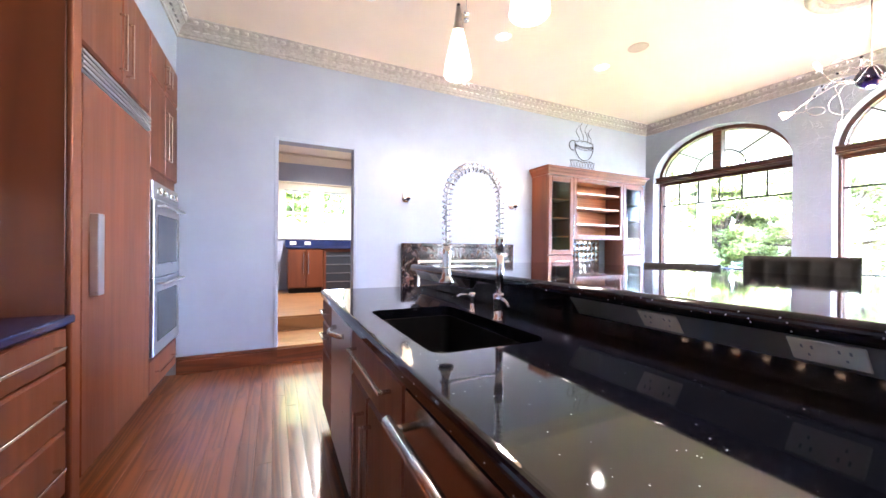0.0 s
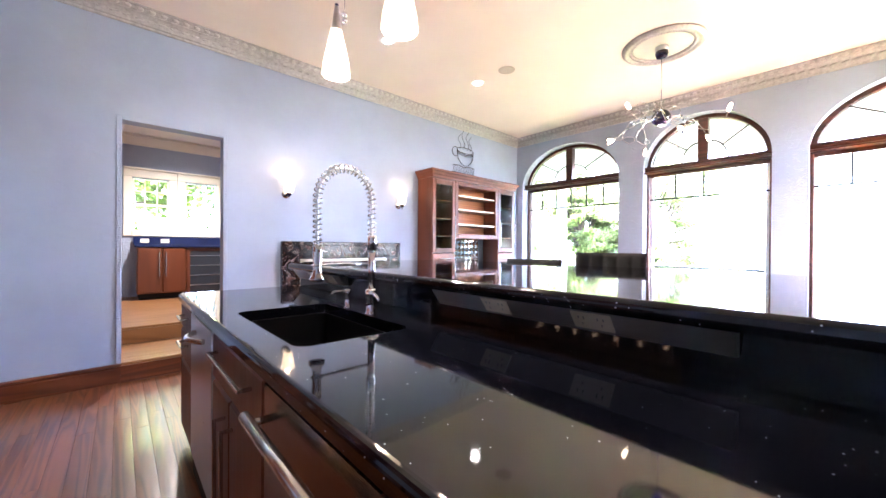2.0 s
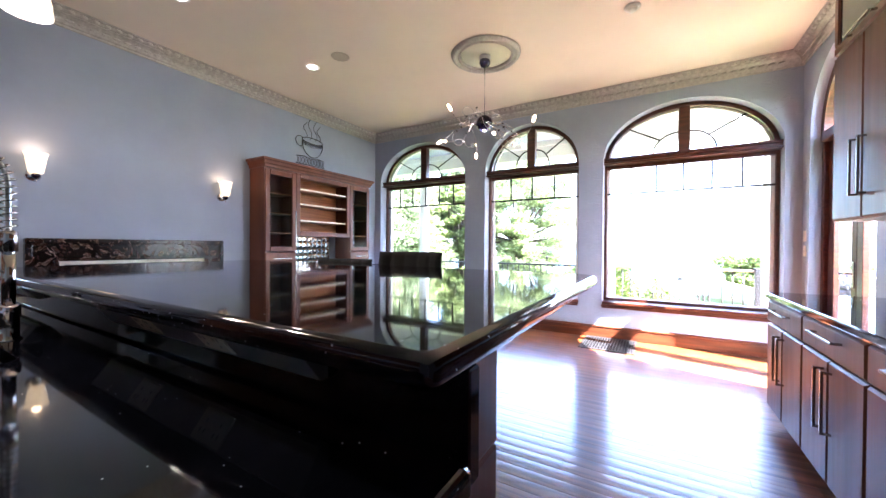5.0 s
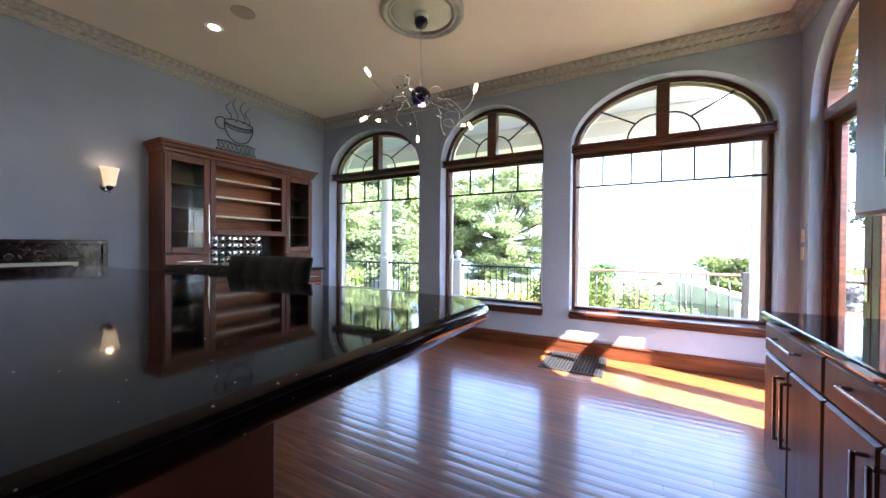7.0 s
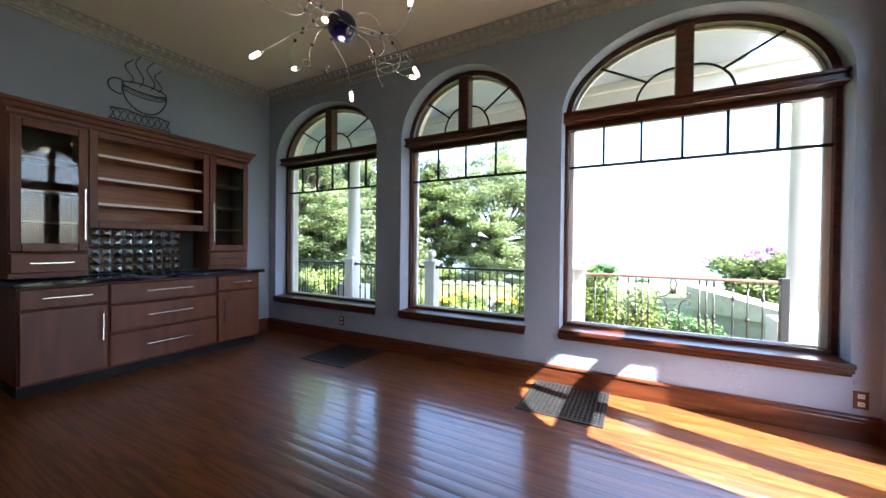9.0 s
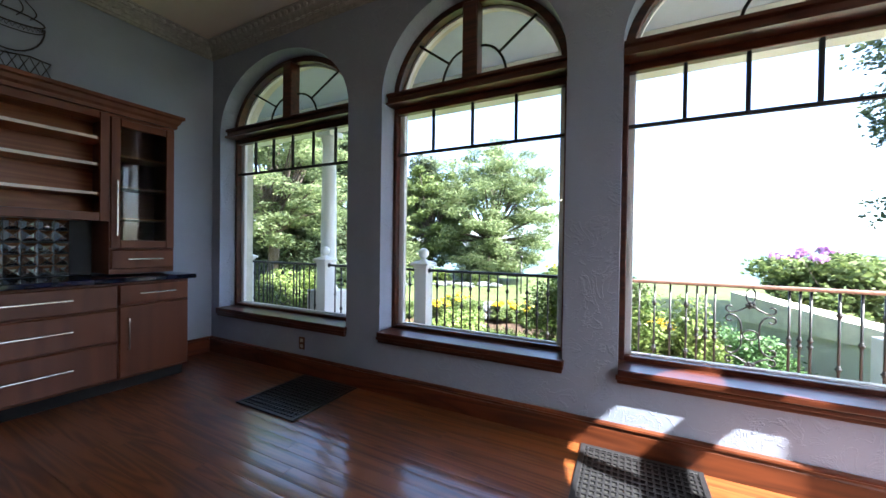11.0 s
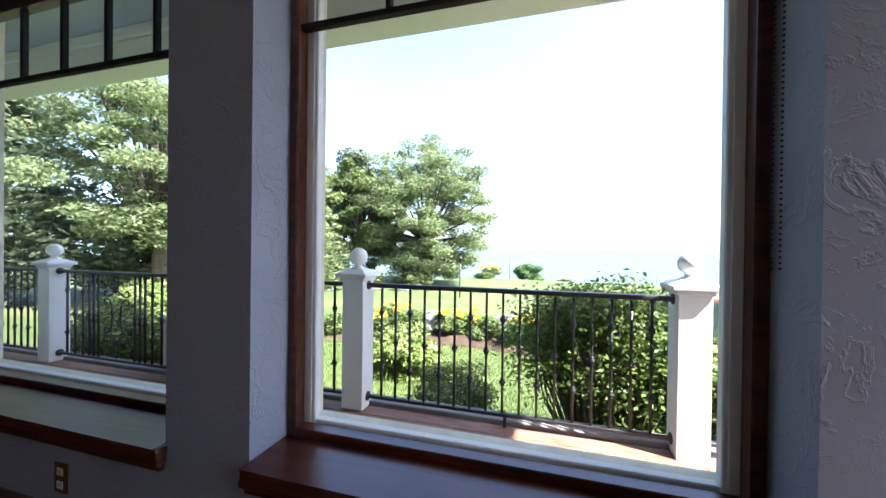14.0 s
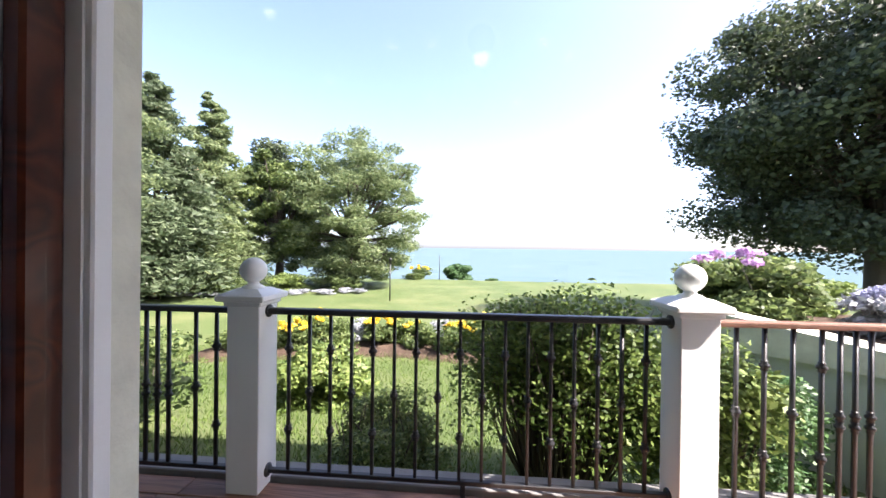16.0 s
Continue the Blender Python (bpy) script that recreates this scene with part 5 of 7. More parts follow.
# ---- wall sconces ----
def sconce(x):
    s = thing("wall_sconce", x, YN, 1.815, "lit wall sconce with a flared white glass shade and cobalt ball", "wall lamp", "sconces beside the fireplace")
    part("backplate", lathe([(0.0, 0.0), (0.052, 0.0), (0.052, 0.006), (0.040, 0.018), (0.0, 0.022)], 24, pose(x, YN - 0.002, 1.850, 90)), M_CHROME, s)
    part("arm", tube([(x, YN - 0.015, 1.840), (x, YN - 0.06, 1.830), (x, YN - 0.095, 1.840)], 0.007, 8), M_CHROME, s)
    part("ball", lathe([(0.030 * math.sin(math.pi * k / 10), 1.843 - 0.030 * math.cos(math.pi * k / 10)) for k in range(11)], 20, Matrix.Translation((x, YN - 0.10, 0))), M_COBALT, s, "cobalt blue glass ball")
    b = lathe([(0.018, 1.855), (0.046, 1.867), (0.054, 1.915), (0.070, 2.015), (0.078, 2.040), (0.075, 2.040), (0.066, 2.011), (0.050, 1.917), (0.042, 1.873), (0.016, 1.861)], 28, Matrix.Translation((x, YN - 0.10, 0)))
    part("shade", b, M_SHADE, s, "frosted flared glass shade")
    part("finial", lathe([(0.0, 1.783), (0.005, 1.787), (0.008, 1.800), (0.004, 1.813), (0.0, 1.815)], 10, Matrix.Translation((x, YN - 0.10, 0))), M_CHROME, s)
    lamp = new("sconce_light", bpy.data.lights.new("sconce_light", "POINT"))
    lamp.data.energy, lamp.data.color, lamp.data.shadow_soft_size = 0.035, (1.0, 0.66, 0.36), 0.03
    lamp.location = (x, YN - 0.10, 2.055)


sconce(1.465)
sconce(3.06)


# ---- pendants over the island ----
def pendant(x, y, z):
    p = thing("pendant_lamp", x, y, z, "lit white cone glass pendant with a silver tip", "pendant lamp", "pendants over the island")
    part("shade", lathe([(0.0, z + 0.012), (0.060, z + 0.004), (0.084, z), (0.088, z + 0.006), (0.082, z + 0.07), (0.036, z + 0.285), (0.033, z + 0.285)], 28, Matrix.Translation((x, y, 0))), M_SHADE, p, "glowing frosted cone shade")
    part("cone_cap", lathe([(0.037, z + 0.278), (0.034, z + 0.300), (0.012, z + 0.440), (0.0, z + 0.442)], 20, Matrix.Translation((x, y, 0))), M_STEEL, p, "brushed metal cone cap")
    part("tip_ball", lathe([(0.013 * math.sin(math.pi * k / 8), z + 0.450 - 0.013 * math.cos(math.pi * k / 8)) for k in range(9)], 12, Matrix.Translation((x, y, 0))), M_COBALT, p)
    part("cord", tube([(x + 0.04, y - 0.03, z + 0.36), (x + 0.04, y - 0.03, H - 0.02)], 0.0022, 6), M_NICKEL, p)
    b = bmesh.new()
    for dz in (0.355, 0.395):
        bm_lathe(b, [(0.019 * math.sin(math.pi * k / 8), z + dz - 0.019 * math.cos(math.pi * k / 8)) for k in range(9)], 12, Matrix.Translation((x + 0.04, y - 0.03, 0)))
    bm_tube(b, [(x + 0.04, y - 0.03, z + 0.37), (x + 0.012, y - 0.008, z + 0.395)], 0.003, 6)
    part("counterweight", b, M_CHROME, p, "two chrome balls on the cord")
    part("canopy", lathe([(0.0, H - 0.001), (0.055, H - 0.001), (0.050, H - 0.018), (0.0, H - 0.024)], 20, Matrix.Translation((x + 0.04, y - 0.03, 0))), M_CHROME, p)
    lamp = new("pendant_light", bpy.data.lights.new("pendant_light", "POINT"))
    lamp.data.energy, lamp.data.color, lamp.data.shadow_soft_size = 0.55, (1.0, 0.88, 0.70), 0.035
    lamp.location = (x, y, z - 0.06)


pendant(1.042, 2.005, 2.330)
pendant(1.004, 1.255, 2.268)


# ---- ceiling fittings ----
def can_light(x, y, watts=0.14):
    c = thing("recessed_light", x, y, H, "lit recessed ceiling spot with a white ring", "ceiling light", "recessed spots")
    part("ring", lathe([(0.050, H - 0.002), (0.062, H - 0.010), (0.078, H - 0.008), (0.084, H - 0.001), (0.050, H - 0.001)], 28, Matrix.Translation((x, y, 0))), M_WHITE, c)
    part("lens", lathe([(0.0, H - 0.004), (0.050, H - 0.004), (0.050, H - 0.002), (0.0, H - 0.002)], 24, Matrix.Translation((x, y, 0))), M_CAN, c, "glowing lens")
    lamp = new("spot_light", bpy.data.lights.new("spot_light", "SPOT"))
    lamp.data.energy, lamp.data.color, lamp.data.spot_size, lamp.data.spot_blend, lamp.data.shadow_soft_size = watts * 4, (1.0, 0.90, 0.76), radians(130), 0.7, 0.05
    lamp.location = (x, y, H - 0.03)


for cx_ in (0.72, 2.10, 3.51):
    can_light(cx_, 3.04)
spk = thing("ceiling_speaker", 3.51, 2.57, H, "round cream perforated ceiling speaker", "speaker")
part("grille", lathe([(0.0, H - 0.007), (0.085, H - 0.007), (0.098, H - 0.005), (0.102, H - 0.001), (0.0, H - 0.001)], 32, Matrix.Translation((3.51, 2.57, 0))), paint("speaker_mesh", (0.44, 0.39, 0.32), 0.7, bump=0.8, bump_scale=500), spk)
smk = thing("smoke_detector", 4.21, -0.35, H, "white round smoke detector", "smoke detector")
part("base", lathe([(0.0, H - 0.018), (0.060, H - 0.018), (0.068, H - 0.010), (0.068, H - 0.001), (0.0, H - 0.001)], 28, Matrix.Translation((4.21, -0.35, 0))), M_WHITE, smk)
part("sensor", lathe([(0.0, H - 0.045), (0.030, H - 0.044), (0.038, H - 0.034), (0.040, H - 0.0185), (0.0, H - 0.0185)], 24, Matrix.Translation((4.21, -0.35, 0))), M_WHITE, smk)

MX, MY = 4.30, 1.115
med = thing("ceiling_medallion", MX, MY, H, "pale green plaster ceiling rose with a silver rope rim", "ceiling rose")
part("disc", lathe([(0.0, H - 0.012), (0.27, H - 0.010), (0.285, H - 0.001), (0.0, H - 0.001)], 48, Matrix.Translation((MX, MY, 0))), M_MEDAL, med)
part("rim", lathe([(0.285, H - 0.002), (0.290, H - 0.022), (0.302, H - 0.030), (0.315, H - 0.020), (0.325, H - 0.024), (0.345, H - 0.040), (0.368, H - 0.034), (0.376, H - 0.018), (0.385, H - 0.014), (0.388, H - 0.001), (0.285, H - 0.001)], 64, Matrix.Translation((MX, MY, 0))), M_CROWN, med, "silver-glazed moulded rim")
b = bmesh.new()
for k in range(72):
    a = 2 * math.pi * k / 72
    bmesh.ops.create_icosphere(b, subdivisions=1, radius=1.0, matrix=Matrix.Translation((MX + 0.297 * math.cos(a), MY + 0.297 * math.sin(a), H - 0.028)) @ Matrix.Rotation(a + 0.6, 4, "Z") @ Matrix.Diagonal((0.014, 0.007, 0.009, 1)))
part("rope_rim", b, M_CROWN, med, "twisted rope bead", True)["kind"] = "stuff"

# ---- chandelier ----
BX, BY, BZ = 4.280, 1.114, 2.632
ch = thing("chandelier", BX, BY, BZ, "chrome curlicue chandelier with a cobalt glass ball and lit bulbs", "chandelier")
part("canopy", lathe([(0.0, H - 0.150), (0.012, H - 0.150), (0.045, H - 0.140), (0.062, H - 0.105), (0.060, H - 0.075), (0.0, H - 0.075)], 28, Matrix.Translation((BX, BY, 0))), M_COBALT, ch, "cobalt glass ceiling cup")
part("canopy_ring", lathe([(0.0, H - 0.075), (0.062, H - 0.075), (0.064, H - 0.030), (0.0, H - 0.012)], 28, Matrix.Translation((BX, BY, 0))), M_STEEL, ch)
part("stem", tube([(BX, BY, BZ + 0.08), (BX, BY, H - 0.148)], 0.0045, 8), M_CHROME, ch)
part("ball", lathe([(0.092 * math.sin(math.pi * k / 18), BZ - 0.092 * math.cos(math.pi * k / 18)) for k in range(19)], 32, Matrix.Translation((BX, BY, 0))), M_COBALT, ch, "dark cobalt glass ball")
RV, FV = Vector((0.48, -0.88, 0)), Vector((0.88, 0.48, 0))


def arm(u, d, up, way, loop, bulb, side_turn=0.7):
    """One curling wire arm from the ball to its end, with a loop on the way; way is the rise of its last stretch."""
    c0 = Vector((BX, BY, BZ))
    out = RV * u + FV * d + Vector((0, 0, up))
    end = c0 + out
    flat = Vector((out.x, out.y, 0)).normalized()
    cross = Vector((-flat.y, flat.x, 0)) * (1 if side_turn > 0 else -1)
    begin = (Matrix.Rotation(side_turn, 3, "Z") @ flat * 0.9 + Vector((0, 0, -0.30 * way))).normalized()
    s = c0 + begin * 0.088
    L = out.length
    last = (flat * (1.0 - 0.75 * abs(way)) + Vector((0, 0, way))).normalized()
    p1 = s + begin * 0.62 * L
    p2 = end - last * 0.55 * L
    pts = []
    n = 72
    lo, hi = 0.30, 0.70
    for k in range(n + 1):
        t = k / n
        p = s * (1 - t) ** 3 + p1 * (3 * t * (1 - t) ** 2) + p2 * (3 * t * t * (1 - t)) + end * t ** 3
        if loop and lo < t < hi:
            a = 2 * math.pi * (t - lo) / (hi - lo)
            p = p + Vector((0, 0, 1)) * loop * (1 - math.cos(a)) + (flat * 0.9 + cross * 0.4) * abs(loop) * 1.25 * math.sin(a)
        pts.append(p)
    ob = part("arm", tube(pts, 0.0028, 6), M_CHROME, ch)

    def bead(m):
        part("bead", lathe([(0.011 * math.sin(math.pi * k / 8), -0.011 * math.cos(math.pi * k / 8)) for k in range(9)], 10, m), M_COBALT, ob, "small cobalt bead")

    bead(Matrix.Translation(pts[n // 3]))
    dirv = (pts[-1] - pts[-3]).normalized()
    m = Matrix.Translation(pts[-1]) @ dirv.to_track_quat("Z", "Y").to_matrix().to_4x4()
    if bulb:
        part("socket", lathe([(0.0, -0.008), (0.009, -0.008), (0.010, 0.012), (0.0, 0.012)], 10, m), M_CHROME, ob)
        part("bulb", lathe([(0.0, 0.012), (0.011, 0.013), (0.014, 0.026), (0.014, 0.066), (0.009, 0.080), (0.0, 0.084)], 12, m), M_BULB, ob, "lit tubular bulb")
    else:
        bead(m)


# eight bulbs all round, then short beaded curls
arm(-0.36, -0.44, -0.03, 0.55, 0.05, True, 0.9)
arm(-0.46, -0.09, -0.21, -0.45, 0.0, True, -0.5)
arm(-0.42, 0.34, -0.10, 0.25, -0.06, True, 0.8)
arm(0.05, -0.44, -0.24, -0.35, 0.045, True, -0.7)
arm(-0.06, 0.46, -0.20, -0.80, 0.0, True, 0.6)
arm(0.46, -0.36, -0.12, 0.95, 0.0, True, -0.8)
arm(0.44, 0.12, -0.18, -0.75, 0.0, True, 0.5)
arm(0.38, 0.40, -0.12, 0.20, -0.07, True, -0.9)
arm(-0.26, 0.02, -0.03, -0.60, 0.065, False, 0.6)
arm(-0.10, -0.20, 0.10, 0.40, 0.03, False, -1.0)
arm(0.20, 0.02, -0.16, -0.70, 0.075, False, 0.7)
arm(0.22, 0.26, -0.26, -0.50, -0.04, False, -0.6)
arm(-0.16, 0.18, -0.20, 0.45, -0.05, False, 0.9)
lamp = new("chandelier_light", bpy.data.lights.new("chandelier_light", "POINT"))
lamp.data.energy, lamp.data.color, lamp.data.shadow_soft_size = 0.15, (1.0, 0.84, 0.64), 0.05
lamp.location = (BX, BY, BZ - 0.12)


# ---- bar stools ----
def bar_stool(lift):
    s = thing("bar_stool", 0, 0, 0, "black leather pedestal bar stool with a channelled rounded back", "bar stool", "stools at the bar")
    b = box(-0.22, -0.225, 0.66, 0.22, 0.225, 0.76, 0.035, 3)
    part("seat", b, M_LEATHER, s, smooth=True)
    # padded back with shallow channels, wrapped a little round the sitter
    b = bmesh.new()
    nu, nv = 40, 12
    def skin(side):
        rows = []
        for j in range(nv + 1):
            t = j / nv
            row = []
            for i in range(nu + 1):
                a = -0.235 + 0.47 * i / nu
                edge = min(1.0, (0.235 - abs(a)) / 0.03, t / 0.06 + 0.05, (1 - t) / 0.06 + 0.05)
                groove = abs(math.sin(math.pi * (i / nu) * 5))
                th = (0.030 + 0.014 * groove ** 0.5 if side < 0 else 0.034) * math.sqrt(max(0.02, edge))
                row.append(b.verts.new((0.235 + 0.12 * t - 0.9 * a * a + side * th, a, 0.79 + (0.385 + lift) * t)))
            rows.append(row)
        return rows
    fr_, bk_ = skin(-1), skin(1)
    for rows, flip in ((fr_, False), (bk_, True)):
        for j in range(nv):
            for i in range(nu):
                q = (rows[j][i], rows[j + 1][i], rows[j + 1][i + 1], rows[j][i + 1])
                b.faces.new(q[::-1] if flip else q).smooth = True
    loop = lambda r: r[0] + [r[j][nu] for j in range(1, nv)] + r[nv][::-1] + [r[j][0] for j in range(nv - 1, 0, -1)]
    la, lb = loop(fr_), loop(bk_)
    for k in range(len(la)):
        j = (k + 1) % len(la)
        b.faces.new((la[k], la[j], lb[j], lb[k])).smooth = True
    bmesh.ops.recalc_face_normals(b, faces=b.faces[:])
    part("backrest", b, M_LEATHER, s)
    part("seat_back_bracket", box(0.195, -0.05, 0.70, 0.235, 0.05, 0.83, 0.01, 2), M_LEATHER, s)
    at = Matrix.Translation((-0.06, 0, 0))
    part("column", lathe([(0.0, 0.012), (0.045, 0.014), (0.030, 0.05), (0.026, 0.40), (0.034, 0.41), (0.034, 0.60), (0.09, 0.655), (0.0, 0.658)], 20, at), M_IRON, s)
    part("base_plate", lathe([(0.0, 0.0), (0.19, 0.0), (0.195, 0.006), (0.17, 0.014), (0.04, 0.024), (0.0, 0.024)], 32, at), M_IRON, s)
    b = tube([(-0.06 + 0.13 * math.cos(2 * math.pi * k / 20), 0.13 * math.sin(2 * math.pi * k / 20), 0.29) for k in range(20)], 0.009, 8, closed=True)
    for k in range(3):
        c, d = math.cos(2 * math.pi * k / 3), math.sin(2 * math.pi * k / 3)
        bm_tube(b, [(-0.06 + 0.025 * c, 0.025 * d, 0.29), (-0.06 + 0.128 * c, 0.128 * d, 0.29)], 0.006, 6)
    part("foot_ring", b, M_STEEL, s)
    return s


s1 = bar_stool(0.035)
s1.matrix_basis = pose(2.37, 0.875, 0, 0, 0, 16)
s2 = bar_stool(-0.03)
s2.matrix_basis = pose(2.36, 1.50, 0, 0, 0, 18)

# ---- cup wall art on the hutch ----
cu = thing("wire_sculpture", 4.44, 4.190, 2.522, "black wire wall sculpture of a steaming cup on a woven tray", "sculpture")
CY, CX, CZ = 4.190, 4.44, 2.522


def wire(name, pts, r=0.005):
    part(name, tube([(CX + x, CY, CZ + 1.03 * z) for x, z in pts], r, 6), M_IRON, cu)


wire("tray_wire", [(-0.29, 0.0), (0.26, 0.0)], 0.006)
wire("tray_wire", [(-0.27, 0.11), (-0.14, 0.125), (0.0, 0.10), (0.14, 0.125), (0.25, 0.11)], 0.006)
for k in range(9):
    x = -0.28 + 0.06 * k
    wire("tray_wire", [(x, 0.0), (x + 0.055, 0.115)], 0.003)
    wire("tray_wire", [(x + 0.055, 0.0), (x, 0.115)], 0.003)
wire("cup_wire", [(0.20 * math.cos(math.pi * (1 + k / 14)) + 0.02, 0.36 + 0.23 * math.sin(math.pi * (1 + k / 14))) for k in range(15)], 0.006)
wire("cup_wire", [(0.02 + 0.20 * math.cos(2 * math.pi * k / 24), 0.385 + 0.045 * math.sin(2 * math.pi * k / 24)) for k in range(25)], 0.006)
wire("cup_wire", [(0.02 + 0.192 * math.cos(math.pi * (1 + k / 14)), 0.335 + 0.045 * math.sin(math.pi * (1 + k / 14))) for k in range(15)], 0.004)
wire("cup_wire", [(0.02 + 0.19 * math.cos(math.pi * (1 + k / 40)), 0.36 + 0.04 * math.sin(math.pi * (1 + k / 40)) + (0.014 if k % 2 else -0.014)) for k in range(41)], 0.003)
wire("handle_wire", [(-0.17 + 0.085 * math.cos(math.radians(60 + 24 * k)) - 0.04, 0.34 + 0.075 * math.sin(math.radians(60 + 24 * k))) for k in range(11)], 0.006)
for x0, h in ((-0.12, 0.26), (-0.03, 0.36), (0.07, 0.32), (0.14, 0.25)):
    wire("steam_wire", [(x0 + 0.035 * math.sin(k / 16 * 2 * math.pi * 1.2), 0.40 + h * k / 16) for k in range(17)], 0.004)


# ---- floor registers ----
def floor_register(x, y):
    v = thing("floor_register", x, y, 0.0, "black cast metal floor register with a square grid", "floor vent", "floor registers under the windows")
    hx, hy = 0.330, 0.312
    b = bmesh.new()
    bm_box(b, -hx, -hy, 0.0, hx, -hy + 0.03, 0.012, 0.003)
    bm_box(b, -hx, hy - 0.03, 0.0, hx, hy, 0.012, 0.003)
    bm_box(b, -hx, -hy + 0.03, 0.0, -hx + 0.03, hy - 0.03, 0.012, 0.003)
    bm_box(b, hx - 0.03, -hy + 0.03, 0.0, hx, hy - 0.03, 0.012, 0.003)
    for o in b.verts:
        o.co += Vector((x, y, 0))
    part("rim", b, M_IRON, v)
    part("well", box(x - hx + 0.03, y - hy + 0.03, 0.0005, x + hx - 0.03, y + hy - 0.03, 0.002), M_DARK, v)
    for k in range(14):
        xx = x - hx + 0.03 + (2 * hx - 0.06) * (k + 0.5) / 14
        part("bar", box(xx - 0.006, y - hy + 0.03, 0.002, xx + 0.006, y + hy - 0.03, 0.010), M_IRON, v)
    for k in range(17):
        yy = y - hy + 0.03 + (2 * hy - 0.06) * (k + 0.5) / 17
        part("bar", box(x - hx + 0.03, yy - 0.005, 0.0025, x + hx - 0.03, yy + 0.005, 0.0095), M_IRON, v)


floor_register(5.61, -0.045)
floor_register(5.60, 2.36)


# ---- outlets and switches ----
def outlet(x, y, z, axis):
    o = thing("wall_outlet", x, y, z, "ivory duplex wall outlet on a brown plate", "outlet")
    def bx(a0, a1, z0, z1, d0, d1):
        return box(x - d1, y + a0, z + z0, x - d0, y + a1, z + z1, 0.001) if axis == "x" else box(x + a0, y + d0, z + z0, x + a1, y + d1, z + z1, 0.001)
    p = part("plate", bx(-0.036, 0.036, -0.058, 0.058, 0.0, 0.006), M_PLATE, o, "brown plate")
    for dz in (-0.026, 0.026):
        f = part("socket", bx(-0.017, 0.017, dz - 0.015, dz + 0.015, 0.006, 0.009), M_OUTLET, p)
        for a in (-0.006, 0.006):
            part("slot", bx(a - 0.0012, a + 0.0012, dz - 0.004, dz + 0.006, 0.009, 0.0095), M_DARK, f)


outlet(XE, 2.75, 0.283, "x")
outlet(XE, -1.845, 0.268, "x")


def switch(x, z):
    o = thing("light_switch", x, YS, z, "ivory wall switch plate", "switch")
    p = part("plate", box(x - 0.036, YS, z - 0.058, x + 0.036, YS + 0.006, z + 0.058, 0.002), M_OUTLET, o)
    part("toggle", box(x - 0.006, YS + 0.006, z - 0.012, x + 0.006, YS + 0.016, z + 0.012, 0.002), M_OUTLET, p)


switch(5.872, 1.385)
switch(5.872, 1.225)

# roller blind chain on the middle window
cn = thing("blind_chain", 6.085, 0.411, 1.15, "dark bead chain hanging beside the window", "blind chain")
b = bmesh.new()
for dx in (0.0, 0.018):
    for k in range(85):
        bmesh.ops.create_icosphere(b, subdivisions=1, radius=0.0035, matrix=Matrix.Translation((6.085, 0.402 + dx, 1.16 + 0.014 * k)))
part("chain", b, M_IRON, cn)["kind"] = "stuff"

# ---- pantry beyond the opening ----
pc = thing("base_cabinet", 0.5, 7.7, 0.35, "cherry pantry cabinet with two doors and long handles", "cabinet")
part("body", box(0.225, 7.352, 0.45, 0.865, 7.995, 1.208), M_CHERRY, pc)
part("toe_kick", box(0.25, 7.45, 0.35, 0.85, 7.99, 0.449), M_DARK, pc)
front("door", pc, "y", 7.351, 0.228, 0.542, 0.465, 1.20, (0.505, 0.93, 0.40, True), -1)
front("door", pc, "y", 7.351, 0.548, 0.862, 0.465, 1.20, (0.590, 0.93, 0.40, True), -1)
wc = thing("wine_cooler", 1.20, 7.7, 0.35, "under-counter wine cooler with a dark glass door", "wine cooler")
part("body", box(0.868, 7.37, 0.352, 1.52, 7.995, 1.208), M_CHERRY, wc)
d = part("door", frame_u(0.872, 1.515, 1.20, 0.05, 7.345, 7.369, 0.003), M_CHERRY, wc)
part("glass", box(0.922, 7.356, 0.36, 1.465, 7.362, 1.15), M_OVENGLASS, d)
for z in (0.55, 0.72, 0.89, 1.06):
    part("rack", box(0.923, 7.350, z, 1.464, 7.3555, z + 0.012), M_STEEL, wc)
pt = thing("worktop", 0.8, 7.65, 1.21, "cobalt blue worktop with a low upstand in the pantry", "worktop")
part("slab", box(0.19, 7.32, 1.209, 1.55, 7.943, 1.25, 0.008, 2), M_BLUE, pt)
part("upstand", box(0.19, 7.920, 1.2505, 1.55, 7.943, 1.385), M_BLUE, pt)
for x in (0.34, 0.62):
    po = thing("wall_outlet", x, 7.92, 1.32, "small white outlet on the blue upstand", "outlet")
    part("plate", box(x - 0.06, 7.912, 1.285, x + 0.06, 7.9198, 1.355, 0.002), M_OUTLET, po)
pcl = thing("recessed_light", 0.87, 7.2, 3.14, "lit recessed spot in the pantry ceiling", "ceiling light")
part("ring", lathe([(0.060, 3.136), (0.085, 3.132), (0.090, 3.139), (0.060, 3.139)], 24, Matrix.Translation((0.87, 7.2, 0))), M_WHITE, pcl)
part("lens", lathe([(0.0, 3.135), (0.060, 3.135), (0.060, 3.138), (0.0, 3.138)], 24, Matrix.Translation((0.87, 7.2, 0))), M_CAN, pcl)
lamp = new("pantry_light", bpy.data.lights.new("pantry_light", "SPOT"))
lamp.data.energy, lamp.data.color, lamp.data.spot_size, lamp.data.spot_blend, lamp.data.shadow_soft_size = 6, (1.0, 0.90, 0.76), radians(150), 0.8, 0.05
lamp.location = (0.87, 6.6, 3.11)
bm = bmesh.new()
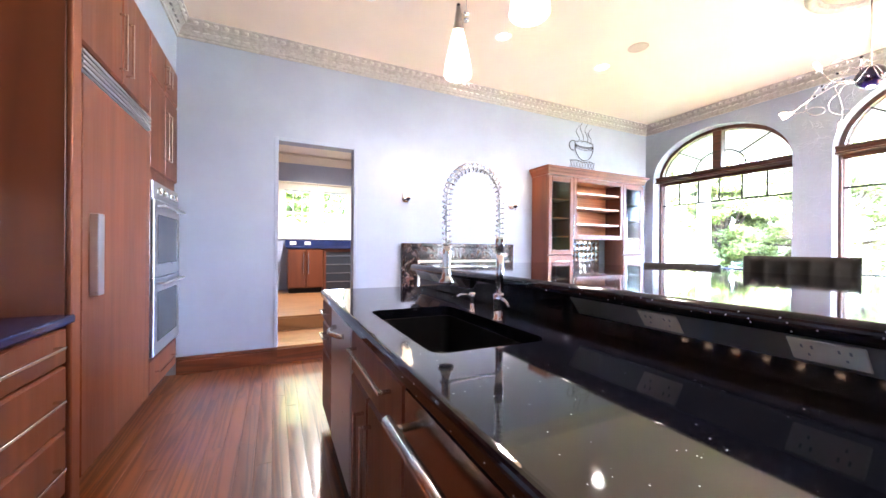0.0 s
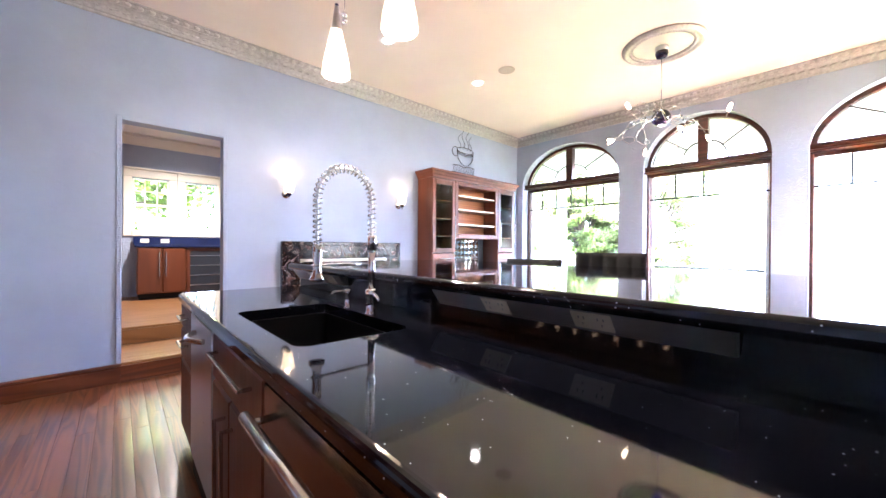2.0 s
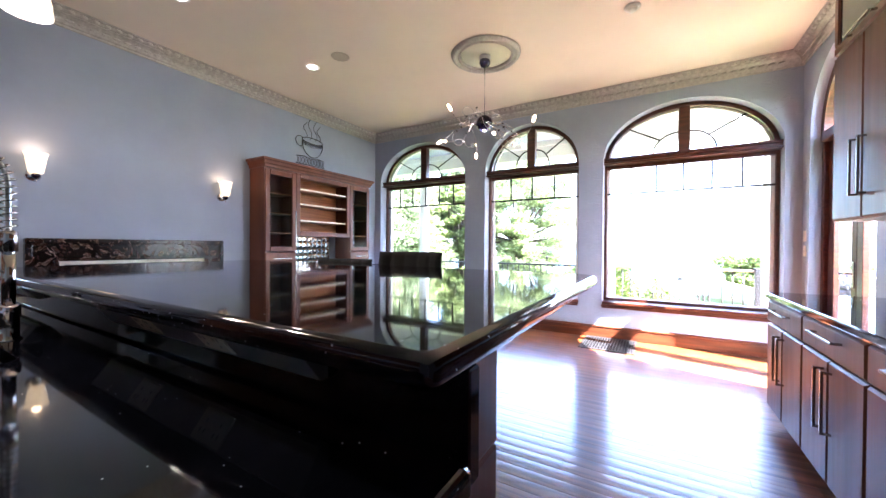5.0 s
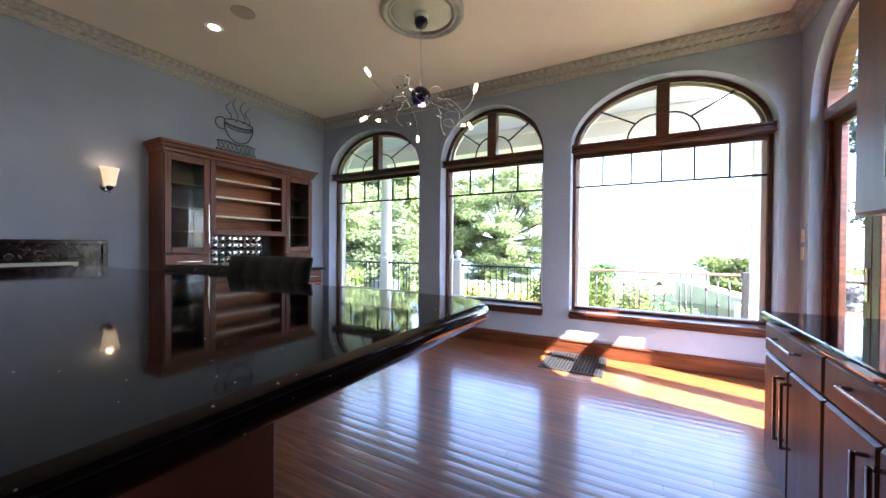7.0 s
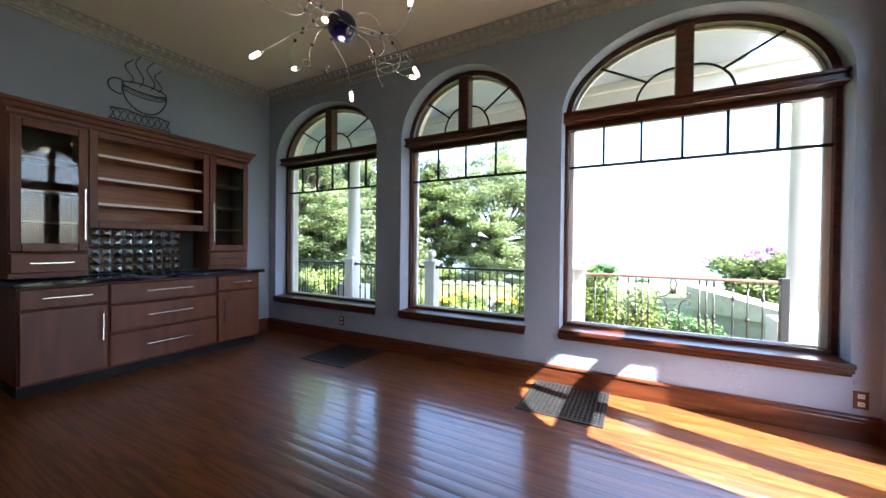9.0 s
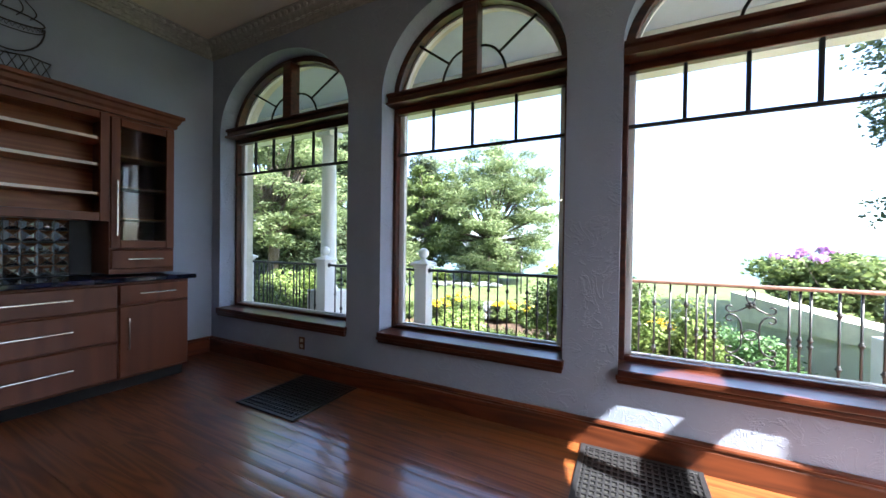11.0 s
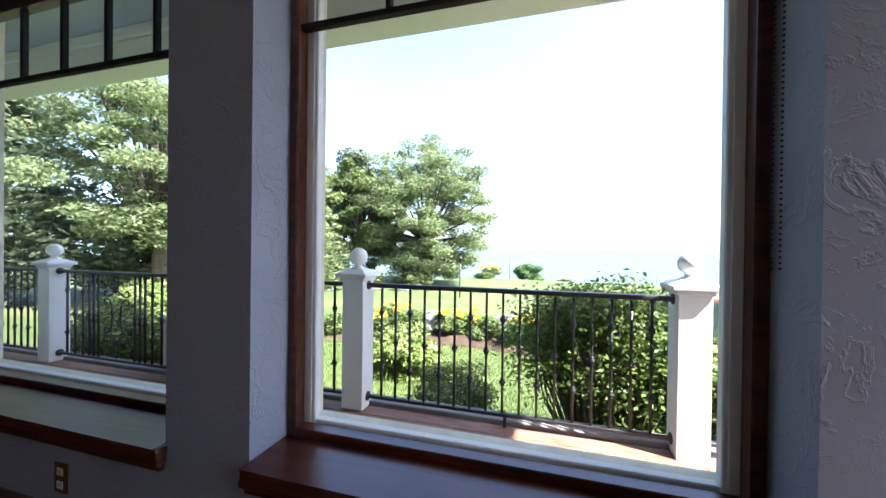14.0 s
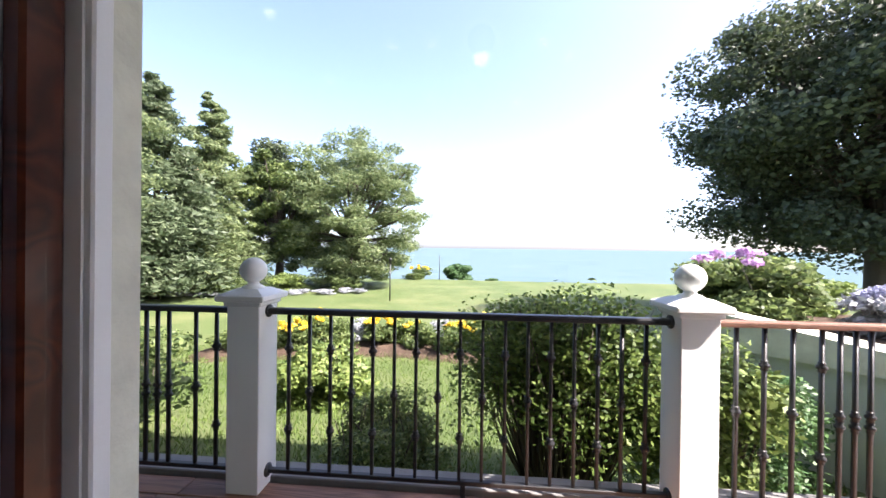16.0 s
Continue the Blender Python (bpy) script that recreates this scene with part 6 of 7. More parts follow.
bm_prism(bm, [(7.999, 2.97), (7.985, 2.97), (7.975, 3.0), (7.90, 3.09), (7.86, 3.10), (7.86, 3.139), (7.999, 3.139)], "x", -1.5, 3.0)
setting("pantry_cornice", bm, M_CASING, "cream coved cornice in the pantry", "cornice")

# ---- porch ----
bm = bmesh.new()
bm_box(bm, 6.36, -6.0, -0.60, 7.62, 9.0, -0.025)
setting("porch_slab", bm, M_CREAM, "cream stucco edge of the porch platform", "porch")
deck = tagged(new("deck"), "brown wooden porch deck boards, partly in the sun", "deck", kind="structure")
bme = box(-0.066, -0.5, 0.0, 0.066, 0.5, 0.022, 0.003)
board = bpy.data.meshes.new("board")
bme.to_mesh(board)
bme.free()
board.materials.append(M_DECK)
rng = random.Random(11)
for k in range(8):
    y = -5.5 - rng.uniform(0, 1)
    while y < 8.0:
        L = rng.uniform(2.2, 3.6)
        share("board", board, Matrix.LocRotScale((6.435 + 0.138 * k, y + L / 2, -0.022), None, (1, L - 0.004, 1)), deck)
        y += L
setting("porch_kerb", box(7.475, -5.5, -0.022, 7.61, 8.0, 0.030, 0.006), M_KERB, "grey painted kerb along the deck edge", "kerb")
bm = bmesh.new()
bm_box(bm, 6.36, -1.55, 3.30, 8.0, 9.0, 3.36)
setting("porch_soffit", bm, M_SOFFIT, "pale painted porch soffit", "soffit")
bm = bmesh.new()
bm_box(bm, 7.56, -2.32, 2.98, 7.86, 9.0, 3.299, 0.01)
bm_box(bm, 7.50, -2.32, 3.20, 7.559, 9.0, 3.299, 0.008)
bm_box(bm, 7.861, -2.32, 3.18, 8.05, 9.0, 3.299, 0.008)
setting("porch_beam", bm, M_WHITE, "white moulded porch beam", "beam")
setting("porch_roof", prism([(6.30, 3.75), (8.25, 3.37), (8.25, 3.47), (6.30, 4.2)], "y", -1.58, 9.0), M_WALLOUT, "low sloping porch roof", "roof")
XRAIL, ZRAIL = 7.445, 0.912


def rail_post(y):
    p = thing("porch_post", XRAIL, y, 0, "white square porch post with a moulded cap and ball", "post", "white posts of the porch railing")
    x = XRAIL
    part("shaft", box(x - 0.085, y - 0.085, 0.0, x + 0.085, y + 0.085, 0.965, 0.004), M_WHITE, p)
    b = bmesh.new()
    bm_box(b, x - 0.098, y - 0.098, 0.9450, x + 0.098, y + 0.098, 0.9700, 0.005)
    bm_box(b, x - 0.125, y - 0.125, 0.9705, x + 0.125, y + 0.125, 1.0020, 0.008, 2)
    r0 = [b.verts.new((x + sx * 0.118, y + sy * 0.118, 1.0025)) for sx, sy in ((-1, -1), (1, -1), (1, 1), (-1, 1))]
    r1 = [b.verts.new((x + sx * 0.060, y + sy * 0.060, 1.0300)) for sx, sy in ((-1, -1), (1, -1), (1, 1), (-1, 1))]
    for k in range(4):
        b.faces.new((r0[k], r0[(k + 1) % 4], r1[(k + 1) % 4], r1[k]))
    b.faces.new(r1)
    part("cap", b, M_WHITE, p)
    part("ball", lathe([(0.058, 1.0280), (0.052, 1.0380), (0.030, 1.0480), (0.026, 1.0620)] + [(0.066 * math.sin(math.pi * k / 14), 1.1220 - 0.066 * math.cos(math.pi * k / 14)) for k in range(2, 15)], 24, Matrix.Translation((x, y, 0))), M_WHITE, p, "turned white ball finial")


POSTS = [7.5, 5.77, 3.97, 2.295, 0.126]
for y in POSTS:
    rail_post(y)


def knuckle(bm, x, y, z, r=0.022):
    bm_lathe(bm, [(0.007, z - 0.026), (r * 0.8, z - 0.022), (r * 0.55, z - 0.013), (r, z - 0.006), (r, z + 0.006), (r * 0.55, z + 0.013), (r * 0.8, z + 0.022), (0.007, z + 0.026)], 8, Matrix.Translation((x, y, 0)))


def railing(y0, y1, gap, cap, panel=None, stand=None):
    """A stretch of iron railing between y0 and y1; panel is the middle of a scrolled panel."""
    r = thing("railing", XRAIL, (y0 + y1) / 2, 0.05, "black wrought iron railing with knuckled balusters", "railing", "porch railing")
    x = XRAIL
    part("handrail", box(x - 0.026, y0, ZRAIL - 0.016, x + 0.026, y1, ZRAIL + 0.016, 0.010, 2), cap, r, "handrail coloured copper-brown for the sunlight on it" if cap is M_RAIL_SUN else "black handrail")
    part("bottom_rail", box(x - 0.014, y0, 0.070, x + 0.014, y1, 0.092, 0.003), M_IRON, r)
    n = max(2, int(round((y1 - y0) / gap)))
    for k in range(1, n):
        y = y0 + (y1 - y0) * k / n
        if panel and abs(y - panel) < 0.43:
            continue
        b = box(x - 0.0075, y - 0.0075, 0.092, x + 0.0075, y + 0.0075, ZRAIL - 0.016)
        for z in ((0.30, 0.72) if k % 2 else (0.50,)):
            knuckle(b, x, y, z)
        part("baluster", b, M_IRON, r)
    if panel:
        for s in (-1, 1):
            for d in (0.245, 0.310, 0.375):
                y = panel + s * d
                b = box(x - 0.0075, y - 0.0075, 0.092, x + 0.0075, y + 0.0075, ZRAIL - 0.016)
                knuckle(b, x, y, 0.50, 0.020)
                knuckle(b, x, y, 0.45, 0.020)
                part("baluster", b, M_IRON, r)
        b = bmesh.new()
        bm_tube(b, [(x, panel + 0.052 * math.cos(2 * math.pi * k / 20), 0.50 + 0.042 * math.sin(2 * math.pi * k / 20)) for k in range(20)], 0.007, 6, closed=True)
        for s in (-1, 1):
            for up in (-1, 1):
                for path in (((0.060, 0.0), (0.060, 0.06), (0.064, 0.10), (0.085, 0.142), (0.118, 0.165)), ((0.0, 0.25), (0.03, 0.236), (0.07, 0.207), (0.115, 0.188))):
                    turn = 1 if path[0][1] else -1
                    end = path[-1]
                    cy_, cz_ = 0.138, end[1] + turn * 0.034
                    curl = [(cy_ + q * math.cos(a), cz_ + turn * q * math.sin(a)) for q, a in [(0.036 * (1 - 0.55 * k / 12), -2.0 + 4.6 * k / 12) for k in range(13)]]
                    bm_tube(b, [(x, panel + s * p, 0.50 + up * q) for p, q in list(path) + curl], 0.0075, 6)
        for up in (-1, 1):
            for k in range(5):
                a = 2 * math.pi * k / 5
                bmesh.ops.create_icosphere(b, subdivisions=1, radius=0.017, matrix=Matrix.Translation((x - 0.008, panel + 0.024 * math.cos(a), 0.50 + up * 0.255 + 0.020 * math.sin(a))))
            bmesh.ops.create_icosphere(b, subdivisions=1, radius=0.014, matrix=Matrix.Translation((x - 0.018, panel, 0.50 + up * 0.255)))
            bm_tube(b, [(x, panel + 0.031 * math.cos(2 * math.pi * k / 16), 0.50 + up * 0.335 + 0.066 * math.sin(2 * math.pi * k / 16)) for k in range(16)], 0.006, 6, closed=True)
        part("scroll_panel", b, M_IRON, r, "scrolled wrought iron panel with a rosette")
    if stand:
        part("stay", box(x - 0.012, stand - 0.012, 0.0, x + 0.012, stand + 0.012, 0.092, 0.002), M_IRON, r)
    b = bmesh.new()
    for ye, s in ((y0, 1), (y1, -1)):
        for z in (ZRAIL, 0.081):
            bm_lathe(b, [(0.0, 0.0), (0.034, 0.0), (0.034, 0.006), (0.026, 0.012), (0.0, 0.012)], 12, pose(x, ye - s * 0.0005, z, -90 * s))
    part("wall_flange", b, M_IRON, r)


H_ = 0.0855
railing(POSTS[1] + H_, POSTS[0] - H_, 0.115, M_IRON)
railing(POSTS[2] + H_, POSTS[1] - H_, 0.115, M_IRON, 4.87)
railing(POSTS[3] + H_, POSTS[2] - H_, 0.115, M_IRON, 3.14)
railing(POSTS[4] + H_, POSTS[3] - H_, 0.112, M_IRON, None, 1.19)
railing(-1.82, POSTS[4] - H_, 0.128, M_RAIL_SUN, -0.909)
ep = thing("railing_end_post", XRAIL, -1.86, 0, "dark square iron post at the end of the railing", "post")
part("shaft", box(XRAIL - 0.035, -1.895, 0.0, XRAIL + 0.035, -1.825, 0.955, 0.004), M_IRON, ep)


def column(x, y):
    c = thing("porch_column", x, y, 0, "tall round white porch column on a square base", "column", "white porch columns")
    part("plinth", box(x - 0.20, y - 0.24, -0.6, x + 0.20, y + 0.24, 0.50, 0.006), M_WHITE, c)
    part("shaft", lathe([(0.145, 0.50), (0.150, 0.53), (0.130, 0.56), (0.118, 0.60), (0.118, 1.6), (0.102, 2.80), (0.118, 2.82), (0.112, 2.85), (0.135, 2.89)], 32, Matrix.Translation((x, y, 0))), M_WHITE, c)
    part("capital", box(x - 0.145, y - 0.145, 2.89, x + 0.145, y + 0.145, 2.979, 0.006), M_WHITE, c)


column(7.76, 4.22)
column(7.76, -2.08)

# ---- ground and sea ----
PROFILE = [(-60.0, -0.5), (6.0, -0.5), (8.0, -0.62), (13.6, -1.30), (26.0, -1.60), (40.0, -1.85), (46.0, -2.7), (56.0, -8.5), (70.0, -14.0)]


def ground_z(x):
    for (x0, z0), (x1, z1) in zip(PROFILE, PROFILE[1:]):
        if x0 <= x <= x1:
            return z0 + (z1 - z0) * (x - x0) / (x1 - x0)
    return PROFILE[-1][1]


bm = bmesh.new()
xs = [-60, 5.8, 6.0] + [7 + 0.8 * k for k in range(52)] + [50, 56, 70]
ys = [-90 + 3 * k for k in range(61)]
grid = [[bm.verts.new((x, y, ground_z(x) + (0.10 * noise.noise(Vector((x * 0.12, y * 0.12, 0))) if x > 9 else 0))) for y in ys] for x in xs]
for i in range(len(xs) - 1):
    for j in range(len(ys) - 1):
        bm.faces.new((grid[i][j], grid[i + 1][j], grid[i + 1][j + 1], grid[i][j + 1])).smooth = True
setting("ground", bm, M_LAWN, "mown sloping lawn above the sea", "lawn")


def water():
    m, n, l, b = mat("sea_water")
    geo = n.new("ShaderNodeNewGeometry")
    mp = node(n, "ShaderNodeVectorMath")
    mp.operation = "MULTIPLY"
    l.new(geo.outputs["Position"], mp.inputs[0])
    mp.inputs[1].default_value = (0.10, 0.03, 1.0)
    w = node(n, "ShaderNodeTexNoise", Scale=1.0, Detail=8.0, Roughness=0.6)
    l.new(mp.outputs[0], w.inputs["Vector"])
    bp = node(n, "ShaderNodeBump", Strength=0.35, Distance=0.4)
    l.new(w.outputs["Fac"], bp.inputs["Height"])
    l.new(bp.outputs["Normal"], b.inputs["Normal"])
    r = ramp(n, [(0.3, (0.066, 0.105, 0.128)), (0.7, (0.090, 0.130, 0.152))])
    l.new(w.outputs["Fac"], r.inputs["Fac"])
    l.new(r.outputs["Color"], b.inputs["Base Color"])
    b.inputs["Roughness"].default_value = 0.6
    b.inputs["Specular IOR Level"].default_value = 0.0
    return m


bm = bmesh.new()
v = [bm.verts.new(p) for p in ((46, -4500, -8.0), (4500, -4500, -8.0), (4500, 4500, -8.0), (46, 4500, -8.0))]
bm.faces.new(v)
setting("sea", bm, water(), "calm pale blue sea reaching the horizon", "sea")


# ---- plants ----
def leaf_cloud(name, clumps, per, size, material, parent, seed, thin=0.45, label="", droop=0.0, shell=0.55):
    """Many small leaf blades scattered through clumps (x, y, z, rx, ry, rz), thicker towards the outside."""
    r = np.random.RandomState(seed)
    vs, fs = [], []
    vn = 0
    for cx_, cy_, cz_, rx, ry, rz in clumps:
        n = int(per)
        d = r.normal(size=(n, 3))
        d /= np.linalg.norm(d, axis=1)[:, None]
        rad = shell + (1.0 - shell) * r.rand(n) ** 0.6
        rad *= 1.0 + 0.16 * np.sin(d[:, 0] * 7 + cx_) * np.cos(d[:, 1] * 6 + cy_)
        p = d * rad[:, None] * np.array((rx, ry, rz)) + np.array((cx_, cy_, cz_))
        u = r.normal(size=(n, 3))
        u /= np.linalg.norm(u, axis=1)[:, None]
        u[:, 2] = u[:, 2] * 0.6 - droop
        w = np.cross(u, d + 0.35 * r.normal(size=(n, 3)))
        w /= np.linalg.norm(w, axis=1)[:, None] + 1e-9
        s = size * (0.6 + 0.8 * r.rand(n))[:, None]
        a, b, c, e = p - u * s * 0.5, p + w * s * thin * 0.5, p + u * s * 0.5, p - w * s * thin * 0.5
        vs.append(np.stack((a, b, c, e), axis=1).reshape(-1, 3))
        k = np.arange(n)[:, None] * 4 + vn + np.array((0, 1, 2, 3))
        fs.append(k)
        vn += 4 * n
    V = np.concatenate(vs)
    F = np.concatenate(fs)
    me = bpy.data.meshes.new(name)
    me.from_pydata(V.tolist(), [], F.tolist())
    me.materials.append(material)
    ob = new(name, me)
    ob.parent = parent
    ob.matrix_parent_inverse = parent.matrix_basis.inverted()
    if label:
        ob["label"] = label
    return ob


def limbs(bm, base, tips, r0, r):
    for t in tips:
        t = Vector(t)
        b0 = Vector(base)
        mid = b0.lerp(t, 0.5) + Vector((r.uniform(-0.3, 0.3), r.uniform(-0.3, 0.3), 0.25))
        pts = [b0 * (1 - s) ** 2 + mid * 2 * s * (1 - s) + t * s * s for s in [k / 6 for k in range(7)]]
        bm_tube(bm, pts, r0, 6, r0 * 0.25)


def conifer(name, x, y, height, radius, material, label, seed, tiers=13, size=0.34, per=230):
    r = random.Random(seed)
    z0 = ground_z(x) - 0.1
    t = thing(name, x, y, z0, label, "tree")
    bm = bmesh.new()
    bm_tube(bm, [(x, y, z0 - 0.1), (x + 0.1, y, z0 + height * 0.5), (x, y + 0.1, z0 + height * 0.97)], height * 0.022, 8, 0.03)
    clumps = []
    for k in range(tiers * 3):
        f = (k + r.uniform(-0.4, 0.4)) / (tiers * 3 - 1)
        f = min(1.0, max(0.0, f))
        zz = z0 + height * (0.06 + 0.90 * f)
        rr = radius * (1 - f) ** 0.8 * r.uniform(0.75, 1.15) + 0.28
        m = max(2, int(5 * (1 - f) + 3))
        for j in range(m):
            a = 2 * math.pi * (j + r.random()) / m
            q = rr * r.uniform(0.35, 1.0)
            px, py = x + q * math.cos(a), y + q * math.sin(a)
            c = (rr * 0.30 + 0.16) * r.uniform(0.7, 1.3)
            clumps.append((px, py, zz + r.uniform(-0.35, 0.35), c, c, c * r.uniform(0.35, 0.7)))
            if j % 3 == 0:
                bm_tube(bm, [(x, y, zz - 0.1), (px, py, zz + 0.05)], 0.05 * (1 - f) + 0.02, 5, 0.012)
    part("trunk", bm, M_BARK, t)
    leaf_cloud("crown", clumps, per * 0.5, size, material, t, seed, 0.30, "", 0.15, 0.20)
    return t


def broadleaf(name, x, y, height, radius, material, label, seed, clear=0.18, nclump=34, per=420, size=0.26, squash=0.9, thin=0.55, clump=1.0):
    r = random.Random(seed)
    z0 = ground_z(x) - 0.1
    t = thing(name, x, y, z0, label, "tree")
    bm = bmesh.new()
    zc = z0 + height * (clear + (1 - clear) / 2)
    hz = height * (1 - clear) / 2
    bm_tube(bm, [(x, y, z0 - 0.1), (x + 0.15, y - 0.1, z0 + height * 0.3), (x, y, z0 + height * 0.62)], height * 0.030, 8, height * 0.012)
    clumps, tips = [], []
    for k in range(nclump):
        u = r.uniform(-1, 1)
        a = r.uniform(0, 2 * math.pi)
        q = math.sqrt(1 - u * u)
        f = r.uniform(0.45, 0.96 - 0.08 * clump)
        cr = radius * r.uniform(0.20, 0.36) * clump
        px, py, pz = x + radius * f * q * math.cos(a), y + radius * f * q * math.sin(a), zc + hz * f * u
        clumps.append((px, py, pz, cr, cr, cr * squash * 0.8))
        if k % 3 == 0:
            tips.append((px, py, pz))
    limbs(bm, (x, y, z0 + height * 0.28), tips, height * 0.011, r)
    part("trunk", bm, M_BARK, t)
    leaf_cloud("crown", clumps, per, size, material, t, seed, thin, "", 0.1, 0.35)
    return t


def shrub(name, x, y, w, h, material, label, seed, per=260, size=0.085, nclump=18, flowers=None, z=None, twigs=10, cat="shrub", low=0.1, deep=None):
    r = random.Random(seed)
    z0 = (ground_z(x) if z is None else z) - 0.03
    t = thing(name, x, y, z0, label, cat)
    dp = deep or w
    bm = bmesh.new()
    for k in range(twigs):
        a = r.uniform(0, 2 * math.pi)
        q = r.uniform(0.2, 0.85)
        e = Vector((x + w / 2 * q * math.cos(a), y + dp / 2 * q * math.sin(a), z0 + h * r.uniform(0.50, 0.90)))
        s = Vector((x + 0.15 * w * math.cos(a), y + 0.15 * dp * math.sin(a), z0))
        mid = s.lerp(e, 0.5) + Vector((r.uniform(-0.1, 0.1) * w, r.uniform(-0.1, 0.1) * w, 0))
        bm_tube(bm, [s, mid, e], 0.012, 5, 0.003)
    if twigs:
        part("stems", bm, M_BARK, t)
    clumps = []
    for k in range(nclump):
        a = r.uniform(0, 2 * math.pi)
        q = math.sqrt(r.random()) * 0.78
        f = r.uniform(low, 0.85) * (1 - 0.25 * q * q)
        c = r.uniform(0.17, 0.27)
        clumps.append((x + w / 2 * q * math.cos(a), y + dp / 2 * q * math.sin(a), z0 + h * f, w * c, dp * c, h * c * 0.8))
    leaf_cloud("foliage", clumps, per, size, material, t, seed, 0.45, "", 0.1, 0.30)
    if flowers:
        fl = []
        for k in range(flowers[1]):
            a = r.uniform(0, 2 * math.pi)
            q = math.sqrt(r.random()) * 0.8
            fl.append((x + w / 2 * q * math.cos(a), y + dp / 2 * q * math.sin(a), z0 + h * (1.0 - 0.25 * q * q) + r.uniform(-0.05, 0.04), flowers[2], flowers[2], flowers[2] * 0.7))
        leaf_cloud("flowers", fl, 45, flowers[3], flowers[0], t, seed + 1, 0.7)
    return t


# hedge shrubs close behind the railing
shrub("shrub", 8.55, 0.42, 1.20, 1.74, M_HEDGE, "dense green shrub with bare brown stems below", 21, 520, 0.052, 44, None, None, 260, low=0.50, deep=1.62)
shrub("shrub", 8.75, 1.90, 1.10, 0.74, M_SHRUB, "low feathery green shrub behind the railing", 22, 620, 0.045, 26, None, None, 40)
shrub("shrub", 8.32, -0.48, 0.95, 1.42, M_BRIGHT, "light yellow-green leafy shrub beside a porch post", 23, 520, 0.06, 20, None, None, 30, low=0.25)
shrub("shrub", 9.0, -1.20, 1.15, 1.22, M_DARKSHRUB, "dark green mounded shrub below the railing", 24, 620, 0.05, 24, None, None, 8)
shrub("shrub", 10.7, 3.20, 1.40, 0.92, M_BRIGHT, "golden-leaved shrub on the lawn", 25, 520, 0.095, 20, None, None, 14)
shrub("shrub", 8.9, 4.9, 1.9, 1.25, M_SHRUB, "green leafy shrub behind the railing", 27, 520, 0.09, 22, None, None, 12)
shrub("shrub", 9.1, 6.9, 2.0, 1.25, M_SHRUB, "green leafy shrub at the end of the porch", 28, 480, 0.09, 22, None, None, 10)
shrub("shrub", 9.7, 7.6, 1.6, 1.55, M_BRIGHT, "bright golden-green shrub in the garden", 29, 420, 0.11, 18, None, None, 8)
# curved flower bed
bm = bmesh.new()
for k in range(17):
    a = k / 16
    y = -1.2 + 8.2 * a
    x = 13.2 + 1.5 * math.sin(a * 3.0)
    bmesh.ops.create_icosphere(bm, subdivisions=2, radius=1.0, matrix=Matrix.Translation((x, y, ground_z(x) - 0.02)) @ Matrix.Diagonal((0.95, 0.55, 0.12, 1)))
tagged(part("mulch_bed", bm, M_SOIL, None), "dark mulch of the flower bed in the lawn", "flower bed", kind="structure")
rb = random.Random(77)
for k in range(15):
    a = (k + 0.5) / 15
    y = -1.0 + 7.9 * a
    x = 13.35 + 1.5 * math.sin(a * 3.0) + rb.uniform(-0.25, 0.35)
    kind = k % 4
    if kind == 0:
        shrub("perennial", x, y, rb.uniform(0.9, 1.2), rb.uniform(0.75, 0.95), M_SHRUB, "clump of perennials topped with yellow flowers", 300 + k, 260, 0.10, 12, (M_YELLOW, 16, 0.07, 0.07), None, 0, "plant", 0.2)
    elif kind == 1:
        shrub("perennial", x, y, rb.uniform(0.8, 1.1), rb.uniform(0.6, 0.8), M_SILVER, "silvery grey-leaved border plant", 300 + k, 240, 0.07, 10, None, None, 0, "plant", 0.2)
    elif kind == 2:
        shrub("perennial", x, y, rb.uniform(0.9, 1.3), rb.uniform(0.7, 0.9), M_SHRUB, "green border plant in the mulch bed", 300 + k, 280, 0.09, 12, None, None, 0, "plant", 0.2)
    else:
        shrub("perennial", x, y, rb.uniform(0.9, 1.2), rb.uniform(0.7, 1.0), M_BRIGHT, "yellow-green border plant with yellow blooms", 300 + k, 260, 0.10, 12, (M_YELLOW, 8, 0.07, 0.07), None, 0, "plant", 0.2)
# far round hedge and shore planting
shrub("clipped_bush", 41.0, 2.5, 2.7, 1.75, M_DARKSHRUB, "round clipped bush at the edge of the lawn", 31, 900, 0.16, 26, None, None, 0, "bush")
shrub("shrub", 40.0, 6.3, 2.6, 1.3, M_SHRUB, "low shore shrub beside the trees", 32, 300, 0.2, 14, (M_YELLOW, 8, 0.15, 0.15), None, 0)
shrub("shrub", 43.0, -0.8, 1.6, 0.5, M_DARKSHRUB, "small dark shore plant", 33, 200, 0.15, 8, None, None, 0)
for k, (x, y, w, h) in enumerate([(27, 12.5, 3.0, 1.2), (25, 14.8, 3.2, 1.3), (24, 17.2, 3.0, 1.1), (28.5, 9.6, 2.6, 1.1), (22, 19.5, 3.0, 1.3)]):
    shrub("shrub", x, y, w, h, M_SHRUB if k % 2 else M_BRIGHT, "garden shrub below the trees", 40 + k, 420, 0.17, 18, None, None, 0)
for k in range(7):
    x, y = 24.5 + 0.6 * k, 16.5 - 1.35 * k
    shrub("ground_cover", x - 1.2, y, 1.5, 0.4, M_SILVER, "low pale ground cover along the border", 60 + k, 220, 0.10, 10, None, None, 0, "plant", 0.2)

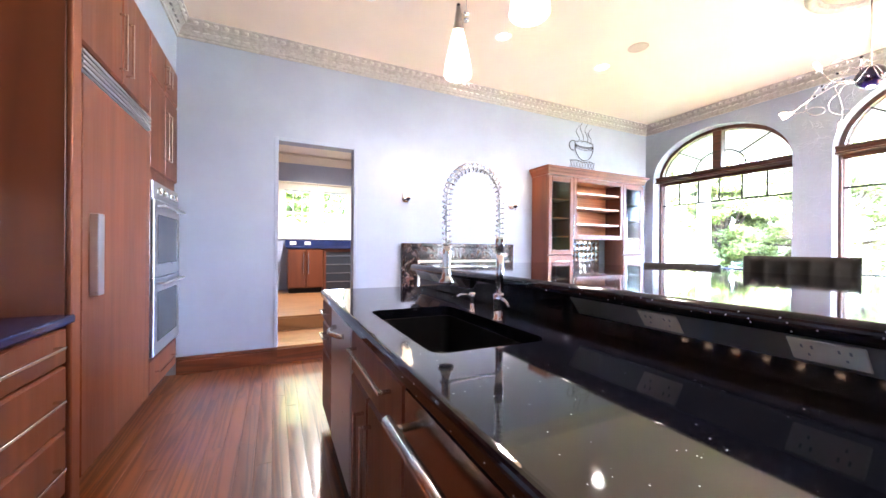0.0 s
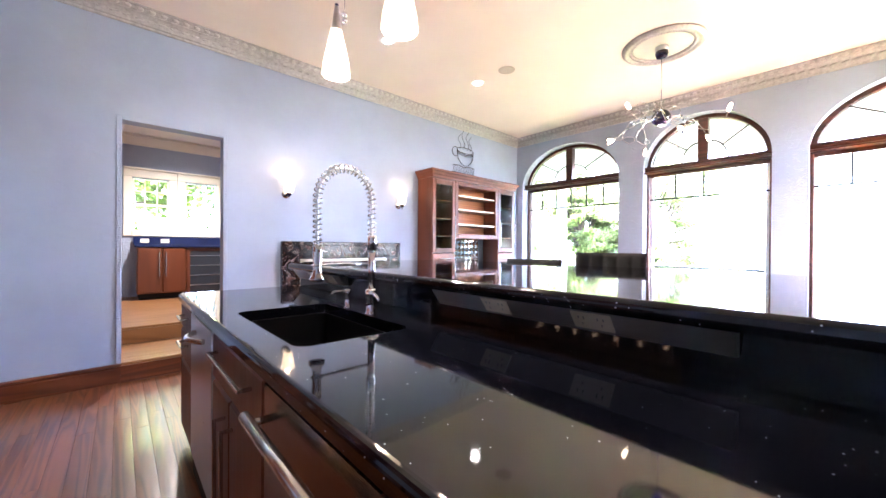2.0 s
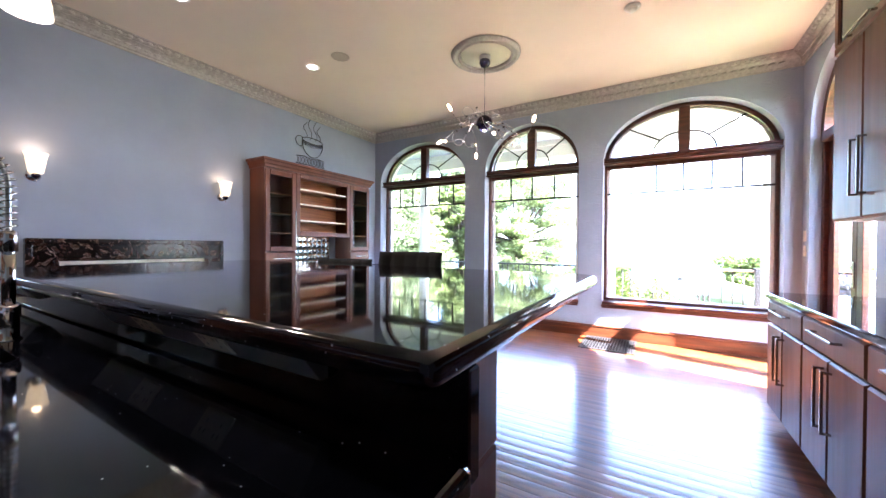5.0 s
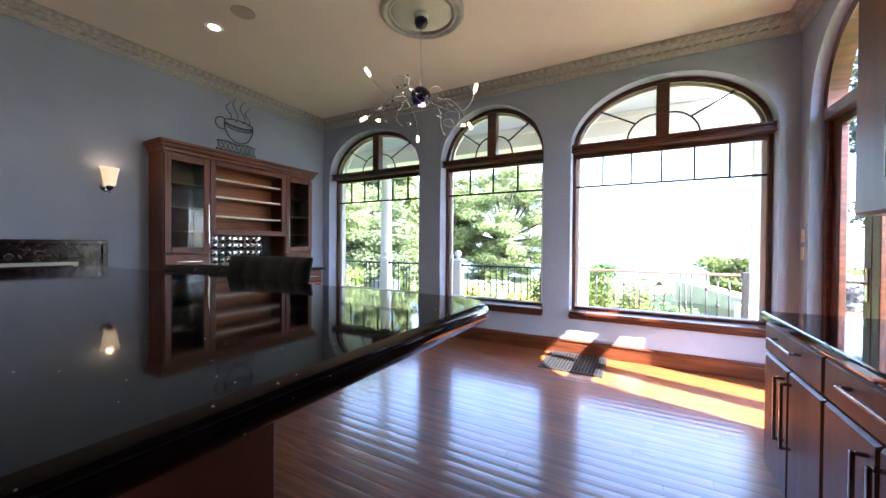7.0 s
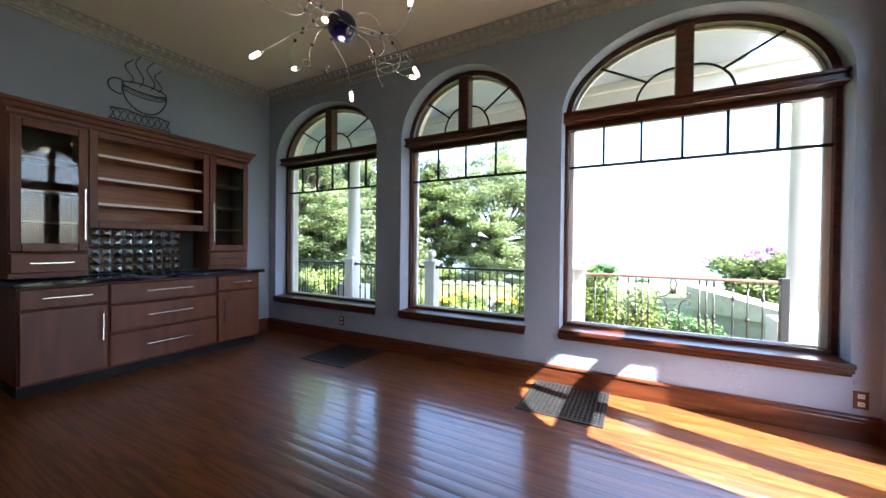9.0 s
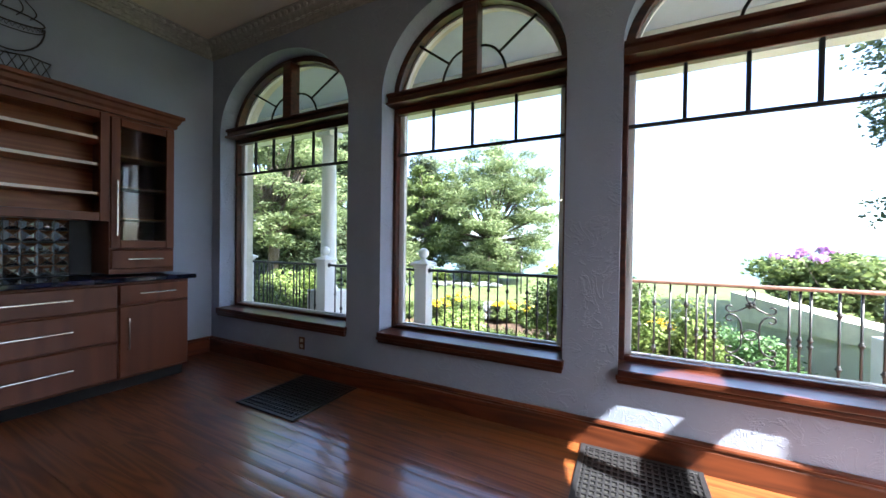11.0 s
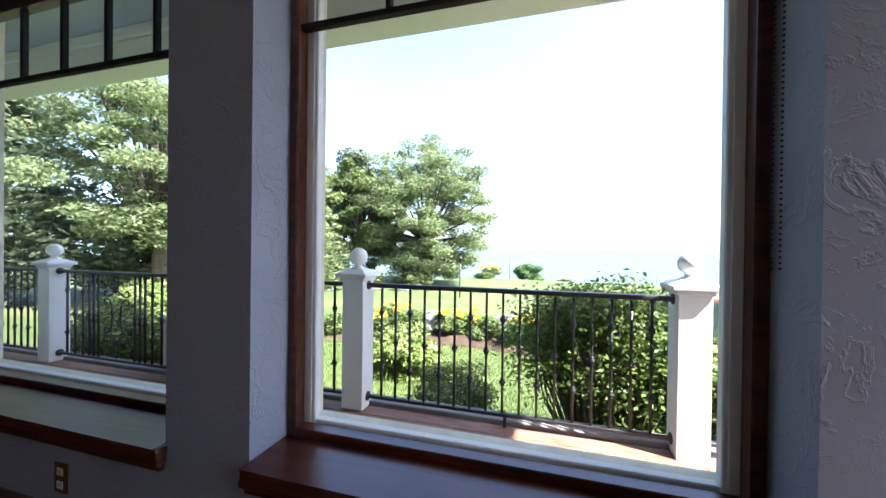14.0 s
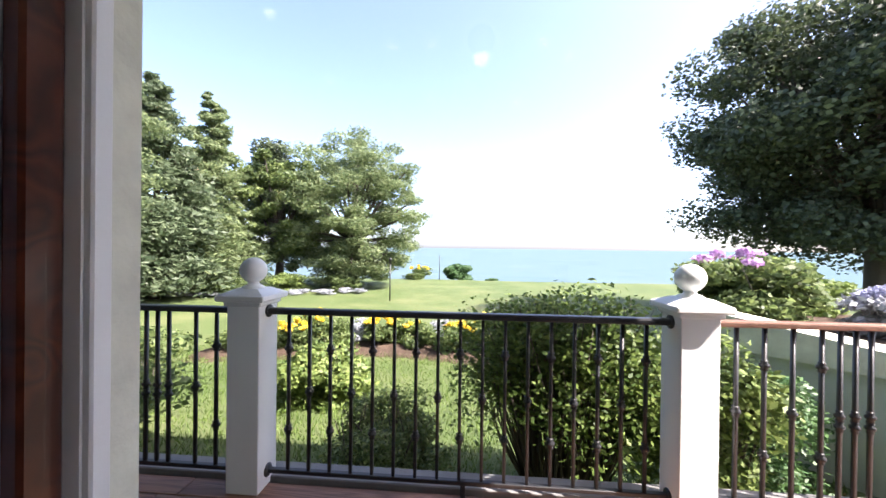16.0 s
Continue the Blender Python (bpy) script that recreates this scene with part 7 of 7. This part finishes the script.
# trees
broadleaf("pine_tree", 31.5, 9.9, 11.9, 5.9, M_PINE, "broad bushy pine tree with grey-green needles", 101, -0.08, 230, 400, 0.28, 0.60, 0.28, 0.60)
broadleaf("maple_tree", 29.5, 14.6, 10.2, 3.4, M_SHRUB, "bright green leafy tree between the conifers", 102, 0.06, 90, 330, 0.24, 0.8, 0.6, 0.66)
conifer("spruce_tree", 26.0, 16.9, 12.2, 2.9, M_PINE, "tall dense green cedar tree", 103, 16, 0.34, 330)
conifer("spruce_tree", 22.5, 17.2, 11.6, 3.3, M_SPRUCE, "tall blue-green spruce with drooping branches", 104, 14, 0.36, 330)
conifer("spruce_tree", 19.5, 19.0, 13.5, 4.2, M_SPRUCE, "tall spruce with open lower branches", 105, 15, 0.38, 330)
broadleaf("maple_tree", 15.8, 16.2, 11.0, 4.4, M_PINE, "old spreading tree with visible branches", 106, 0.16, 150, 360, 0.18, 0.50, 0.35, 0.62)
conifer("spruce_tree", 24.0, 23.0, 14.5, 4.4, M_SPRUCE, "large dark spruce behind the others", 107, 14, 0.42, 300)
broadleaf("maple_tree", 33.0, 16.5, 11.5, 4.2, M_MAPLE, "leafy tree behind the pines", 108, 0.06, 36, 480, 0.32, 0.9, 0.5)
conifer("spruce_tree", 13.0, 22.0, 14.0, 4.5, M_SPRUCE, "tall spruce beyond the porch end", 109, 14, 0.42, 300)
broadleaf("maple_tree", 19.5, -13.2, 12.7, 7.1, M_MAPLE, "large dark maple with a dense rounded crown", 110, 0.15, 300, 560, 0.20, 0.80, 0.6, 0.62)
broadleaf("maple_tree", 4.0, 14.5, 9.0, 4.5, M_SHRUB, "leafy tree outside the pantry windows", 111, 0.05, 40, 420, 0.30, 0.9, 0.6)
broadleaf("maple_tree", -2.0, 15.5, 8.5, 4.2, M_BRIGHT, "light green tree outside the pantry windows", 112, 0.05, 36, 420, 0.30, 0.9, 0.6)

# planter wall with flowering shrubs to the right of the steps
bm = bmesh.new()
W0, W1, W2 = Vector((9.9, -1.45)), Vector((8.55, -2.50)), Vector((7.9, -3.6))


def wall_run(bm, a, b, za, zb, thick, zlow):
    d = (b - a).normalized()
    n = Vector((-d.y, d.x)) * thick / 2
    va = [bm.verts.new((*(a + s * n), z)) for s, z in ((-1, zlow), (1, zlow), (1, za), (-1, za))]
    vb = [bm.verts.new((*(b + s * n), z)) for s, z in ((-1, zlow), (1, zlow), (1, zb), (-1, zb))]
    bm.faces.new(va)
    bm.faces.new(vb[::-1])
    for k in range(4):
        bm.faces.new((va[k], vb[k], vb[(k + 1) % 4], va[(k + 1) % 4]))
    bmesh.ops.recalc_face_normals(bm, faces=bm.faces[:])


wall_run(bm, W0, W1, 0.55, 0.33, 0.26, -1.2)
wall_run(bm, W1, W2, 0.325, 0.05, 0.26, -1.2)
gw = setting("garden_wall", bm, M_WALLOUT, "grey-green stucco planter wall with a pale coping", "wall")
bm = bmesh.new()
wall_run(bm, W0 + Vector((0.05, 0.04)), W1, 0.63, 0.41, 0.34, 0.25)
wall_run(bm, W1, W2, 0.405, 0.13, 0.34, 0.0)
part("coping", bm, M_CREAM, gw, "pale stone coping")
setting("planter_soil", prism([(9.9, -1.75), (8.65, -2.7), (8.0, -3.7), (9.0, -9.0), (12.6, -9.0), (11.8, -2.9)], "z", -1.3, 0.22), M_SOIL, "raised planting bed behind the wall", "flower bed")
shrub("rhododendron", 11.0, -2.62, 1.65, 1.02, M_SHRUB, "rhododendron with lilac flowers on the raised bed", 51, 620, 0.105, 26, (M_PINK, 9, 0.10, 0.08), 0.22, 6)
shrub("rhododendron", 12.6, -4.4, 1.7, 0.75, M_BRIGHT, "light green flowering shrub on the raised bed", 52, 320, 0.13, 14, None, 0.22, 4)
for k in range(6):
    shrub("lavender", 10.3 + 0.45 * (k % 3), -3.95 - 0.55 * k, 0.9, 0.60, M_SILVER, "silvery lavender clump on the raised bed", 70 + k, 320, 0.10, 12, (M_LAVENDER, 16, 0.07, 0.06), 0.22, 0, "plant")


# lamp posts on the lawn
def lamp_post(x, y, h, lantern):
    z = ground_z(x)
    p = thing("lamp_post", x, y, z, "slim dark garden lamp post on the lawn", "lamp post")
    part("pole", tube([(x, y, z - 0.05), (x, y, z + h)], 0.035, 8, 0.028), M_IRON, p)
    if lantern:
        part("lantern", lathe([(0.0, z + h), (0.05, z + h), (0.09, z + h + 0.22), (0.12, z + h + 0.24), (0.0, z + h + 0.36)], 8, Matrix.Translation((x, y, 0))), M_IRON, p)


lamp_post(24.0, 5.4, 1.9, True)
lamp_post(40.5, 4.3, 2.4, False)

# mown grass near the porch
r = np.random.RandomState(3)
n = 60000
gx = 7.75 + 9.0 * r.rand(n) ** 1.3
gy = -2.0 + 10.0 * r.rand(n)
gz = np.interp(gx, [p[0] for p in PROFILE], [p[1] for p in PROFILE])
a = r.rand(n) * 2 * np.pi
hgt = 0.03 + 0.04 * r.rand(n)
wd = 0.006
lx, ly = r.normal(0, 0.02, n), r.normal(0, 0.02, n)
V = np.stack((np.stack((gx - wd * np.cos(a), gy - wd * np.sin(a), gz), 1), np.stack((gx + wd * np.cos(a), gy + wd * np.sin(a), gz), 1), np.stack((gx + lx, gy + ly, gz + hgt), 1)), 1).reshape(-1, 3)
me = bpy.data.meshes.new("grass")
me.from_pydata(V.tolist(), [], (np.arange(n)[:, None] * 3 + np.array((0, 1, 2))).tolist())
me.materials.append(M_GRASS)
tagged(new("grass", me), "short mown grass blades near the porch", "grass", kind="stuff")


# ---- floor boards ----
def plank_mesh(name, width, thick, crown_up):
    """A board one metre long with eased edges and a slightly crowned face."""
    sec = []
    n = 6
    for k in range(n + 1):
        u = k / n
        x = (u - 0.5) * (width - 0.0016)
        sec.append((x, thick - crown_up * (2 * u - 1) ** 2))
    sec = [(sec[0][0] - 0.0005, 0.0), (sec[0][0] - 0.0005, sec[0][1] - 0.0006)] + sec + [(sec[-1][0] + 0.0005, sec[-1][1] - 0.0006), (sec[-1][0] + 0.0005, 0.0)]
    bm = bmesh.new()
    def strip(points, smooth):
        a, b = [[bm.verts.new((x, y, z)) for x, z in points] for y in (-0.5, 0.5)]
        for k in range(len(points) - 1):
            bm.faces.new((a[k], a[k + 1], b[k + 1], b[k])).smooth = smooth
    strip(sec[2:-2], True)
    strip(sec[1:3], False)
    strip(sec[-3:-1], False)
    strip(sec[:2], False)
    strip(sec[-2:], False)
    for y, way in ((-0.5, -1), (0.5, 1)):
        cap = bm.faces.new([bm.verts.new((x, y, z)) for x, z in sec])
        cap.normal_update()
        if cap.normal.y * way < 0:
            cap.normal_flip()
    me = bpy.data.meshes.new(name)
    bm.to_mesh(me)
    bm.free()
    return me


floor = tagged(new("floor"), "glossy red-brown stained oak strip floor", "floor", kind="structure")
me = plank_mesh("plank", 0.0915, 0.018, 0.0008)
me.materials.append(M_FLOOR)
rng = random.Random(5)
x = XW
while x < XE + 0.1:
    y = YS - 0.15
    first = True
    while y < YN + 0.02:
        L = rng.uniform(1.3, 2.6)
        if first:
            L *= rng.uniform(0.3, 1.0)
            first = False
        L = min(L, YN + 0.03 - y)
        if L > 0.15:
            share("plank", me, Matrix.LocRotScale((x + 0.04575, y + L / 2, -0.018), None, (1, (L - 0.001) / 1.0, 1)), floor)
        y += L
    x += 0.0915
